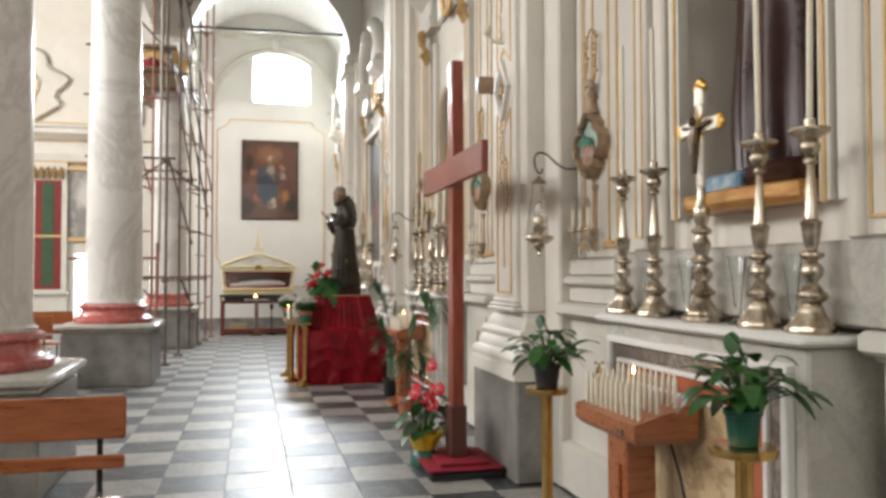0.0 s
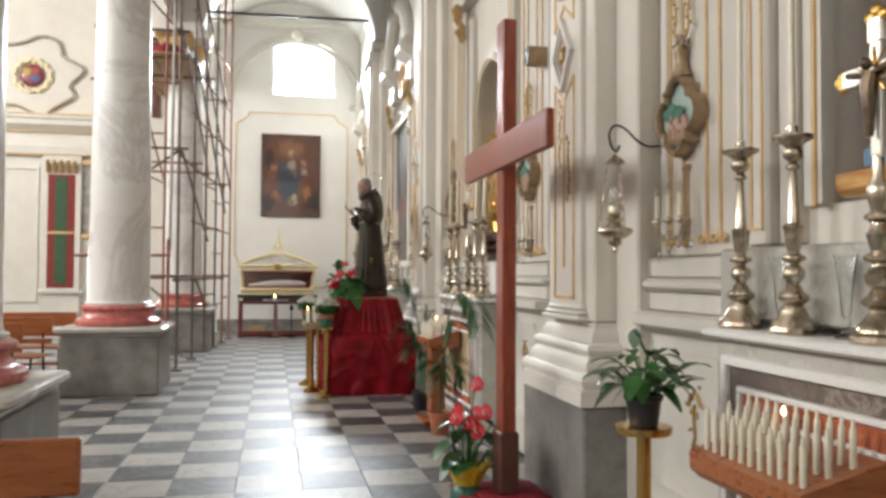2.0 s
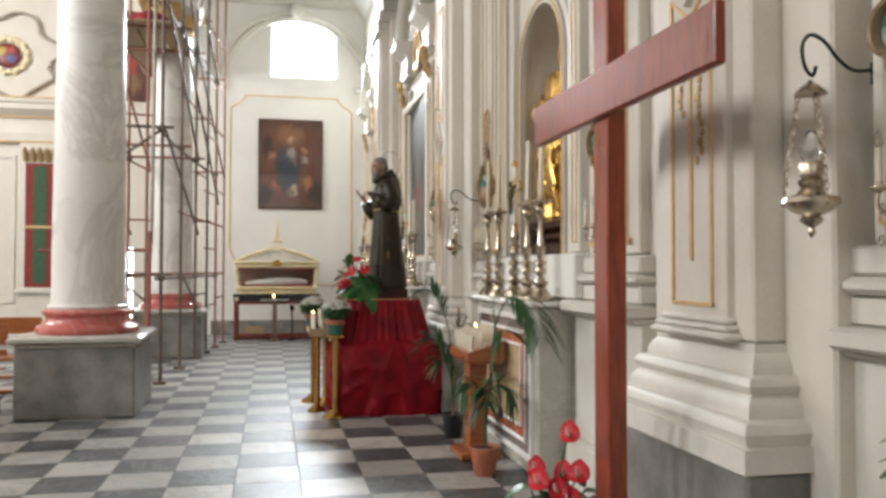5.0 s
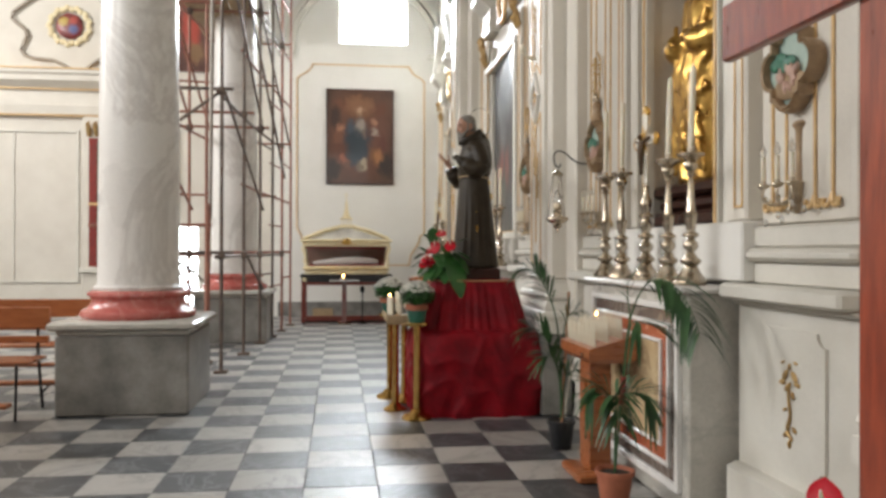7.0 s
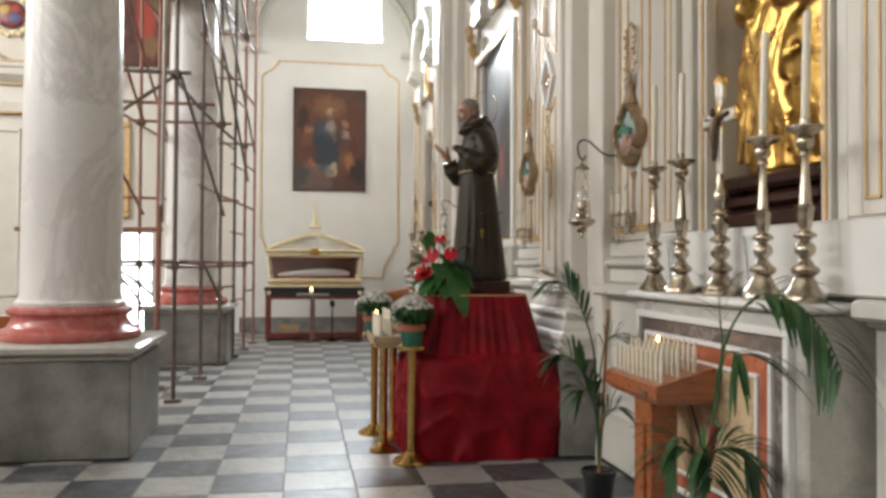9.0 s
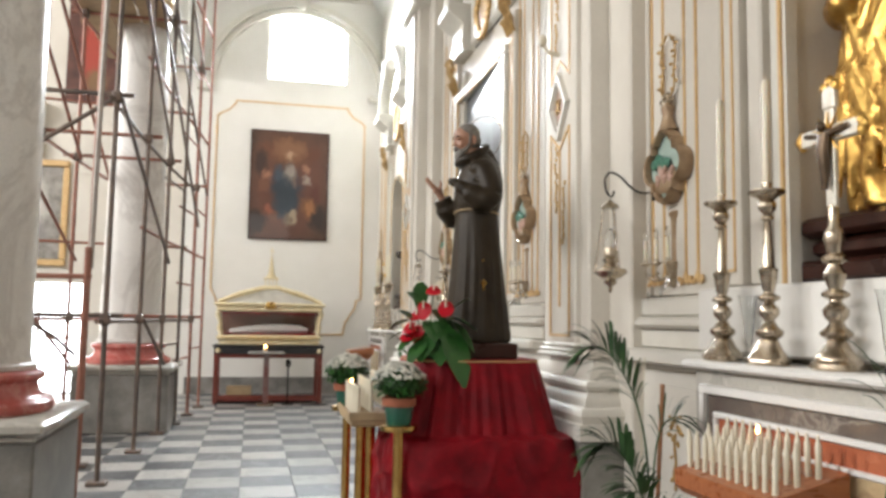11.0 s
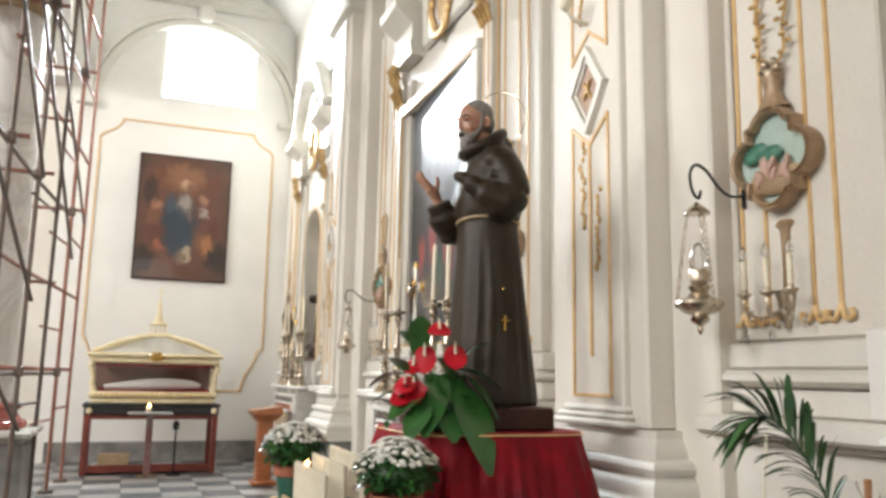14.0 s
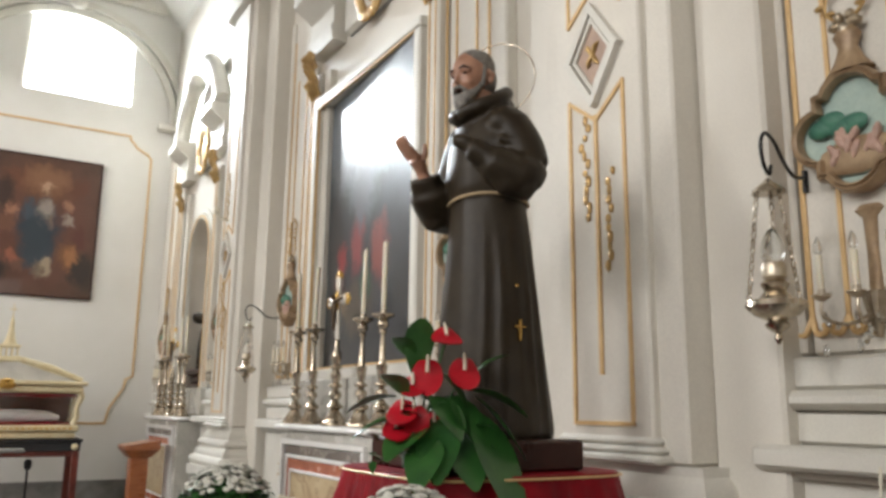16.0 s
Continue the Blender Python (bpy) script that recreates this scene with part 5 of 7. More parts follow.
    h.lathe([(0.048, 1.03), (0.046, 1.12)], x=-0.020, n=18)
    f = fused(h, 0.0045, 2)
    b.add(nod(f.v), f.f)
    g = Build().tube([(-0.150, 0.122, 0.815), (-0.168, 0.118, 0.850), (-0.178, 0.115, 0.868), (-0.200, 0.112, 0.892)], [0.026, 0.020, 0.024, 0.027], 12)
    for k in range(4):
        y = 0.136 - 0.016 * k
        g.tube([(-0.202, y, 0.888), (-0.228, y + 0.001, 0.912), (-0.248, y, 0.938 - 0.004 * abs(k - 1.5)), (-0.258, y, 0.962 - 0.007 * abs(k - 1.5))], [0.0105, 0.0095, 0.0085, 0.007], 8)
    g.tube([(-0.184, 0.092, 0.880), (-0.178, 0.084, 0.912), (-0.184, 0.082, 0.940)], [0.012, 0.010, 0.006], 8)
    f = fused(g, 0.0045, 2)
    b.add(f.v, f.f)
    for e in (-1, 1):
        b.ball(-0.140, 0.06 * e, 0.014, 0.06, 0.033, 0.022, 10, 6)
    # short grey hair and beard
    b.slot = 2
    h = Build().ball(-0.030, 0, 1.208, 0.074, 0.065, 0.061, 22, 16)
    h.ball(-0.002, 0, 1.165, 0.046, 0.058, 0.062, 18, 12)
    for e in (-1, 1):
        h.tube([(-0.045, 0.057 * e, 1.190), (-0.050, 0.058 * e, 1.160), (-0.056, 0.055 * e, 1.125)], [0.010, 0.008, 0.008], 8)
    f = fused(h, 0.005, 2)
    b.add(nod(f.v), f.f)
    h = Build().loft([(-0.112, 0, 1.050, 0.010, 0.012), (-0.106, 0, 1.062, 0.022, 0.026), (-0.098, 0, 1.082, 0.030, 0.038), (-0.086, 0, 1.102, 0.034, 0.047), (-0.066, 0, 1.120, 0.030, 0.053), (-0.052, 0, 1.145, 0.016, 0.056)], 22)
    h.tube([(-0.106, -0.032, 1.108), (-0.122, -0.012, 1.126), (-0.122, 0.012, 1.126), (-0.106, 0.032, 1.108)], [0.006, 0.0075, 0.0075, 0.006], 8)
    f = fused(h, 0.005, 1)
    b.add(nod(f.v), f.f)
    b.slot = 6
    e = Build().ball(-0.118, 0, 1.112, 0.010, 0.014, 0.0045, 10, 6)
    for k in (-1, 1):
        e.tube([(-0.117, 0.012 * k, 1.187), (-0.114, 0.028 * k, 1.192), (-0.100, 0.044 * k, 1.184)], [0.004, 0.005, 0.003], 6)
        e.ball(-0.1065, 0.026 * k, 1.170, 0.005, 0.009, 0.004, 8, 6)
    b.add(nod(e.v), e.f)
    # cord and rosary cross
    b.slot = 3
    b.tube([(0.015 + 0.127 * math.cos(a), 0.136 * math.sin(a), 0.742 + 0.006 * math.sin(2 * a)) for a in (2 * math.pi * i / 40 for i in range(41))], 0.0055, 8)
    b.slot = 4
    b.box(0.002, 0.011, -0.180, -0.166, 0.285, 0.350, 0.002).box(-0.014, 0.027, -0.181, -0.168, 0.324, 0.333, 0.002)
    b.ball(0.006, -0.162, 0.455, 0.006, 0.006, 0.006, 6, 5)
    # halo ring
    b.slot = 5
    b.tube([(0.055 + 0.075 * math.cos(a), -0.110 * math.cos(a), 1.190 + 0.130 * math.sin(a)) for a in (2 * math.pi * i / 48 for i in range(49))], 0.0026, 6)
    b.tube([(0.05, 0, 1.03), (0.05, 0, 1.07)], 0.004, 6)
    return single("friar_statue", b, [ROBE, SKIN, HAIR, SOCKET, BRASS, SILVER, DARKWOOD], "life-size painted friar statue in brown robe, palm raised, thin halo", "statue", at=(1.978, 10.83, 1.148), turn=2)


friar()


# ---- plants ----
def leaf_blade(b, root, tip, w, droop=0.25, n=6, fold=0.15):
    """A pointed leaf from root to tip, arching, with a raised rib."""
    root, tip = Vector(root), Vector(tip)
    d = tip - root
    side = d.cross(Vector((0, 0, 1)))
    if side.length < 1e-4:
        side = Vector((1, 0, 0))
    side.normalize()
    L = d.length
    nv = len(b.v)
    vs, fs = [], []
    for i in range(n + 1):
        u = i / n
        p = root + d * u + Vector((0, 0, droop * L * (u - u * u) * 2.0 - droop * L * u * u * 0.6))
        hw = w * (math.sin(math.pi * min(1, u * 0.92 + 0.05)) ** 0.8)
        vs += [p - side * hw + Vector((0, 0, fold * hw)), p, p + side * hw + Vector((0, 0, fold * hw))]
    for i in range(n):
        k = 3 * i
        fs += [(k, k + 1, k + 4, k + 3), (k + 1, k + 2, k + 5, k + 4)]
    b.add(vs, fs)
    # underside, a little lower, gives the leaf thickness
    b.add([(v[0], v[1], v[2] - 0.0012) for v in vs], [tuple(reversed(f)) for f in fs])


def spathiphyllum(at, potmat, label, seed, girth=1.0):
    t = thing("potted_plant", at, label, "plant", "leafy pot plants on stands")
    rg = random.Random(seed)
    part("pot", Build().lathe([(0.046, 0), (0.050, 0.002), (0.062, 0.088), (0.068, 0.090), (0.070, 0.108), (0.064, 0.108), (0.060, 0.090), (0.02, 0.088)], n=24, sx=girth, sy=girth), potmat, t)
    part("soil", Build().lathe([(0.057, 0.080), (0.059, 0.091), (0.01, 0.095)], n=16, sx=girth, sy=girth), SOIL, t)
    st, lf = Build(), Build()
    for i in range(46):
        a = 2.4 * i + rg.uniform(-0.4, 0.4)
        low = i % 3
        r, h = rg.uniform(0.02, 0.10) + 0.02 * low, rg.uniform(0.13, 0.20) + (0.07 if low == 0 else 0.0)
        p = (r * math.cos(a), r * math.sin(a), h)
        st.tube([(0.02 * math.cos(a), 0.02 * math.sin(a), 0.09), (0.5 * p[0], 0.5 * p[1], 0.09 + (h - 0.09) * 0.65), p], [0.0035, 0.003, 0.0022], 5)
        L = rg.uniform(0.085, 0.135) * (1.25 if low == 2 else 1.0)
        out = rg.uniform(0.55, 1.0)
        q = (p[0] + L * out * math.cos(a), p[1] + L * out * math.sin(a), h + L * rg.uniform(-0.55, 0.30))
        leaf_blade(lf, p, q, rg.uniform(0.022, 0.034), 0.22)
    for k in range(2):
        p = (0.02 - 0.05 * k, 0.01, 0.24 + 0.03 * k)
        st.tube([(0, 0, 0.09), p], [0.0035, 0.0025], 5)
        leaf_blade(lf, p, (p[0] - 0.05 + 0.06 * k, 0.02, p[2] + 0.10 - 0.03 * k), 0.026, 0.05)
    part("stalk", st, LEAF, t)
    tagged(part("leaf", lf, LEAF, t), kind="stuff")
    return t


def plant_stand(x, y, h, r=0.085):
    t = thing("plant_stand", (x, y, 0), "polished brass pillar plant stand with round top", "stand", "brass plant stands")
    part("foot", Build().lathe([(0.115, 0), (0.118, 0.012), (0.10, 0.03), (0.06, 0.045), (0.035, 0.075)], n=26), BRASS, t)
    part("pole", Build().lathe([(0.026, 0.07), (0.026, h - 0.03), (0.034, h - 0.026)], n=18), BRASS, t)
    part("top_plate", Build().lathe([(0.03, h - 0.028), (r + 0.006, h - 0.026), (r + 0.010, h - 0.018), (r + 0.010, h), (r, h + 0.001)], n=28), BRASS, t)
    return t


plant_stand(2.195, 4.34, 0.785, 0.09)
spathiphyllum((2.195, 4.34, 0.787), POTBLACK, "broad-leaved green plant in black pot on a brass stand", 3)
plant_stand(2.285, 2.94, 0.80, 0.092)
spathiphyllum((2.285, 2.94, 0.802), POTGREEN, "spreading green plant in green pot on a brass stand", 8, 0.85)


def anthurium_bunch(b_leaf, b_flower, b_spadix, b_stem, rg, n_leaf, n_flower, spread, h0, h1, lw):
    for i in range(n_leaf):
        a = rg.uniform(0, 2 * math.pi)
        r = rg.uniform(0.3, 1.0) * spread
        z = rg.uniform(h0, h1 * 0.9)
        p = (r * math.cos(a), r * math.sin(a), z)
        b_stem.tube([(0, 0, 0.04), (p[0] * 0.5, p[1] * 0.5, z * 0.75), p], 0.004, 5)
        L = rg.uniform(0.8, 1.4) * lw * 2.2
        leaf_blade(b_leaf, p, (p[0] + L * math.cos(a) * 0.8, p[1] + L * math.sin(a) * 0.8, z - L * rg.uniform(0.1, 0.7)), lw * rg.uniform(0.7, 1.1), 0.2, 7, 0.2)
    for i in range(n_flower):
        a = 2.4 * i + rg.uniform(-0.4, 0.4) + 2.6
        r = rg.uniform(0.35, 0.95) * spread
        z = rg.uniform(h0 + 0.5 * (h1 - h0), h1)
        if i == 0:
            a, r, z = -1.45, 0.13, h1 + 0.16
        p = Vector((r * math.cos(a), r * math.sin(a), z))
        b_stem.tube([(0, 0, 0.04), (p.x * 0.5, p.y * 0.5, z * 0.8), tuple(p)], 0.004, 5)
        L = lw * rg.uniform(0.9, 1.2)
        up = Vector((-0.65, -0.55, 0.45)).normalized()
        s = up.cross(Vector((0, 0, 1))).normalized()
        f = s.cross(up).normalized()
        ring = []
        for k in range(16):
            q = 2 * math.pi * k / 16
            rad = L * 0.62 * (1 - 0.28 * math.cos(q)) * (1 if abs(q - math.pi) > 0.3 else 1.12)
            ring.append(p + s * rad * math.sin(q) + f * rad * -math.cos(q) + up * 0.012 * math.cos(2 * q))
        c = len(b_flower.v)
        b_flower.add([tuple(p - up * 0.012)] + [tuple(v) for v in ring], [(0, 1 + k, 1 + (k + 1) % 16) for k in range(16)])
        b_flower.add([tuple(p - up * 0.016)] + [tuple(v - up * 0.003) for v in ring], [(0, 1 + (k + 1) % 16, 1 + k) for k in range(16)])
        b_spadix.tube([p - up * 0.008, p + up * L * 0.25 + f * L * 0.12, p + up * L * 0.45 + f * L * 0.32], [0.006, 0.006, 0.003], 6)


def anthurium(name, at, label, pot, seed, n_leaf, n_flower, spread, h0, h1, lw):
    t = thing(name, at, label, "flowers")
    rg = random.Random(seed)
    lf, fl, sp, st = Build(), Build(), Build(), Build()
    anthurium_bunch(lf, fl, sp, st, rg, n_leaf, n_flower, spread, h0, h1, lw)
    tagged(part("leaf", lf, LEAF, t), kind="stuff")
    tagged(part("flower", fl, PETALRED, t, "glossy red flowers"), kind="stuff")
    tagged(part("flower_spike", sp, WAX, t), kind="stuff")
    part("stalk", st, LEAF, t)
    pot(t)
    return t


def foil_pot(t):
    N = 40
    rings = []
    for r, z in ((0.055, 0.08), (0.075, 0.13), (0.10, 0.19), (0.13, 0.23), (0.125, 0.235), (0.08, 0.19)):
        rings.append([(r * (1 + 0.10 * math.sin(9 * 2 * math.pi * i / N) * (z - 0.06) * 6) * math.cos(2 * math.pi * i / N), r * (1 + 0.10 * math.sin(9 * 2 * math.pi * i / N) * (z - 0.06) * 6) * math.sin(2 * math.pi * i / N), z + 0.012 * math.sin(7 * 2 * math.pi * i / N) * (z > 0.2)) for i in range(N)])
    part("foil_wrap", Build().rings(rings, caps=False), FOIL, t, "crumpled yellow foil")
    part("pot", Build().lathe([(0.09, 0), (0.10, 0.01), (0.095, 0.09), (0.07, 0.12)], n=22), POTGREEN, t, "green plastic pot")


anthurium("red_flower_pot", (2.01, 6.19, 0), "red flowering plant in yellow foil and green pot", foil_pot, 11, 26, 7, 0.13, 0.22, 0.53, 0.062)


def arrangement():
    t = thing("red_flower_arrangement", (1.70, 10.67, 1.064), "bouquet of red anthuriums with large glossy leaves on the plinth", "flowers")
    rg = random.Random(23)
    up = Vector((-0.45, -0.75, 0.35)).normalized()
    st = Build()
    for k, (x, z, L, tilt) in enumerate(((-0.01, 0.365, 0.058, 0.9), (0.065, 0.275, 0.060, 0.1), (-0.06, 0.265, 0.058, -0.2), (-0.10, 0.23, 0.045, 0.5), (-0.135, 0.165, 0.055, 0.7), (-0.10, 0.145, 0.058, 0.0), (-0.03, 0.125, 0.062, 0.1), (-0.15, 0.12, 0.05, 0.6))):
        fl, sp = Build(), Build()
        n = (up + Vector((0, 0, tilt)) + Vector((rg.uniform(-0.3, 0.3), 0, 0))).normalized()
        s = n.cross(Vector((0, 0, 1))).normalized()
        f = s.cross(n).normalized()
        p = Vector((x, -0.06 - 0.03 * rg.random(), z))
        R, M = 20, []
        for q in range(R):
            a = 2 * math.pi * q / R
            heart = 1 - 0.22 * math.cos(a) + (0.16 * max(0, -math.cos(a)) ** 8) - 0.22 * max(0, math.cos(a)) ** 10
            M.append(p + s * (L * 0.72 * heart * math.sin(a)) + f * (L * 0.85 * heart * math.cos(a)) + n * (0.010 * math.cos(2 * a)))
        fl.add([tuple(p - n * 0.008)] + [tuple(v) for v in M], [(0, 1 + q, 1 + (q + 1) % R) for q in range(R)])
        fl.add([tuple(p - n * 0.012)] + [tuple(v - n * 0.003) for v in M], [(0, 1 + (q + 1) % R, 1 + q) for q in range(R)])
        part("flower", fl, PETALRED, t, "glossy red heart-shaped flower")
        sp.tube([p, p + n * L * 0.2 + f * L * 0.3, p + n * L * 0.25 + f * L * 0.75], [0.005, 0.005, 0.003], 6)
        part("flower_spike", sp, WAX, t, "pale flower spike")
        st.tube([(0, 0.05, 0.02), (x * 0.5, 0.0, z * 0.6), tuple(p - n * 0.012)], 0.0035, 5)
    part("stalk", st, LEAF, t)
    for (r0, r1, w) in (((0.07, -0.10, 0.16), (0.125, -0.25, -0.12), 0.085), ((0.06, -0.08, 0.22), (0.22, -0.14, 0.16), 0.055), ((-0.07, -0.03, 0.25), (-0.075, -0.07, 0.42), 0.045), ((0.1, -0.05, 0.26), (0.2, -0.08, 0.33), 0.03),
                        ((-0.02, -0.06, 0.14), (-0.10, -0.2, 0.0), 0.06), ((-0.06, -0.05, 0.12), (-0.2, -0.12, 0.05), 0.055), ((0.02, -0.08, 0.2), (0.06, -0.16, 0.07), 0.07), ((-0.08, -0.02, 0.30), (-0.15, -0.06, 0.36), 0.035), ((0.0, -0.05, 0.26), (0.05, -0.10, 0.18), 0.06),
                        ((-0.1, -0.04, 0.15), (-0.24, 0.0, 0.10), 0.04), ((0.02, -0.10, 0.10), (0.0, -0.22, -0.02), 0.06), ((-0.04, -0.08, 0.2), (-0.02, -0.18, 0.10), 0.05), ((0.09, -0.08, 0.2), (0.2, -0.16, 0.05), 0.06), ((-0.12, -0.06, 0.2), (-0.2, -0.10, 0.26), 0.04), ((-0.06, -0.1, 0.09), (-0.16, -0.2, -0.02), 0.05), ((0.05, 0.05, 0.2), (0.12, 0.14, 0.18), 0.06), ((-0.08, 0.06, 0.2), (-0.2, 0.14, 0.16), 0.06)):
        lf = Build()
        leaf_blade(lf, r0, r1, w, 0.12, 9, 0.2)
        part("leaf", lf, LEAF, t)
    sm = Build()
    for i in range(70):
        a, z = rg.uniform(0, 6.28), rg.uniform(0.02, 0.16)
        r = rg.uniform(0.05, 0.17)
        p = (r * math.cos(a) - 0.02, r * math.sin(a) * 0.8, z)
        leaf_blade(sm, p, (p[0] + rg.uniform(-0.05, 0.05), p[1] + rg.uniform(-0.06, 0.02), z + rg.uniform(-0.03, 0.04)), 0.012, 0.2, 3)
    tagged(part("filler_foliage", sm, LEAF, t), kind="stuff")
    part("flower_tray", Build().lathe([(0.06, 0), (0.08, 0.01), (0.085, 0.05), (0.07, 0.055)], n=18), POTGREEN, t)


arrangement()


def chrysanthemum(at, seed):
    t = thing("white_chrysanthemum", at, "bushy white chrysanthemum in a terracotta-rimmed green pot", "flowers", "white chrysanthemum pots")
    rg = random.Random(seed)
    part("pot", Build().lathe([(0.06, 0), (0.075, 0.09), (0.07, 0.10)], n=22), POTGREEN, t)
    part("pot_rim", Build().lathe([(0.076, 0.091), (0.086, 0.095), (0.088, 0.135), (0.078, 0.135), (0.07, 0.11)], n=22), TERRACOTTA, t)
    lf, fl = Build(), Build()
    for i in range(420):
        a, v = rg.uniform(0, 2 * math.pi), rg.uniform(-0.75, 1.0)
        r = 0.122 * math.sqrt(1 - v * v * 0.8) * rg.uniform(0.8, 1.05)
        p = (r * math.cos(a), r * math.sin(a), 0.205 + 0.075 * v)
        leaf_blade(lf, p, (p[0] + 0.03 * math.cos(a + rg.uniform(-1, 1)), p[1] + 0.03 * math.sin(a + rg.uniform(-1, 1)), p[2] + rg.uniform(-0.02, 0.02)), 0.009, 0.2, 3)
    lf.ball(0, 0, 0.20, 0.105, 0.105, 0.07, 16, 10)
    for i in range(280):
        a, u = rg.uniform(0, 2 * math.pi), math.sqrt(rg.uniform(0, 1))
        r = 0.128 * u
        c = Vector((r * math.cos(a), r * math.sin(a), 0.236 + 0.068 * (1 - u * u) + rg.uniform(-0.010, 0.012)))
        n = 9
        rad = rg.uniform(0.010, 0.015)
        tilt = Vector((math.cos(a) * u * 0.7, math.sin(a) * u * 0.7, 1)).normalized()
        s = tilt.cross(Vector((0.3, 0.9, 0.1))).normalized()
        f = tilt.cross(s)
        ring = [c + (s * math.cos(2 * math.pi * k / (2 * n)) + f * math.sin(2 * math.pi * k / (2 * n))) * rad * (1 if k % 2 else 0.62) + tilt * 0.004 for k in range(2 * n)]
        fl.add([tuple(c + tilt * 0.008)] + [tuple(v) for v in ring] + [tuple(c - tilt * 0.006)], [(0, 1 + k, 1 + (k + 1) % (2 * n)) for k in range(2 * n)] + [(2 * n + 1, 1 + (k + 1) % (2 * n), 1 + k) for k in range(2 * n)])
    tagged(part("foliage", lf, LEAF, t), kind="stuff")
    tagged(part("bloom", fl, PETALWHITE, t, "dense white blooms"), kind="stuff")
    return t


plant_stand(1.48, 10.40, 0.74)
chrysanthemum((1.48, 10.40, 0.742), 4)
plant_stand(1.33, 11.32, 0.74)
chrysanthemum((1.33, 11.32, 0.742), 9)


def palm(at, potmat, label, fronds, canes=(), r=0.085, tie=None, face=(-0.5, -0.8, 0.32)):
    """fronds: the stalk's line from the crown out, where the leaflets start, their length and number."""
    facing = Vector(face).normalized()
    t = thing("potted_palm", at, label, "plant", "potted palms")
    rg = random.Random(int(at[1] * 10))
    part("pot", Build().lathe([(r * 0.72, 0), (r * 0.75, 0.004), (r, 0.16), (r * 1.1, 0.162), (r * 1.1, 0.185), (r, 0.185), (r * 0.95, 0.165)], n=22), potmat, t)
    part("soil", Build().lathe([(r * 0.93, 0.15), (r * 0.94, 0.166), (0.01, 0.17)], n=14), SOIL, t)
    for x0, x1, z0, z1 in canes:
        part("support_cane", Build().tube([(x0, 0.0, z0), (x1, 0.0, z1)], 0.009, 8).tube([(x1, 0, z1), (x1, 0, z1 + 0.02)], 0.0095, 8), CANE, t, "orange bamboo support cane")
    if tie:
        part("stem_tie", Build().tube([tie[0], tie[1]], 0.014, 8), REDCLOTH, t, "red tape round the stem")
    for line, u0, ln0, n in fronds:
        pts = eased(line, 5)
        m = len(pts) - 1
        part("frond_stalk", Build().tube(pts, [0.0065 * (1 - 0.7 * k / m) for k in range(m + 1)], 6), PALM, t)
        lf = Build()
        for k in range(n):
            u = u0 + (1 - u0) * k / (n - 1)
            q = min(u * m, m - 0.001)
            g = int(q)
            p = pts[g].lerp(pts[g + 1], q - g)
            d = (pts[g + 1] - pts[g]).normalized()
            sd = d.cross(facing)
            sd = sd.normalized() if sd.length > 0.05 else Vector((1, 0, 0))
            ln = ln0 * (0.6 + 0.4 * math.sin(math.pi * (0.15 + 0.75 * k / (n - 1)))) * rg.uniform(0.85, 1.1)
            for sg in (-1, 1):
                tip = p + (sd * sg * rg.uniform(0.45, 0.65) + d * rg.uniform(0.65, 0.95)) * ln + facing * rg.uniform(-0.15, 0.2) * ln + Vector((0, 0, -rg.uniform(0.05, 0.3) * ln))
                leaf_blade(lf, p, tip, 0.0095 * rg.uniform(0.75, 1.2), 0.26, 6)
        part("frond", lf, PALM, t)
    return t


CANE = material("orange_cane", (0.45, 0.2, 0.09), rough=0.5, scale=20)
palm((2.33, 9.38, 0), POTBLACK, "young slender palm with support cane in black pot",
     (([(0, 0, 0.16), (-0.01, 0, 0.55), (-0.025, 0.01, 0.80), (-0.07, 0.02, 0.98), (-0.13, 0.04, 1.10), (-0.18, 0.06, 1.16), (-0.22, 0.07, 1.17)], 0.45, 0.19, 32),
      ([(0, 0, 0.16), (-0.01, 0, 0.42), (-0.04, 0.01, 0.58), (-0.09, 0.02, 0.70), (-0.15, 0.03, 0.77), (-0.19, 0.04, 0.78)], 0.42, 0.18, 28),
      ([(0, 0, 0.16), (0.0, -0.01, 0.36), (-0.03, -0.03, 0.50), (-0.08, -0.06, 0.60), (-0.13, -0.08, 0.61)], 0.45, 0.19, 14),
      ([(0, 0, 0.16), (0.0, 0, 0.50), (0.01, -0.01, 0.74), (0.035, -0.03, 0.86), (0.08, -0.06, 0.90)], 0.60, 0.15, 9),
      ([(0, 0, 0.16), (0.01, -0.01, 0.36), (0.03, -0.03, 0.48), (0.07, -0.07, 0.52)], 0.55, 0.16, 9)), ((0.0, 0.05, 0.15, 1.0),))
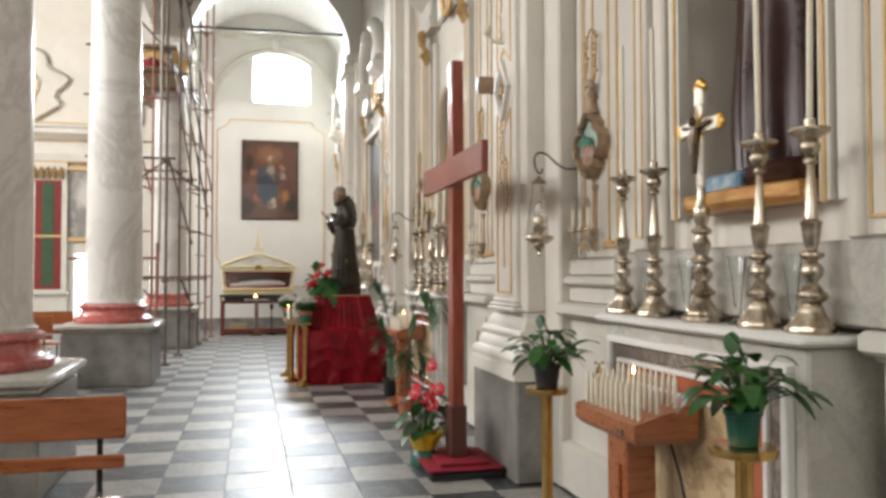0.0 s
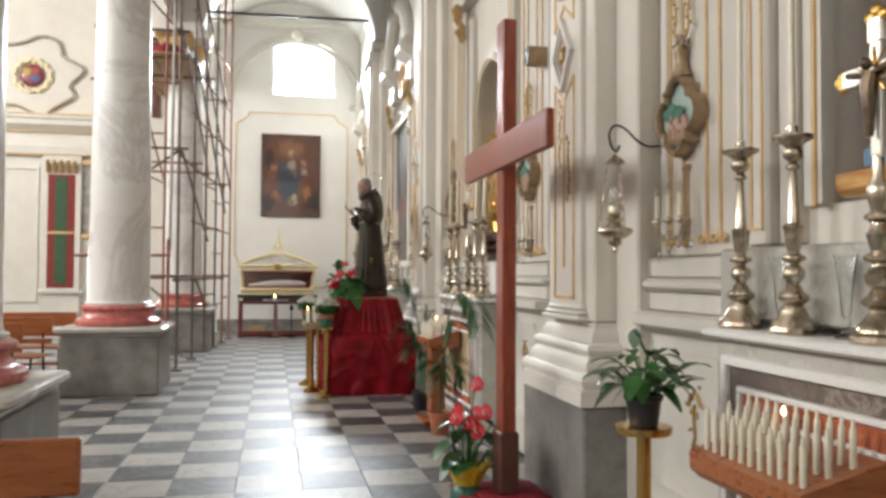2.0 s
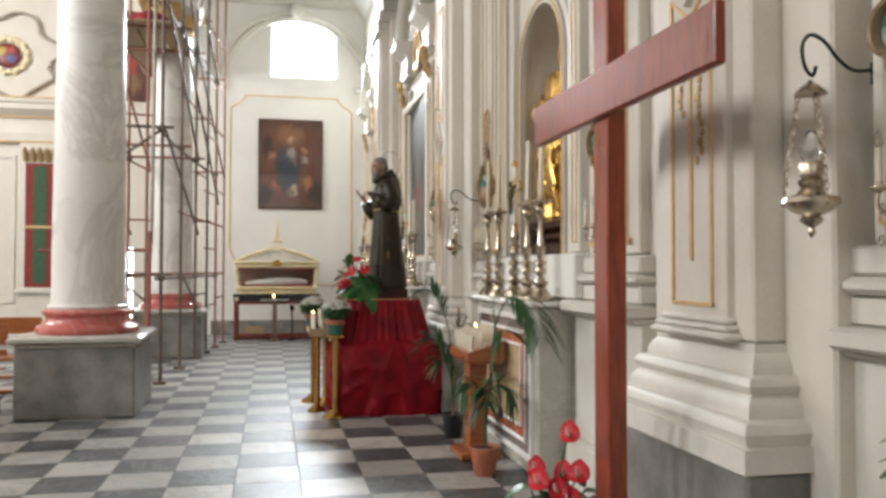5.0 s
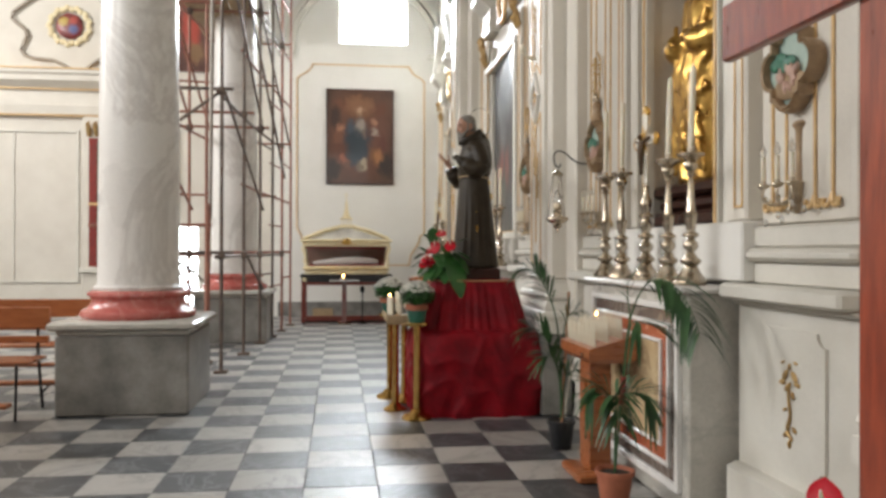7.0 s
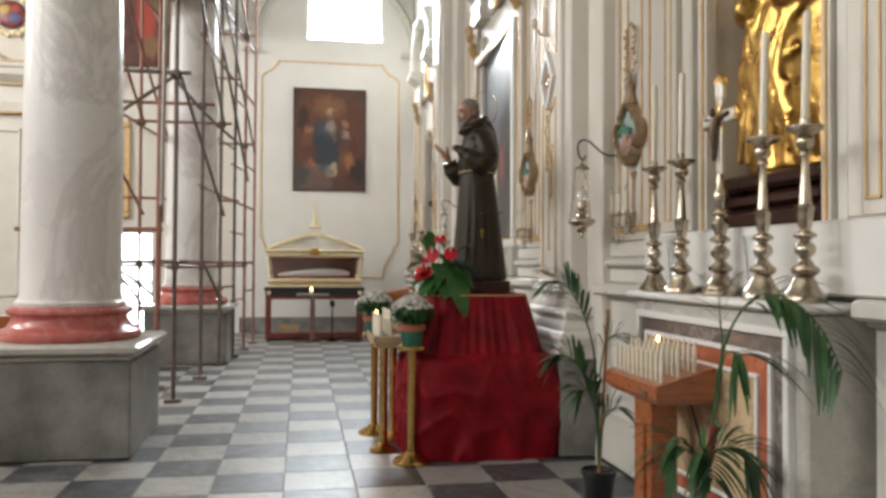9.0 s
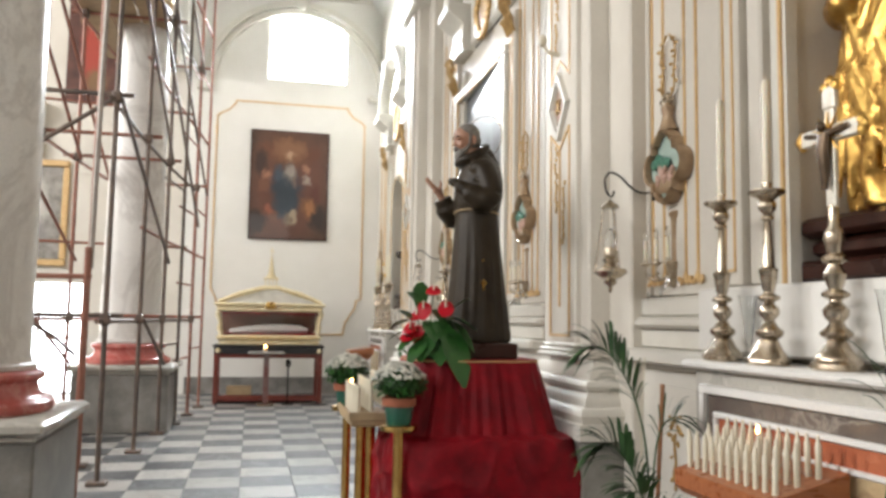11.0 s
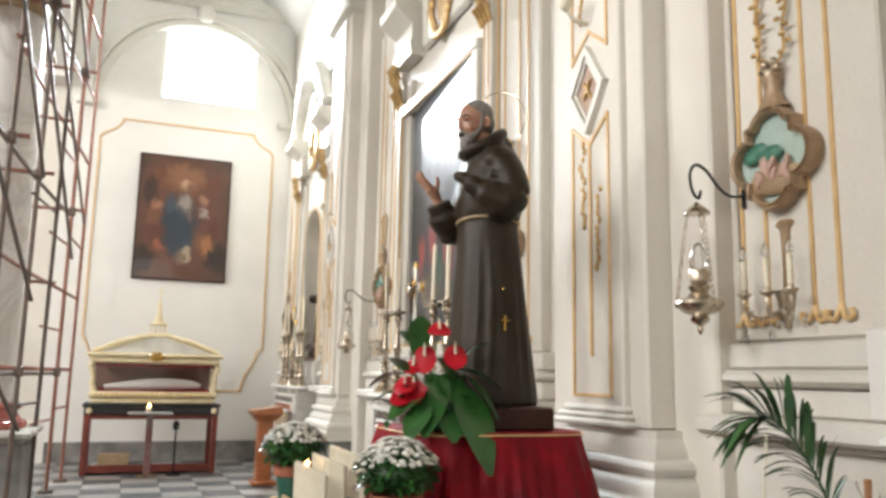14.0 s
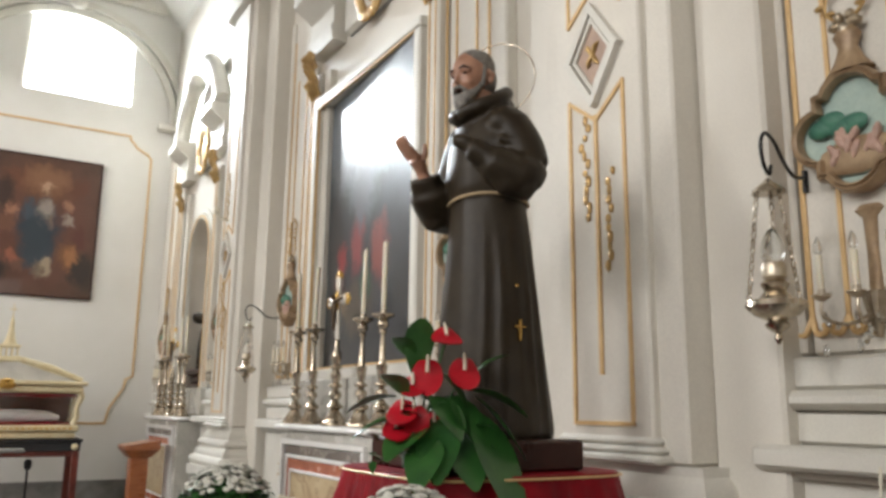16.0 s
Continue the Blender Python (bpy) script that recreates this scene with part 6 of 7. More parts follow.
palm((2.27, 8.19, 0), TERRACOTTA, "tall arching palm in terracotta pot beside the votive stand",
     (([(0, 0, 0.16), (0.02, -0.03, 0.50), (0.04, -0.09, 0.92), (0.08, -0.20, 1.12), (0.13, -0.34, 1.15), (0.17, -0.47, 1.06), (0.19, -0.55, 0.93)], 0.48, 0.21, 19),
      ([(0, 0, 0.16), (0.02, -0.03, 0.50), (0.04, -0.09, 0.92), (0.035, -0.09, 1.05), (0.03, -0.09, 1.14)], 0.72, 0.17, 4),
      ([(0, 0, 0.16), (0.02, -0.03, 0.50), (0.04, -0.09, 0.88), (0.06, -0.12, 0.94), (0.07, -0.16, 0.93)], 0.8, 0.26, 6),
      ([(0, 0, 0.16), (0.0, 0, 0.42), (-0.03, -0.02, 0.55), (-0.10, -0.04, 0.60), (-0.16, -0.05, 0.54)], 0.45, 0.20, 14),
      ([(0, 0, 0.16), (0.01, 0, 0.42), (0.04, -0.03, 0.55), (0.10, -0.08, 0.58), (0.15, -0.12, 0.52)], 0.45, 0.20, 14),
      ([(0, 0, 0.16), (0.0, -0.01, 0.42), (-0.01, -0.05, 0.55), (-0.03, -0.12, 0.57), (-0.04, -0.17, 0.50)], 0.45, 0.20, 14)), (), 0.09, ((0.02, -0.035, 0.52), (0.028, -0.055, 0.66)), face=(-0.35, -0.45, 0.85))


# ---- votive stands ----
def votive_stand(x, y, label, lit=True):
    t = thing("votive_stand", (x, y, 0), label, "votive stand", "wooden votive stands")
    part("foot", Build().box(-0.15, 0.15, -0.18, 0.18, 0, 0.05, 0.01), WOOD, t)
    part("post", Build().box(-0.065, 0.065, -0.085, 0.085, 0.05, 0.67, 0.006).box(-0.080, -0.063, -0.045, 0.045, 0.22, 0.56, 0.004), WOOD, t)
    part("coin_plate", Build().box(-0.137, -0.128, -0.19, -0.15, 0.70, 0.725, 0.001), SILVER, t, "small coin slot plate")
    tray = Build()
    tray.rings([[(-0.105, -0.255, 0.675), (0.12, -0.255, 0.675), (0.12, 0.255, 0.675), (-0.105, 0.255, 0.675)], [(-0.125, -0.275, 0.70), (0.14, -0.275, 0.70), (0.14, 0.275, 0.70), (-0.125, 0.275, 0.70)],
                [(-0.125, -0.275, 0.755), (0.14, -0.275, 0.83), (0.14, 0.275, 0.83), (-0.125, 0.275, 0.755)]])
    part("tray", tray, WOOD, t)
    fl, spots = Build(), []
    for r in range(3):
        for k in range(11):
            px, py = -0.085 + 0.075 * r, -0.235 + 0.047 * k
            z = 0.768 + 0.021 * r
            spots.append(pose(px, py, z, rnd(-1.5, 1.5), rnd(-1.5, 1.5)))
            if lit and (r, k) == (1, 4):
                fl.lathe([(0.001, z + 0.128), (0.006, z + 0.136), (0.005, z + 0.146), (0.001, z + 0.156)], x=px, y=py, n=8)
    repeat("electric_candle", Build().lathe([(0.0095, -0.004), (0.0095, 0.100), (0.006, 0.106), (0.006, 0.118), (0.002, 0.128)], n=8), PAPERWHITE, t, spots)
    if lit:
        part("lit_bulb", fl, FLAME, t, "one glowing bulb")
    return t


votive_stand(2.35, 3.80, "orange-brown wooden votive stand with rows of white candles")
votive_stand(2.35, 8.74, "orange-brown wooden votive stand with rows of white candles")
single("power_cable", Build().tube([(2.44, 3.66, 0.68), (2.46, 3.62, 0.55), (2.48, 3.60, 0.42), (2.47, 3.57, 0.36)], 0.005, 6).box(2.455, 2.485, 3.555, 3.585, 0.30, 0.37, 0.005), IRON, "black cable with switch hanging behind the stand", "cable")
single("power_cable", Build().tube([(2.44, 8.60, 0.68), (2.46, 8.56, 0.55), (2.48, 8.54, 0.42), (2.47, 8.51, 0.36)], 0.005, 6).box(2.455, 2.485, 8.495, 8.525, 0.30, 0.37, 0.005), IRON, "black cable with switch hanging behind the stand", "cable")
single("wall_cable", Build().tube([(2.60, 9.95, 1.1), (2.58, 9.96, 0.8), (2.56, 9.9, 0.5), (2.5, 9.86, 0.2), (2.48, 9.8, 0.01)], 0.004, 6), PAPERWHITE, "thin pale cable running down the dado", "cable")


def far_votive():
    t = thing("votive_lectern", (2.22, 17.5, 0), "small orange-brown wooden votive stand with sloping top", "votive stand", "wooden votive stands")
    part("foot", Build().box(-0.14, 0.14, -0.16, 0.16, 0, 0.05, 0.01), WOOD, t)
    part("post", Build().box(-0.085, 0.085, -0.09, 0.09, 0.05, 0.74, 0.006), WOOD, t)
    part("tray", Build().rings([[(-0.10, -0.12, 0.72), (0.10, -0.12, 0.72), (0.10, 0.12, 0.72), (-0.10, 0.12, 0.72)], [(-0.17, -0.2, 0.80), (0.17, -0.2, 0.80), (0.17, 0.2, 0.80), (-0.17, 0.2, 0.80)], [(-0.17, -0.2, 0.84), (0.17, -0.2, 0.89), (0.17, 0.2, 0.89), (-0.17, 0.2, 0.84)]]), WOOD, t)


far_votive()


def brass_votive():
    """The candle tray on brass legs before the plinth."""
    t = thing("brass_candle_stand", (1.39, 10.92, 0), "brass tray stand with tall white electric candles", "votive stand")
    for px, py in ((-0.05, -0.16), (0.05, 0.16)):
        part("leg", Build().lathe([(0.09, 0), (0.095, 0.012), (0.05, 0.04), (0.03, 0.06), (0.028, 0.70)], x=px, y=py, n=20), BRASS, t)
    part("tray", Build().box(-0.12, 0.12, -0.27, 0.27, 0.70, 0.745, 0.008).box(-0.13, -0.115, -0.28, 0.28, 0.73, 0.775, 0.003).box(-0.115, 0.13, -0.28, -0.265, 0.73, 0.775, 0.003), SOCKET, t, "tan tray")
    repeat("electric_candle", Build().lathe([(0.012, 0), (0.012, 0.16), (0.006, 0.165)], n=8), PAPERWHITE, t, [pose(-0.08 + 0.07 * r, -0.235 + 0.047 * k, 0.745 + 0.03 * r, rnd(-1, 1), rnd(-1, 1)) for r in range(3) for k in range(11)])
    part("lit_bulb", Build().ball(-0.08, 0.05, 0.918, 0.006, 0.006, 0.012, 8, 6), FLAME, t)


brass_votive()


# ---- end wall: painting, reliquary, table ----
PAINT = picture("old_oil_painting", (0.11, 0.058, 0.036), [(0.5, 0.5, 0.62, 0.62, (0.115, 0.045, 0.028)), (0.5, 0.80, 0.26, 0.16, (0.149, 0.062, 0.028)), (0.45, 0.45, 0.24, 0.26, (0.021, 0.034, 0.052)), (0.5, 0.60, 0.12, 0.10, (0.190, 0.162, 0.138)), (0.46, 0.30, 0.16, 0.13, (0.038, 0.052, 0.067)),
                                                    (0.5, 0.76, 0.06, 0.05, (0.248, 0.149, 0.093)), (0.73, 0.55, 0.06, 0.045, (0.28, 0.23, 0.19)), (0.76, 0.30, 0.14, 0.10, (0.186, 0.081, 0.031)), (0.25, 0.36, 0.13, 0.11, (0.105, 0.037, 0.022)), (0.52, 0.19, 0.09, 0.07, (0.174, 0.124, 0.081)), (0.2, 0.82, 0.13, 0.08, (0.136, 0.050, 0.025)), (0.8, 0.8, 0.12, 0.08, (0.112, 0.037, 0.019)), (0.16, 0.5, 0.10, 0.07, (0.149, 0.062, 0.034)), (0.3, 0.2, 0.08, 0.06, (0.136, 0.062, 0.037)), (0.85, 0.42, 0.08, 0.10, (0.095, 0.028, 0.019)), (0.56, 0.52, 0.05, 0.05, (0.186, 0.124, 0.087)), (0.36, 0.6, 0.06, 0.08, (0.048, 0.067, 0.085)), (0.5, 0.77, 0.035, 0.03, (0.248, 0.155, 0.105)), (0.5, 0.84, 0.24, 0.12, (0.21, 0.10, 0.05)), (0.12, 0.70, 0.10, 0.14, (0.045, 0.022, 0.016)), (0.90, 0.18, 0.14, 0.16, (0.030, 0.018, 0.014)), (0.08, 0.15, 0.14, 0.12, (0.035, 0.02, 0.014)), (0.44, 0.40, 0.17, 0.20, (0.028, 0.040, 0.052)), (0.53, 0.62, 0.07, 0.07, (0.27, 0.23, 0.20)), (0.50, 0.78, 0.05, 0.05, (0.42, 0.26, 0.17)), (0.22, 0.58, 0.07, 0.06, (0.30, 0.14, 0.08)), (0.72, 0.66, 0.06, 0.05, (0.30, 0.15, 0.09)), (0.56, 0.20, 0.05, 0.06, (0.33, 0.26, 0.18)), (0.78, 0.28, 0.07, 0.06, (0.30, 0.13, 0.05)), (0.24, 0.26, 0.07, 0.05, (0.26, 0.09, 0.05))], 4.0)
t = thing("oil_painting", (1.296, END_Y, 3.55), "large dark reddish oil painting with a blue robed shape", "painting")
part("canvas", Build().box(-0.645, 0.645, -0.045, -0.004, -0.925, 0.925, 0.003), PAINT, t, smooth=False)
fb = Build()
for x0, x1, z0, z1 in ((-0.665, 0.665, 0.925, 0.945), (-0.665, 0.665, -0.945, -0.925), (-0.665, -0.645, -0.925, 0.925), (0.645, 0.665, -0.925, 0.925)):
    fb.box(x0, x1, -0.055, -0.003, z0, z1, 0.003)
part("thin_frame", fb, DARKWOOD, t)

PAINT3 = picture("tall_altar_painting", (0.05, 0.055, 0.065), [(0.5, 0.85, 0.6, 0.25, (0.22, 0.25, 0.28)), (0.25, 0.36, 0.07, 0.10, (0.32, 0.04, 0.04)), (0.45, 0.42, 0.09, 0.12, (0.26, 0.05, 0.05)), (0.7, 0.36, 0.10, 0.12, (0.24, 0.06, 0.05)), (0.45, 0.2, 0.2, 0.1, (0.10, 0.08, 0.06)), (0.55, 0.27, 0.06, 0.08, (0.04, 0.09, 0.06)), (0.3, 0.22, 0.06, 0.06, (0.22, 0.16, 0.10)), (0.5, 0.58, 0.18, 0.12, (0.13, 0.14, 0.16))], 4.0, rough=0.33)
t = thing("altar_painting", (2.86, ALTARS[2] + 0.05, 2.52), "tall glossy altar painting of blue-grey clouds and red shapes", "painting")
cv = Build().box(-0.78, 0.78, -0.03, -0.002, -1.02, 1.02, 0.003)
o = part("canvas", cv, PAINT3, t, smooth=False)
o.matrix_basis = pose(-0.026, 0, 0, 0, 0, -93.5)
fb = Build()
for y0, y1, z0, z1 in ((-0.86, 0.86, 1.02, 1.10), (-0.86, 0.86, -1.10, -1.02), (-0.86, -0.78, -1.02, 1.02), (0.78, 0.86, -1.02, 1.02)):
    fb.box(-0.115, -0.001, y0, y1, z0, z1, 0.012)
part("white_frame", fb, STUCCO, t, "white stucco frame")
gl = Build()
band(gl, [(-0.785, -1.015), (-0.785, 1.015), (0.785, 1.015), (0.785, -1.015)], -0.088, 0.014, 0.02)
part("gilt_slip", gl, OCHRE, t)

t = thing("oil_painting", (-1.955, END_Y, 5.65), "tall dark red figure painting in a narrow brown frame", "painting")
part("canvas", Build().box(-0.39, 0.39, -0.05, -0.004, -0.9, 0.9, 0.003), picture("red_figure_painting", (0.14, 0.05, 0.035), [(0.5, 0.5, 0.25, 0.4, (0.36, 0.05, 0.03)), (0.4, 0.8, 0.2, 0.12, (0.25, 0.14, 0.08)), (0.6, 0.2, 0.25, 0.12, (0.20, 0.11, 0.05))], 5), t, smooth=False)
t = thing("gilt_picture", (-2.75, END_Y, 2.9), "pale picture in an ochre gilt arched frame", "painting")
part("canvas", Build().box(-0.45, 0.45, -0.03, -0.003, -0.75, 0.75, 0.003), picture("grey_pale_painting", (0.42, 0.39, 0.35), [(0.5, 0.6, 0.3, 0.3, (0.55, 0.52, 0.48)), (0.5, 0.3, 0.3, 0.2, (0.25, 0.23, 0.22))], 6), t, smooth=False)
fb = Build()
for x0, x1, z0, z1 in ((-0.55, 0.55, 0.75, 0.86), (-0.55, 0.55, -0.86, -0.75), (-0.55, -0.45, -0.75, 0.75), (0.45, 0.55, -0.75, 0.75)):
    fb.box(x0, x1, -0.07, -0.002, z0, z1, 0.02)
part("gilt_frame", fb, OCHRE, t)


def reliquary_table():
    t = thing("reliquary_table", (1.02, 19.05, 0), "dark red painted table with black edge carrying the reliquary", "table")
    w, d, h = 0.82, 0.36, 0.86
    part("tabletop", Build().box(-w, w, -d, d, h - 0.04, h, 0.008), POTBLACK, t)
    ap = Build().box(-w + 0.02, w - 0.02, -d + 0.01, -d + 0.03, h - 0.13, h - 0.042, 0.004).box(-w + 0.02, w - 0.02, d - 0.03, d - 0.01, h - 0.13, h - 0.042, 0.004)
    part("apron", ap, POTBLACK, t, "black cloth edging")
    mt = material("dark_red_paint", (0.22, 0.045, 0.03), (0.14, 0.03, 0.02), rough=0.4, scale=7)
    for sx in (-1, 1):
        for sy in (-1, 1):
            part("leg", Build().box(sx * (w - 0.06) - 0.035, sx * (w - 0.06) + 0.035, sy * (d - 0.06) - 0.035, sy * (d - 0.06) + 0.035, 0, h - 0.042, 0.006), mt, t)
    part("rail", Build().box(-w + 0.10, w - 0.10, -d + 0.04, -d + 0.08, h - 0.19, h - 0.132, 0.004).box(-w + 0.10, w - 0.10, -d + 0.035, -d + 0.085, 0.06, 0.12, 0.004), mt, t)
    for sx in (-1, 1):
        part("rosette", Build().ball(sx * (w - 0.08), -d - 0.002, h - 0.085, 0.038, 0.02, 0.038, 14, 8), CREAMGOLD, t)
    part("lower_shelf", Build().box(-w + 0.03, w - 0.03, -d + 0.03, d - 0.03, 0.03, 0.06, 0.004), mt, t)
    return t


reliquary_table()


def reliquary():
    t = thing("glass_reliquary", (1.02, 19.05, 0.861), "cream and gold glass reliquary casket with pediment and small spire", "reliquary")
    w, d = 0.74, 0.28
    part("plinth", Build().box(-w, w, -d, d, 0, 0.07, 0.012).box(-w - 0.03, w + 0.03, -d - 0.03, d + 0.03, 0.071, 0.15, 0.02), CREAMGOLD, t)
    lid = Build().box(-w - 0.04, w + 0.04, -d - 0.04, d + 0.04, 0.50, 0.58, 0.02).box(-w - 0.08, w + 0.08, -d - 0.07, d + 0.07, 0.581, 0.63, 0.015)
    part("cornice", lid, CREAMGOLD, t)
    for sx in (-1, 1):
        for sy in (-1, 1):
            x, y = sx * (w - 0.02), sy * (d - 0.02)
            part("corner_scroll", Build().tube([(x - sx * 0.02, y, 0.15), (x + sx * 0.02, y, 0.24), (x + sx * 0.01, y, 0.34), (x + sx * 0.05, y, 0.46), (x + sx * 0.03, y, 0.50)], [0.035, 0.03, 0.025, 0.035, 0.045], 10), CREAMGOLD, t)
    gl = part("glass", Build().box(-w + 0.02, w - 0.02, -d + 0.005, -d + 0.009, 0.152, 0.498), GLASS, t, smooth=False)
    gl.visible_shadow = False
    part("back_board", Build().box(-w + 0.02, w - 0.02, d - 0.03, d - 0.02, 0.152, 0.498), material("red_brown_lining", (0.20, 0.09, 0.06), rough=0.7), t, smooth=False)
    part("red_lining", Build().box(-w + 0.03, w - 0.03, -d + 0.03, d - 0.04, 0.152, 0.175, 0.005).box(-w + 0.02, w - 0.02, -d + 0.012, -d + 0.02, 0.455, 0.498), VELVET, t)
    b = Build()
    b.tube([(-0.60, 0, 0.20), (-0.35, 0, 0.22), (-0.1, 0, 0.24), (0.2, 0, 0.245), (0.45, 0, 0.24), (0.58, 0, 0.22)], [0.03, 0.05, 0.07, 0.075, 0.06, 0.03], 14)
    part("cloth_bundle", b, WHITE, t, "white folded cloth inside")
    for sx in (-1, 1):
        for yy in (-d, d):
            part("gable_rail", Build().tube([(sx * (w + 0.02), yy, 0.64), (sx * 0.42, yy, 0.78), (sx * 0.12, yy, 0.86)], [0.03, 0.034, 0.03], 10), CREAMGOLD, t)
    roof = Build().rings([[(-w, -d, 0.63), (w, -d, 0.63), (w, d, 0.63), (-w, d, 0.63)], [(-0.1, -d + 0.05, 0.83), (0.1, -d + 0.05, 0.83), (0.1, d - 0.05, 0.83), (-0.1, d - 0.05, 0.83)]])
    part("roof_pane", roof, material("milky_pane", (0.78, 0.76, 0.70), rough=0.2, scale=4), t)
    part("crown_base", Build().box(-0.14, 0.14, -0.14, 0.14, 0.84, 0.90, 0.012), CREAMGOLD, t)
    lan = Build()
    for k in range(4):
        lan.box(-0.09 + 0.055 * k, -0.075 + 0.055 * k, -0.09, 0.09, 0.90, 1.0)
    lan.box(-0.11, 0.11, -0.11, 0.11, 1.0, 1.03, 0.006)
    part("lantern", lan, CREAMGOLD, t)
    part("spire", Build().lathe([(0.08, 1.03), (0.05, 1.10), (0.03, 1.20), (0.02, 1.30), (0.008, 1.36)], n=12).box(-0.006, 0.006, -0.006, 0.006, 1.35, 1.50).box(-0.04, 0.04, -0.006, 0.006, 1.43, 1.442), CREAMGOLD, t)
    part("front_shell", Build().ball(0, -d - 0.05, 0.59, 0.10, 0.03, 0.06, 16, 8), GOLD, t, "gilt shell ornament")
    repeat("gilt_bead", Build().ball(0, 0, 0, 0.02, 0.008, 0.012, 6, 4), GOLD, t, [(-w + 0.06 + k * (2 * w - 0.12) / 23, -d - 0.034, 0.11) for k in range(24)])
    return t


reliquary()
t = thing("candle_stand", (0.98, 18.42, 0), "narrow white-topped stand with one burning votive light", "stand")
part("post", Build().box(-0.04, 0.04, -0.03, 0.03, 0.03, 0.74, 0.005), material("grey_red_post", (0.22, 0.19, 0.18), (0.2, 0.05, 0.04), rough=0.4, scale=3), t)
part("foot", Build().box(-0.12, 0.12, -0.12, 0.12, 0, 0.03, 0.006), SILVER, t)
part("top_tray", Build().box(-0.26, 0.26, -0.13, 0.13, 0.74, 0.775, 0.008), STONE, t, "grey top tray")
part("glass_light", Build().lathe([(0.03, 0.776), (0.035, 0.80), (0.034, 0.83)], x=-0.02, n=14), WAX, t)
part("flame", Build().ball(-0.02, -0.02, 0.85, 0.014, 0.014, 0.026, 12, 8), FLAME, t, "burning flame")
single("carton", Build().box(0.42, 0.78, 18.80, 19.05, 0.062, 0.24, 0.006), SOCKET, "tan cardboard carton under the table", "box")
single("microphone_stand", Build().lathe([(0.09, 0.0), (0.09, 0.015), (0.012, 0.03), (0.012, 0.55), (0.035, 0.56), (0.04, 0.63), (0.02, 0.66)], x=1.30, y=18.55, n=16), IRON, "short black metal stand before the table", "stand")


# ---- benches ----
def bench(x1, x0, y, label):
    """Back rest at y, seat towards -y, from x0 to x1."""
    L = x1 - x0
    t = thing("bench", (x0, y, 0), label, "bench", "orange wooden benches")
    for z0, z1, yy in ((0.66, 0.83, 0.0), (0.545, 0.60, -0.02)):
        part("back_board", Build().box(0, L, yy - 0.012, yy + 0.012, z0, z1, 0.006), WOOD, t)
    for yy in (-0.12, -0.26, -0.40):
        part("seat_slat", Build().box(0, L, yy - 0.055, yy + 0.055, 0.425, 0.448, 0.006), WOOD, t)
    part("kneeler", Build().box(0, L, 0.18, 0.30, 0.17, 0.20, 0.006), WOOD, t)
    for k in range(3):
        x = 0.10 + (L - 0.2) * k / 2
        part("leg", Build().tube([(x, 0.013, 0.80), (x, 0.015, 0.5), (x, 0.02, 0.44), (x, -0.42, 0.42), (x, -0.44, 0.0)], 0.012, 8).tube([(x, 0.016, 0.46), (x, 0.12, 0.0)], 0.012, 8).tube([(x, 0.10, 0.12), (x, 0.30, 0.165)], 0.010, 8), IRON, t, "black tubular steel leg")
    return t


B0 = bench(0.36, -2.9, 4.25, "orange varnished slatted bench on black tube legs")
for y in (9.0, 10.05, 11.1, 12.2):
    copy_thing(B0, pose(-1.42 - 3.26, y, 0))


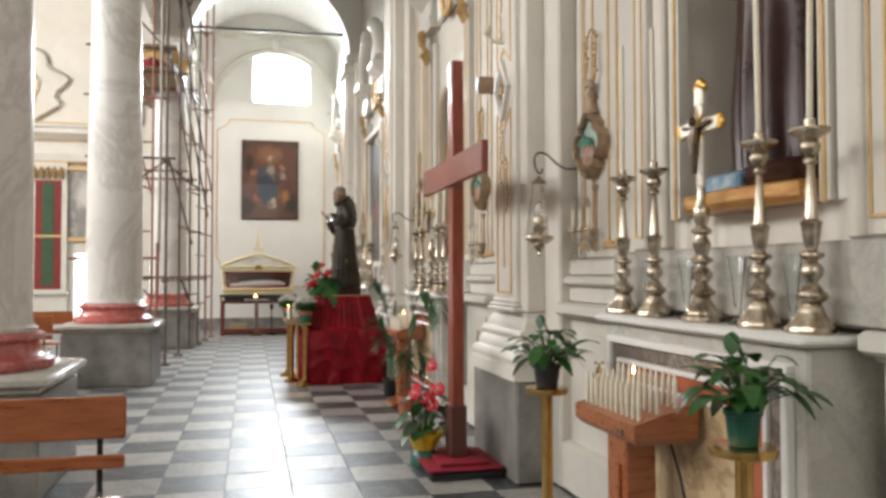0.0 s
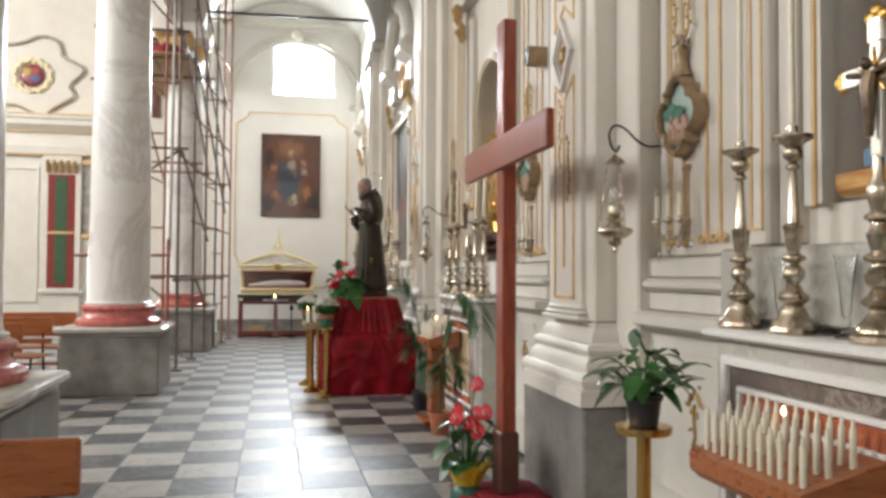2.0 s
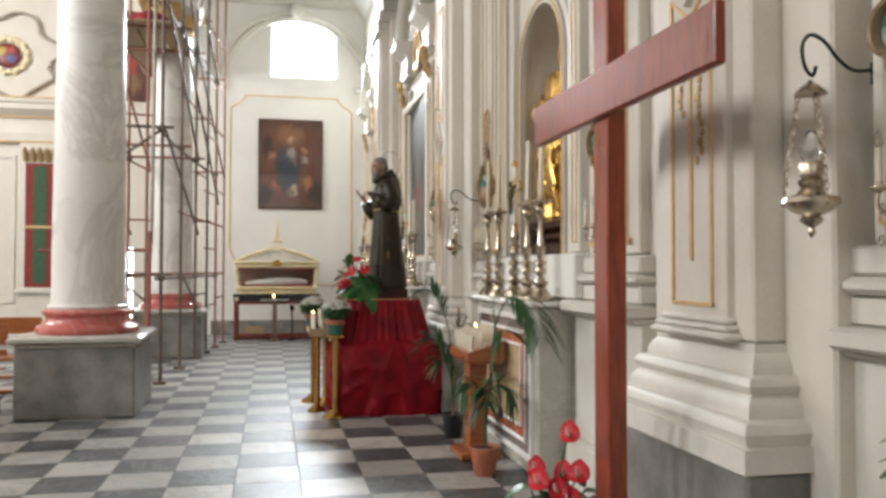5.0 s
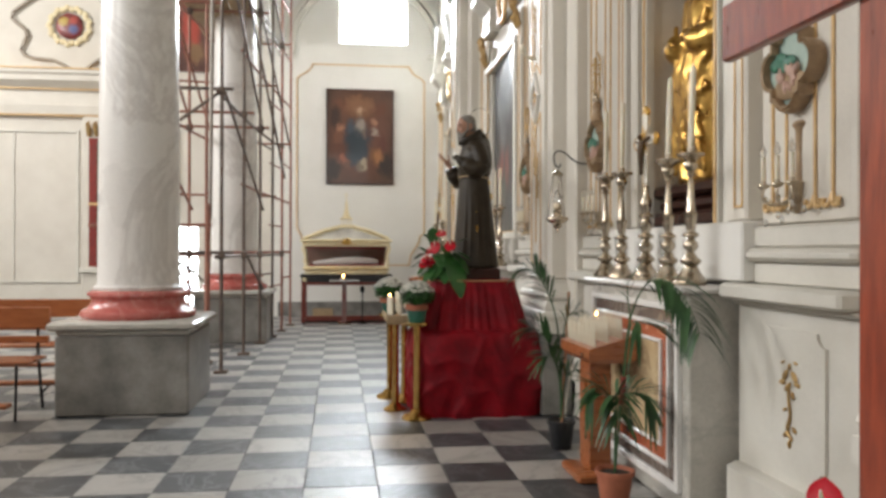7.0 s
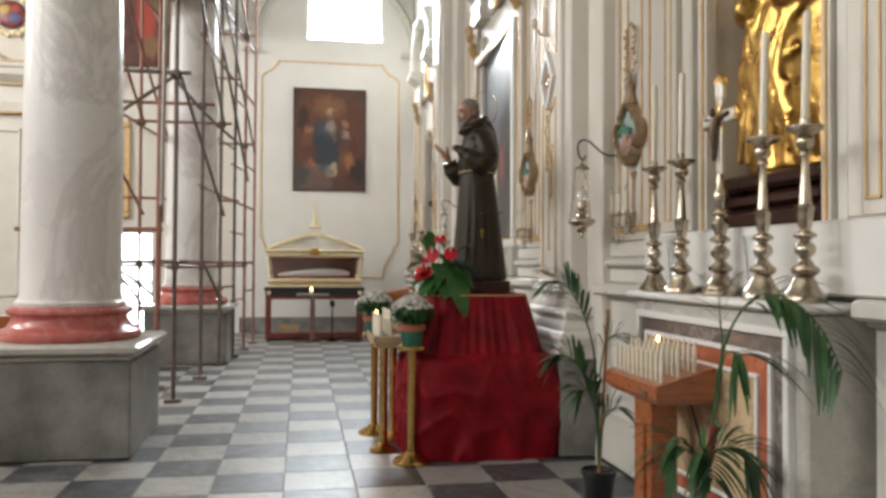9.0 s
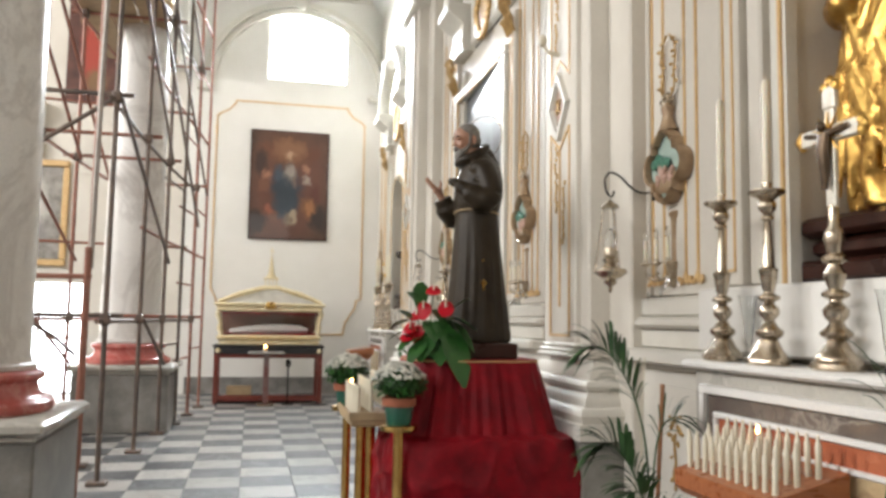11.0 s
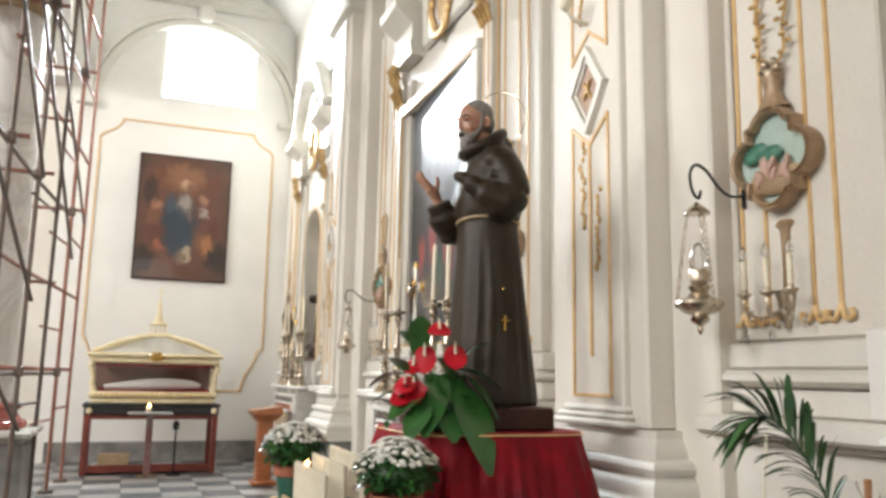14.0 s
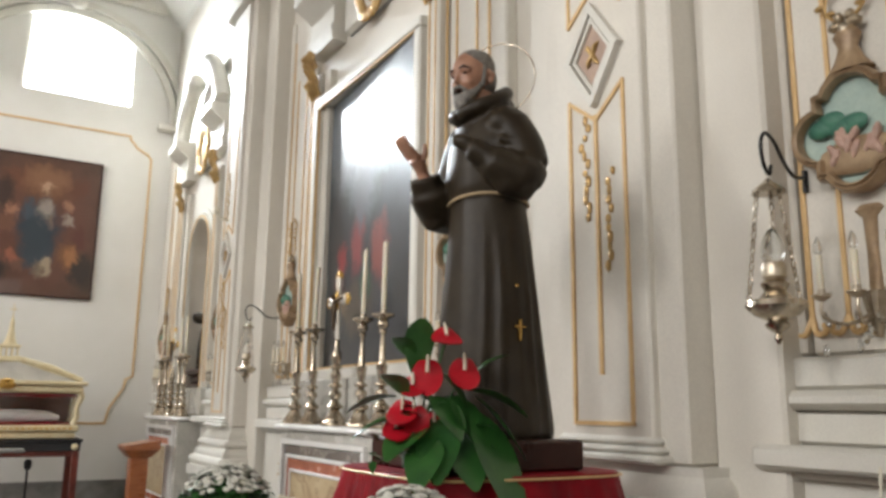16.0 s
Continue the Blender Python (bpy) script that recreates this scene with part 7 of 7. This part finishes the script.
# ---- scaffold tower ----
def scaffold():
    t = thing("scaffold_tower", (0, 0, 0), "tall rusty tube scaffold tower between the columns", "scaffolding")
    ys = (12.93, 14.40, 15.6, 17.3)
    right = dict(zip(ys, (-0.34, -0.28, -0.20, -0.02)))
    xs = (0, -1)

    def px(x, y):
        return right[y] + (0 if x == 0 else -0.95)

    for y in ys:
        for x in xs:
            mt = STEEL if (y < 13 or x == 0) and y < 17 else STEELRED
            part("upright_tube", Build().tube([(px(x, y), y, 0.03), (px(x, y), y, 3.4), (px(x, y) + 0.005, y, 7.3)], 0.021, 8), mt, t)
            part("base_plate", Build().box(px(x, y) - 0.07, px(x, y) + 0.07, y - 0.07, y + 0.07, 0, 0.03, 0.004), STEEL, t)
    levels = (1.22, 2.95, 4.55, 6.1)
    for z in levels:
        for x in xs:
            part("ledger_tube", Build().tube([(px(x, y) - 0.035, y + e, z) for y, e in zip(ys, (-0.15, 0, 0, 0.1))], 0.019, 8), STEELRED if x else STEEL, t)
        for y in ys:
            part("transom_tube", Build().tube([(px(-1, y) - 0.15, y + 0.04, z + 0.045), (px(0, y) + 0.12, y + 0.04, z + 0.045)], 0.019, 8), STEELRED if y > 14 else STEEL, t)
    for e, mt in ((0, STEEL), (-1, STEELRED)):
        for a, z1, b_, z0 in ((0, 2.95, 2, 1.85), (0, 4.55, 2, 2.95), (1, 4.50, 3, 2.45), (0, 6.1, 2, 4.55), (1, 6.1, 3, 4.5), (1, 1.22, 2, 0.75)):
            if e and z1 > 5:
                continue
            part("brace_tube", Build().tube([(px(e, ys[a]) + 0.04, ys[a], z1), (px(e, ys[b_]) + 0.04, ys[b_], z0)], 0.017, 8), mt, t)
    part("brace_tube", Build().tube([(px(0, ys[0]), ys[0] - 0.05, 2.95), (px(-1, ys[0]), ys[0] - 0.05, 2.25)], 0.017, 8), STEEL, t)
    part("brace_tube", Build().tube([(px(0, ys[0]), ys[0] - 0.05, 4.55), (px(-1, ys[0]), ys[0] - 0.05, 5.6)], 0.017, 8), STEEL, t)
    repeat("coupler", Build().box(-0.035, 0.035, -0.035, 0.05, -0.03, 0.065, 0.012), STEEL, t, [(px(x, y), y, z) for z in levels for y in ys for x in xs])
    # the guard frame beside the column
    part("guard_post", Build().tube([(-0.42, 12.52, 0.0), (-0.41, 12.52, 1.75)], 0.024, 8), STEELRED, t)
    part("guard_rail", Build().tube([(-1.55, 12.52, 1.53), (-0.38, 12.52, 1.54)], 0.020, 8), STEELRED, t)
    part("guard_brace", Build().tube([(-1.25, 12.54, 1.50), (-0.62, 12.54, 1.12), (-0.46, 12.54, 0.98)], 0.014, 8), STEEL, t)
    part("upright_tube", Build().tube([(-0.40, 12.57, 1.60), (-0.36, 12.60, 7.3)], 0.021, 8), GALVANISED, t, "pale galvanised upright")
    part("ledger_tube", Build().tube([(-1.40, 12.60, 3.80), (-0.30, 12.62, 3.80)], 0.019, 8), STEELRED, t)
    # the inner lift, with its ladder frames
    for x, y, mt in ((-0.62, 13.7, STEELRED), (-0.10, 16.45, STEEL), (0.06, 18.2, STEELRED), (-0.88, 18.2, STEEL), (-1.55, 14.4, STEEL), (-1.75, 16.2, STEELRED)):
        part("upright_tube", Build().tube([(x, y, 0.03), (x + 0.01, y, 7.3)], 0.019, 8), mt, t)
        part("base_plate", Build().box(x - 0.07, x + 0.07, y - 0.07, y + 0.07, 0, 0.03, 0.004), STEEL, t)
    for k in range(7):
        z = 0.75 + 0.92 * k
        part("rung_tube", Build().tube([(-0.14, 16.40, z), (-0.02, 17.35, z)], 0.013, 6), STEELRED, t)
        if k % 2 == 0:
            part("rung_tube", Build().tube([(-0.23, 15.55, z + 0.2), (-0.10, 16.5, z + 0.2)], 0.013, 6), STEEL, t)
            part("rung_tube", Build().tube([(-0.02, 17.30, z + 0.1), (0.06, 18.25, z + 0.1)], 0.013, 6), STEELRED, t)
    for z in (2.1, 3.75, 5.35):
        part("ledger_tube", Build().tube([(-0.30, 14.35, z), (-0.22, 15.6, z), (-0.04, 17.35, z), (0.05, 18.3, z)], 0.017, 8), STEELRED, t)
        part("transom_tube", Build().tube([(-1.80, 16.2, z), (-0.05, 16.5, z)], 0.017, 8), STEELRED, t)
        if z > 3 and z < 5:
            part("brace_tube", Build().tube([(-0.18, 15.6, z + 0.85), (0.06, 18.2, z - 0.75)], 0.016, 8), STEEL, t)
    for k in range(3):
        part("deck_board", Build().box(-1.20 + 0.30 * k, -0.92 + 0.30 * k, 14.3, 17.35, 4.625, 4.66, 0.005), SOCKET, t)
    return t


scaffold()
single("grey_sack", Build().loft([(-0.5, 15.3, 4.661, 0.16, 0.22, 5, 0.1), (-0.5, 15.3, 4.80, 0.17, 0.2, 5, 0.12), (-0.48, 15.3, 4.95, 0.06, 0.1, 5, 0.2)], 24), material("grey_blue_canvas", (0.26, 0.28, 0.32), rough=0.8, scale=9), "slumped grey-blue sack standing on the scaffold deck", "sack")
single("red_cloth_bundle", Build().loft([(-0.75, 14.75, 4.661, 0.30, 0.35, 5, 0.1), (-0.75, 14.75, 4.76, 0.28, 0.33, 5, 0.15), (-0.73, 14.75, 4.86, 0.12, 0.2, 5, 0.2)], 24), CLOTHRED, "crumpled red cloth lying on the scaffold deck", "cloth")

# ---- floor tiles ----
TILE_D2 = material("dark_floor_marble_far", (0.095, 0.100, 0.108), (0.052, 0.055, 0.060), rough=0.40, rough_var=0.12, scale=3.0, grain=70, bump=0.03, veins=(0.17, 0.18, 0.19), vein_scale=2.6, vary=0.5, island=True, patches=1.2)
TILE_L2 = material("light_floor_marble_far", (0.48, 0.46, 0.43), (0.37, 0.355, 0.33), rough=0.40, rough_var=0.12, scale=3.0, grain=70, bump=0.03, veins=(0.30, 0.285, 0.265), vein_scale=2.2, vary=0.3, island=True, patches=1.2)


def tile_mesh(name, mt):
    h, g = 0.2 - 0.0016, 0.003
    b = Build().rings([[(-h, -h, -0.014), (h, -h, -0.014), (h, h, -0.014), (-h, h, -0.014)], [(-h, -h, -0.0018), (h, -h, -0.0018), (h, h, -0.0018), (-h, h, -0.0018)],
                       [(-h + g, -h + g, 0), (h - g, -h + g, 0), (h - g, h - g, 0), (-h + g, h - g, 0)]])
    return b.mesh(name, mt, False)


TM = (tile_mesh("tile", TILE_L), tile_mesh("tile", TILE_D))
far = (Build(), Build())
rt = random.Random(5)
for i in range(-24, 7):
    for j in range(-13, 50):
        x, y = 0.1 + 0.4 * i, 0.5 + 0.4 * j
        dark = (i + j) % 2
        dz = rt.uniform(-0.0012, 0.0)
        if -1 <= i <= 5 and 8 <= j < 50:
            o = new("tile", TM[dark])
            o.parent = floor
            o.matrix_basis = pose(x, y, dz, rt.uniform(-0.12, 0.12), rt.uniform(-0.12, 0.12), 90 * rt.randrange(4))
        elif y < END_Y - 0.1 and x < 2.9:
            h = 0.1984
            far[dark].add([(x - h, y - h, dz - 0.002), (x + h, y - h, dz - 0.002), (x + h, y + h, dz - 0.002), (x - h, y + h, dz - 0.002)], [(0, 1, 2, 3)])
for f, mt in zip(far, (TILE_L2, TILE_D2)):
    tagged(part("tiles", f, mt, floor, smooth=False), kind="stuff")
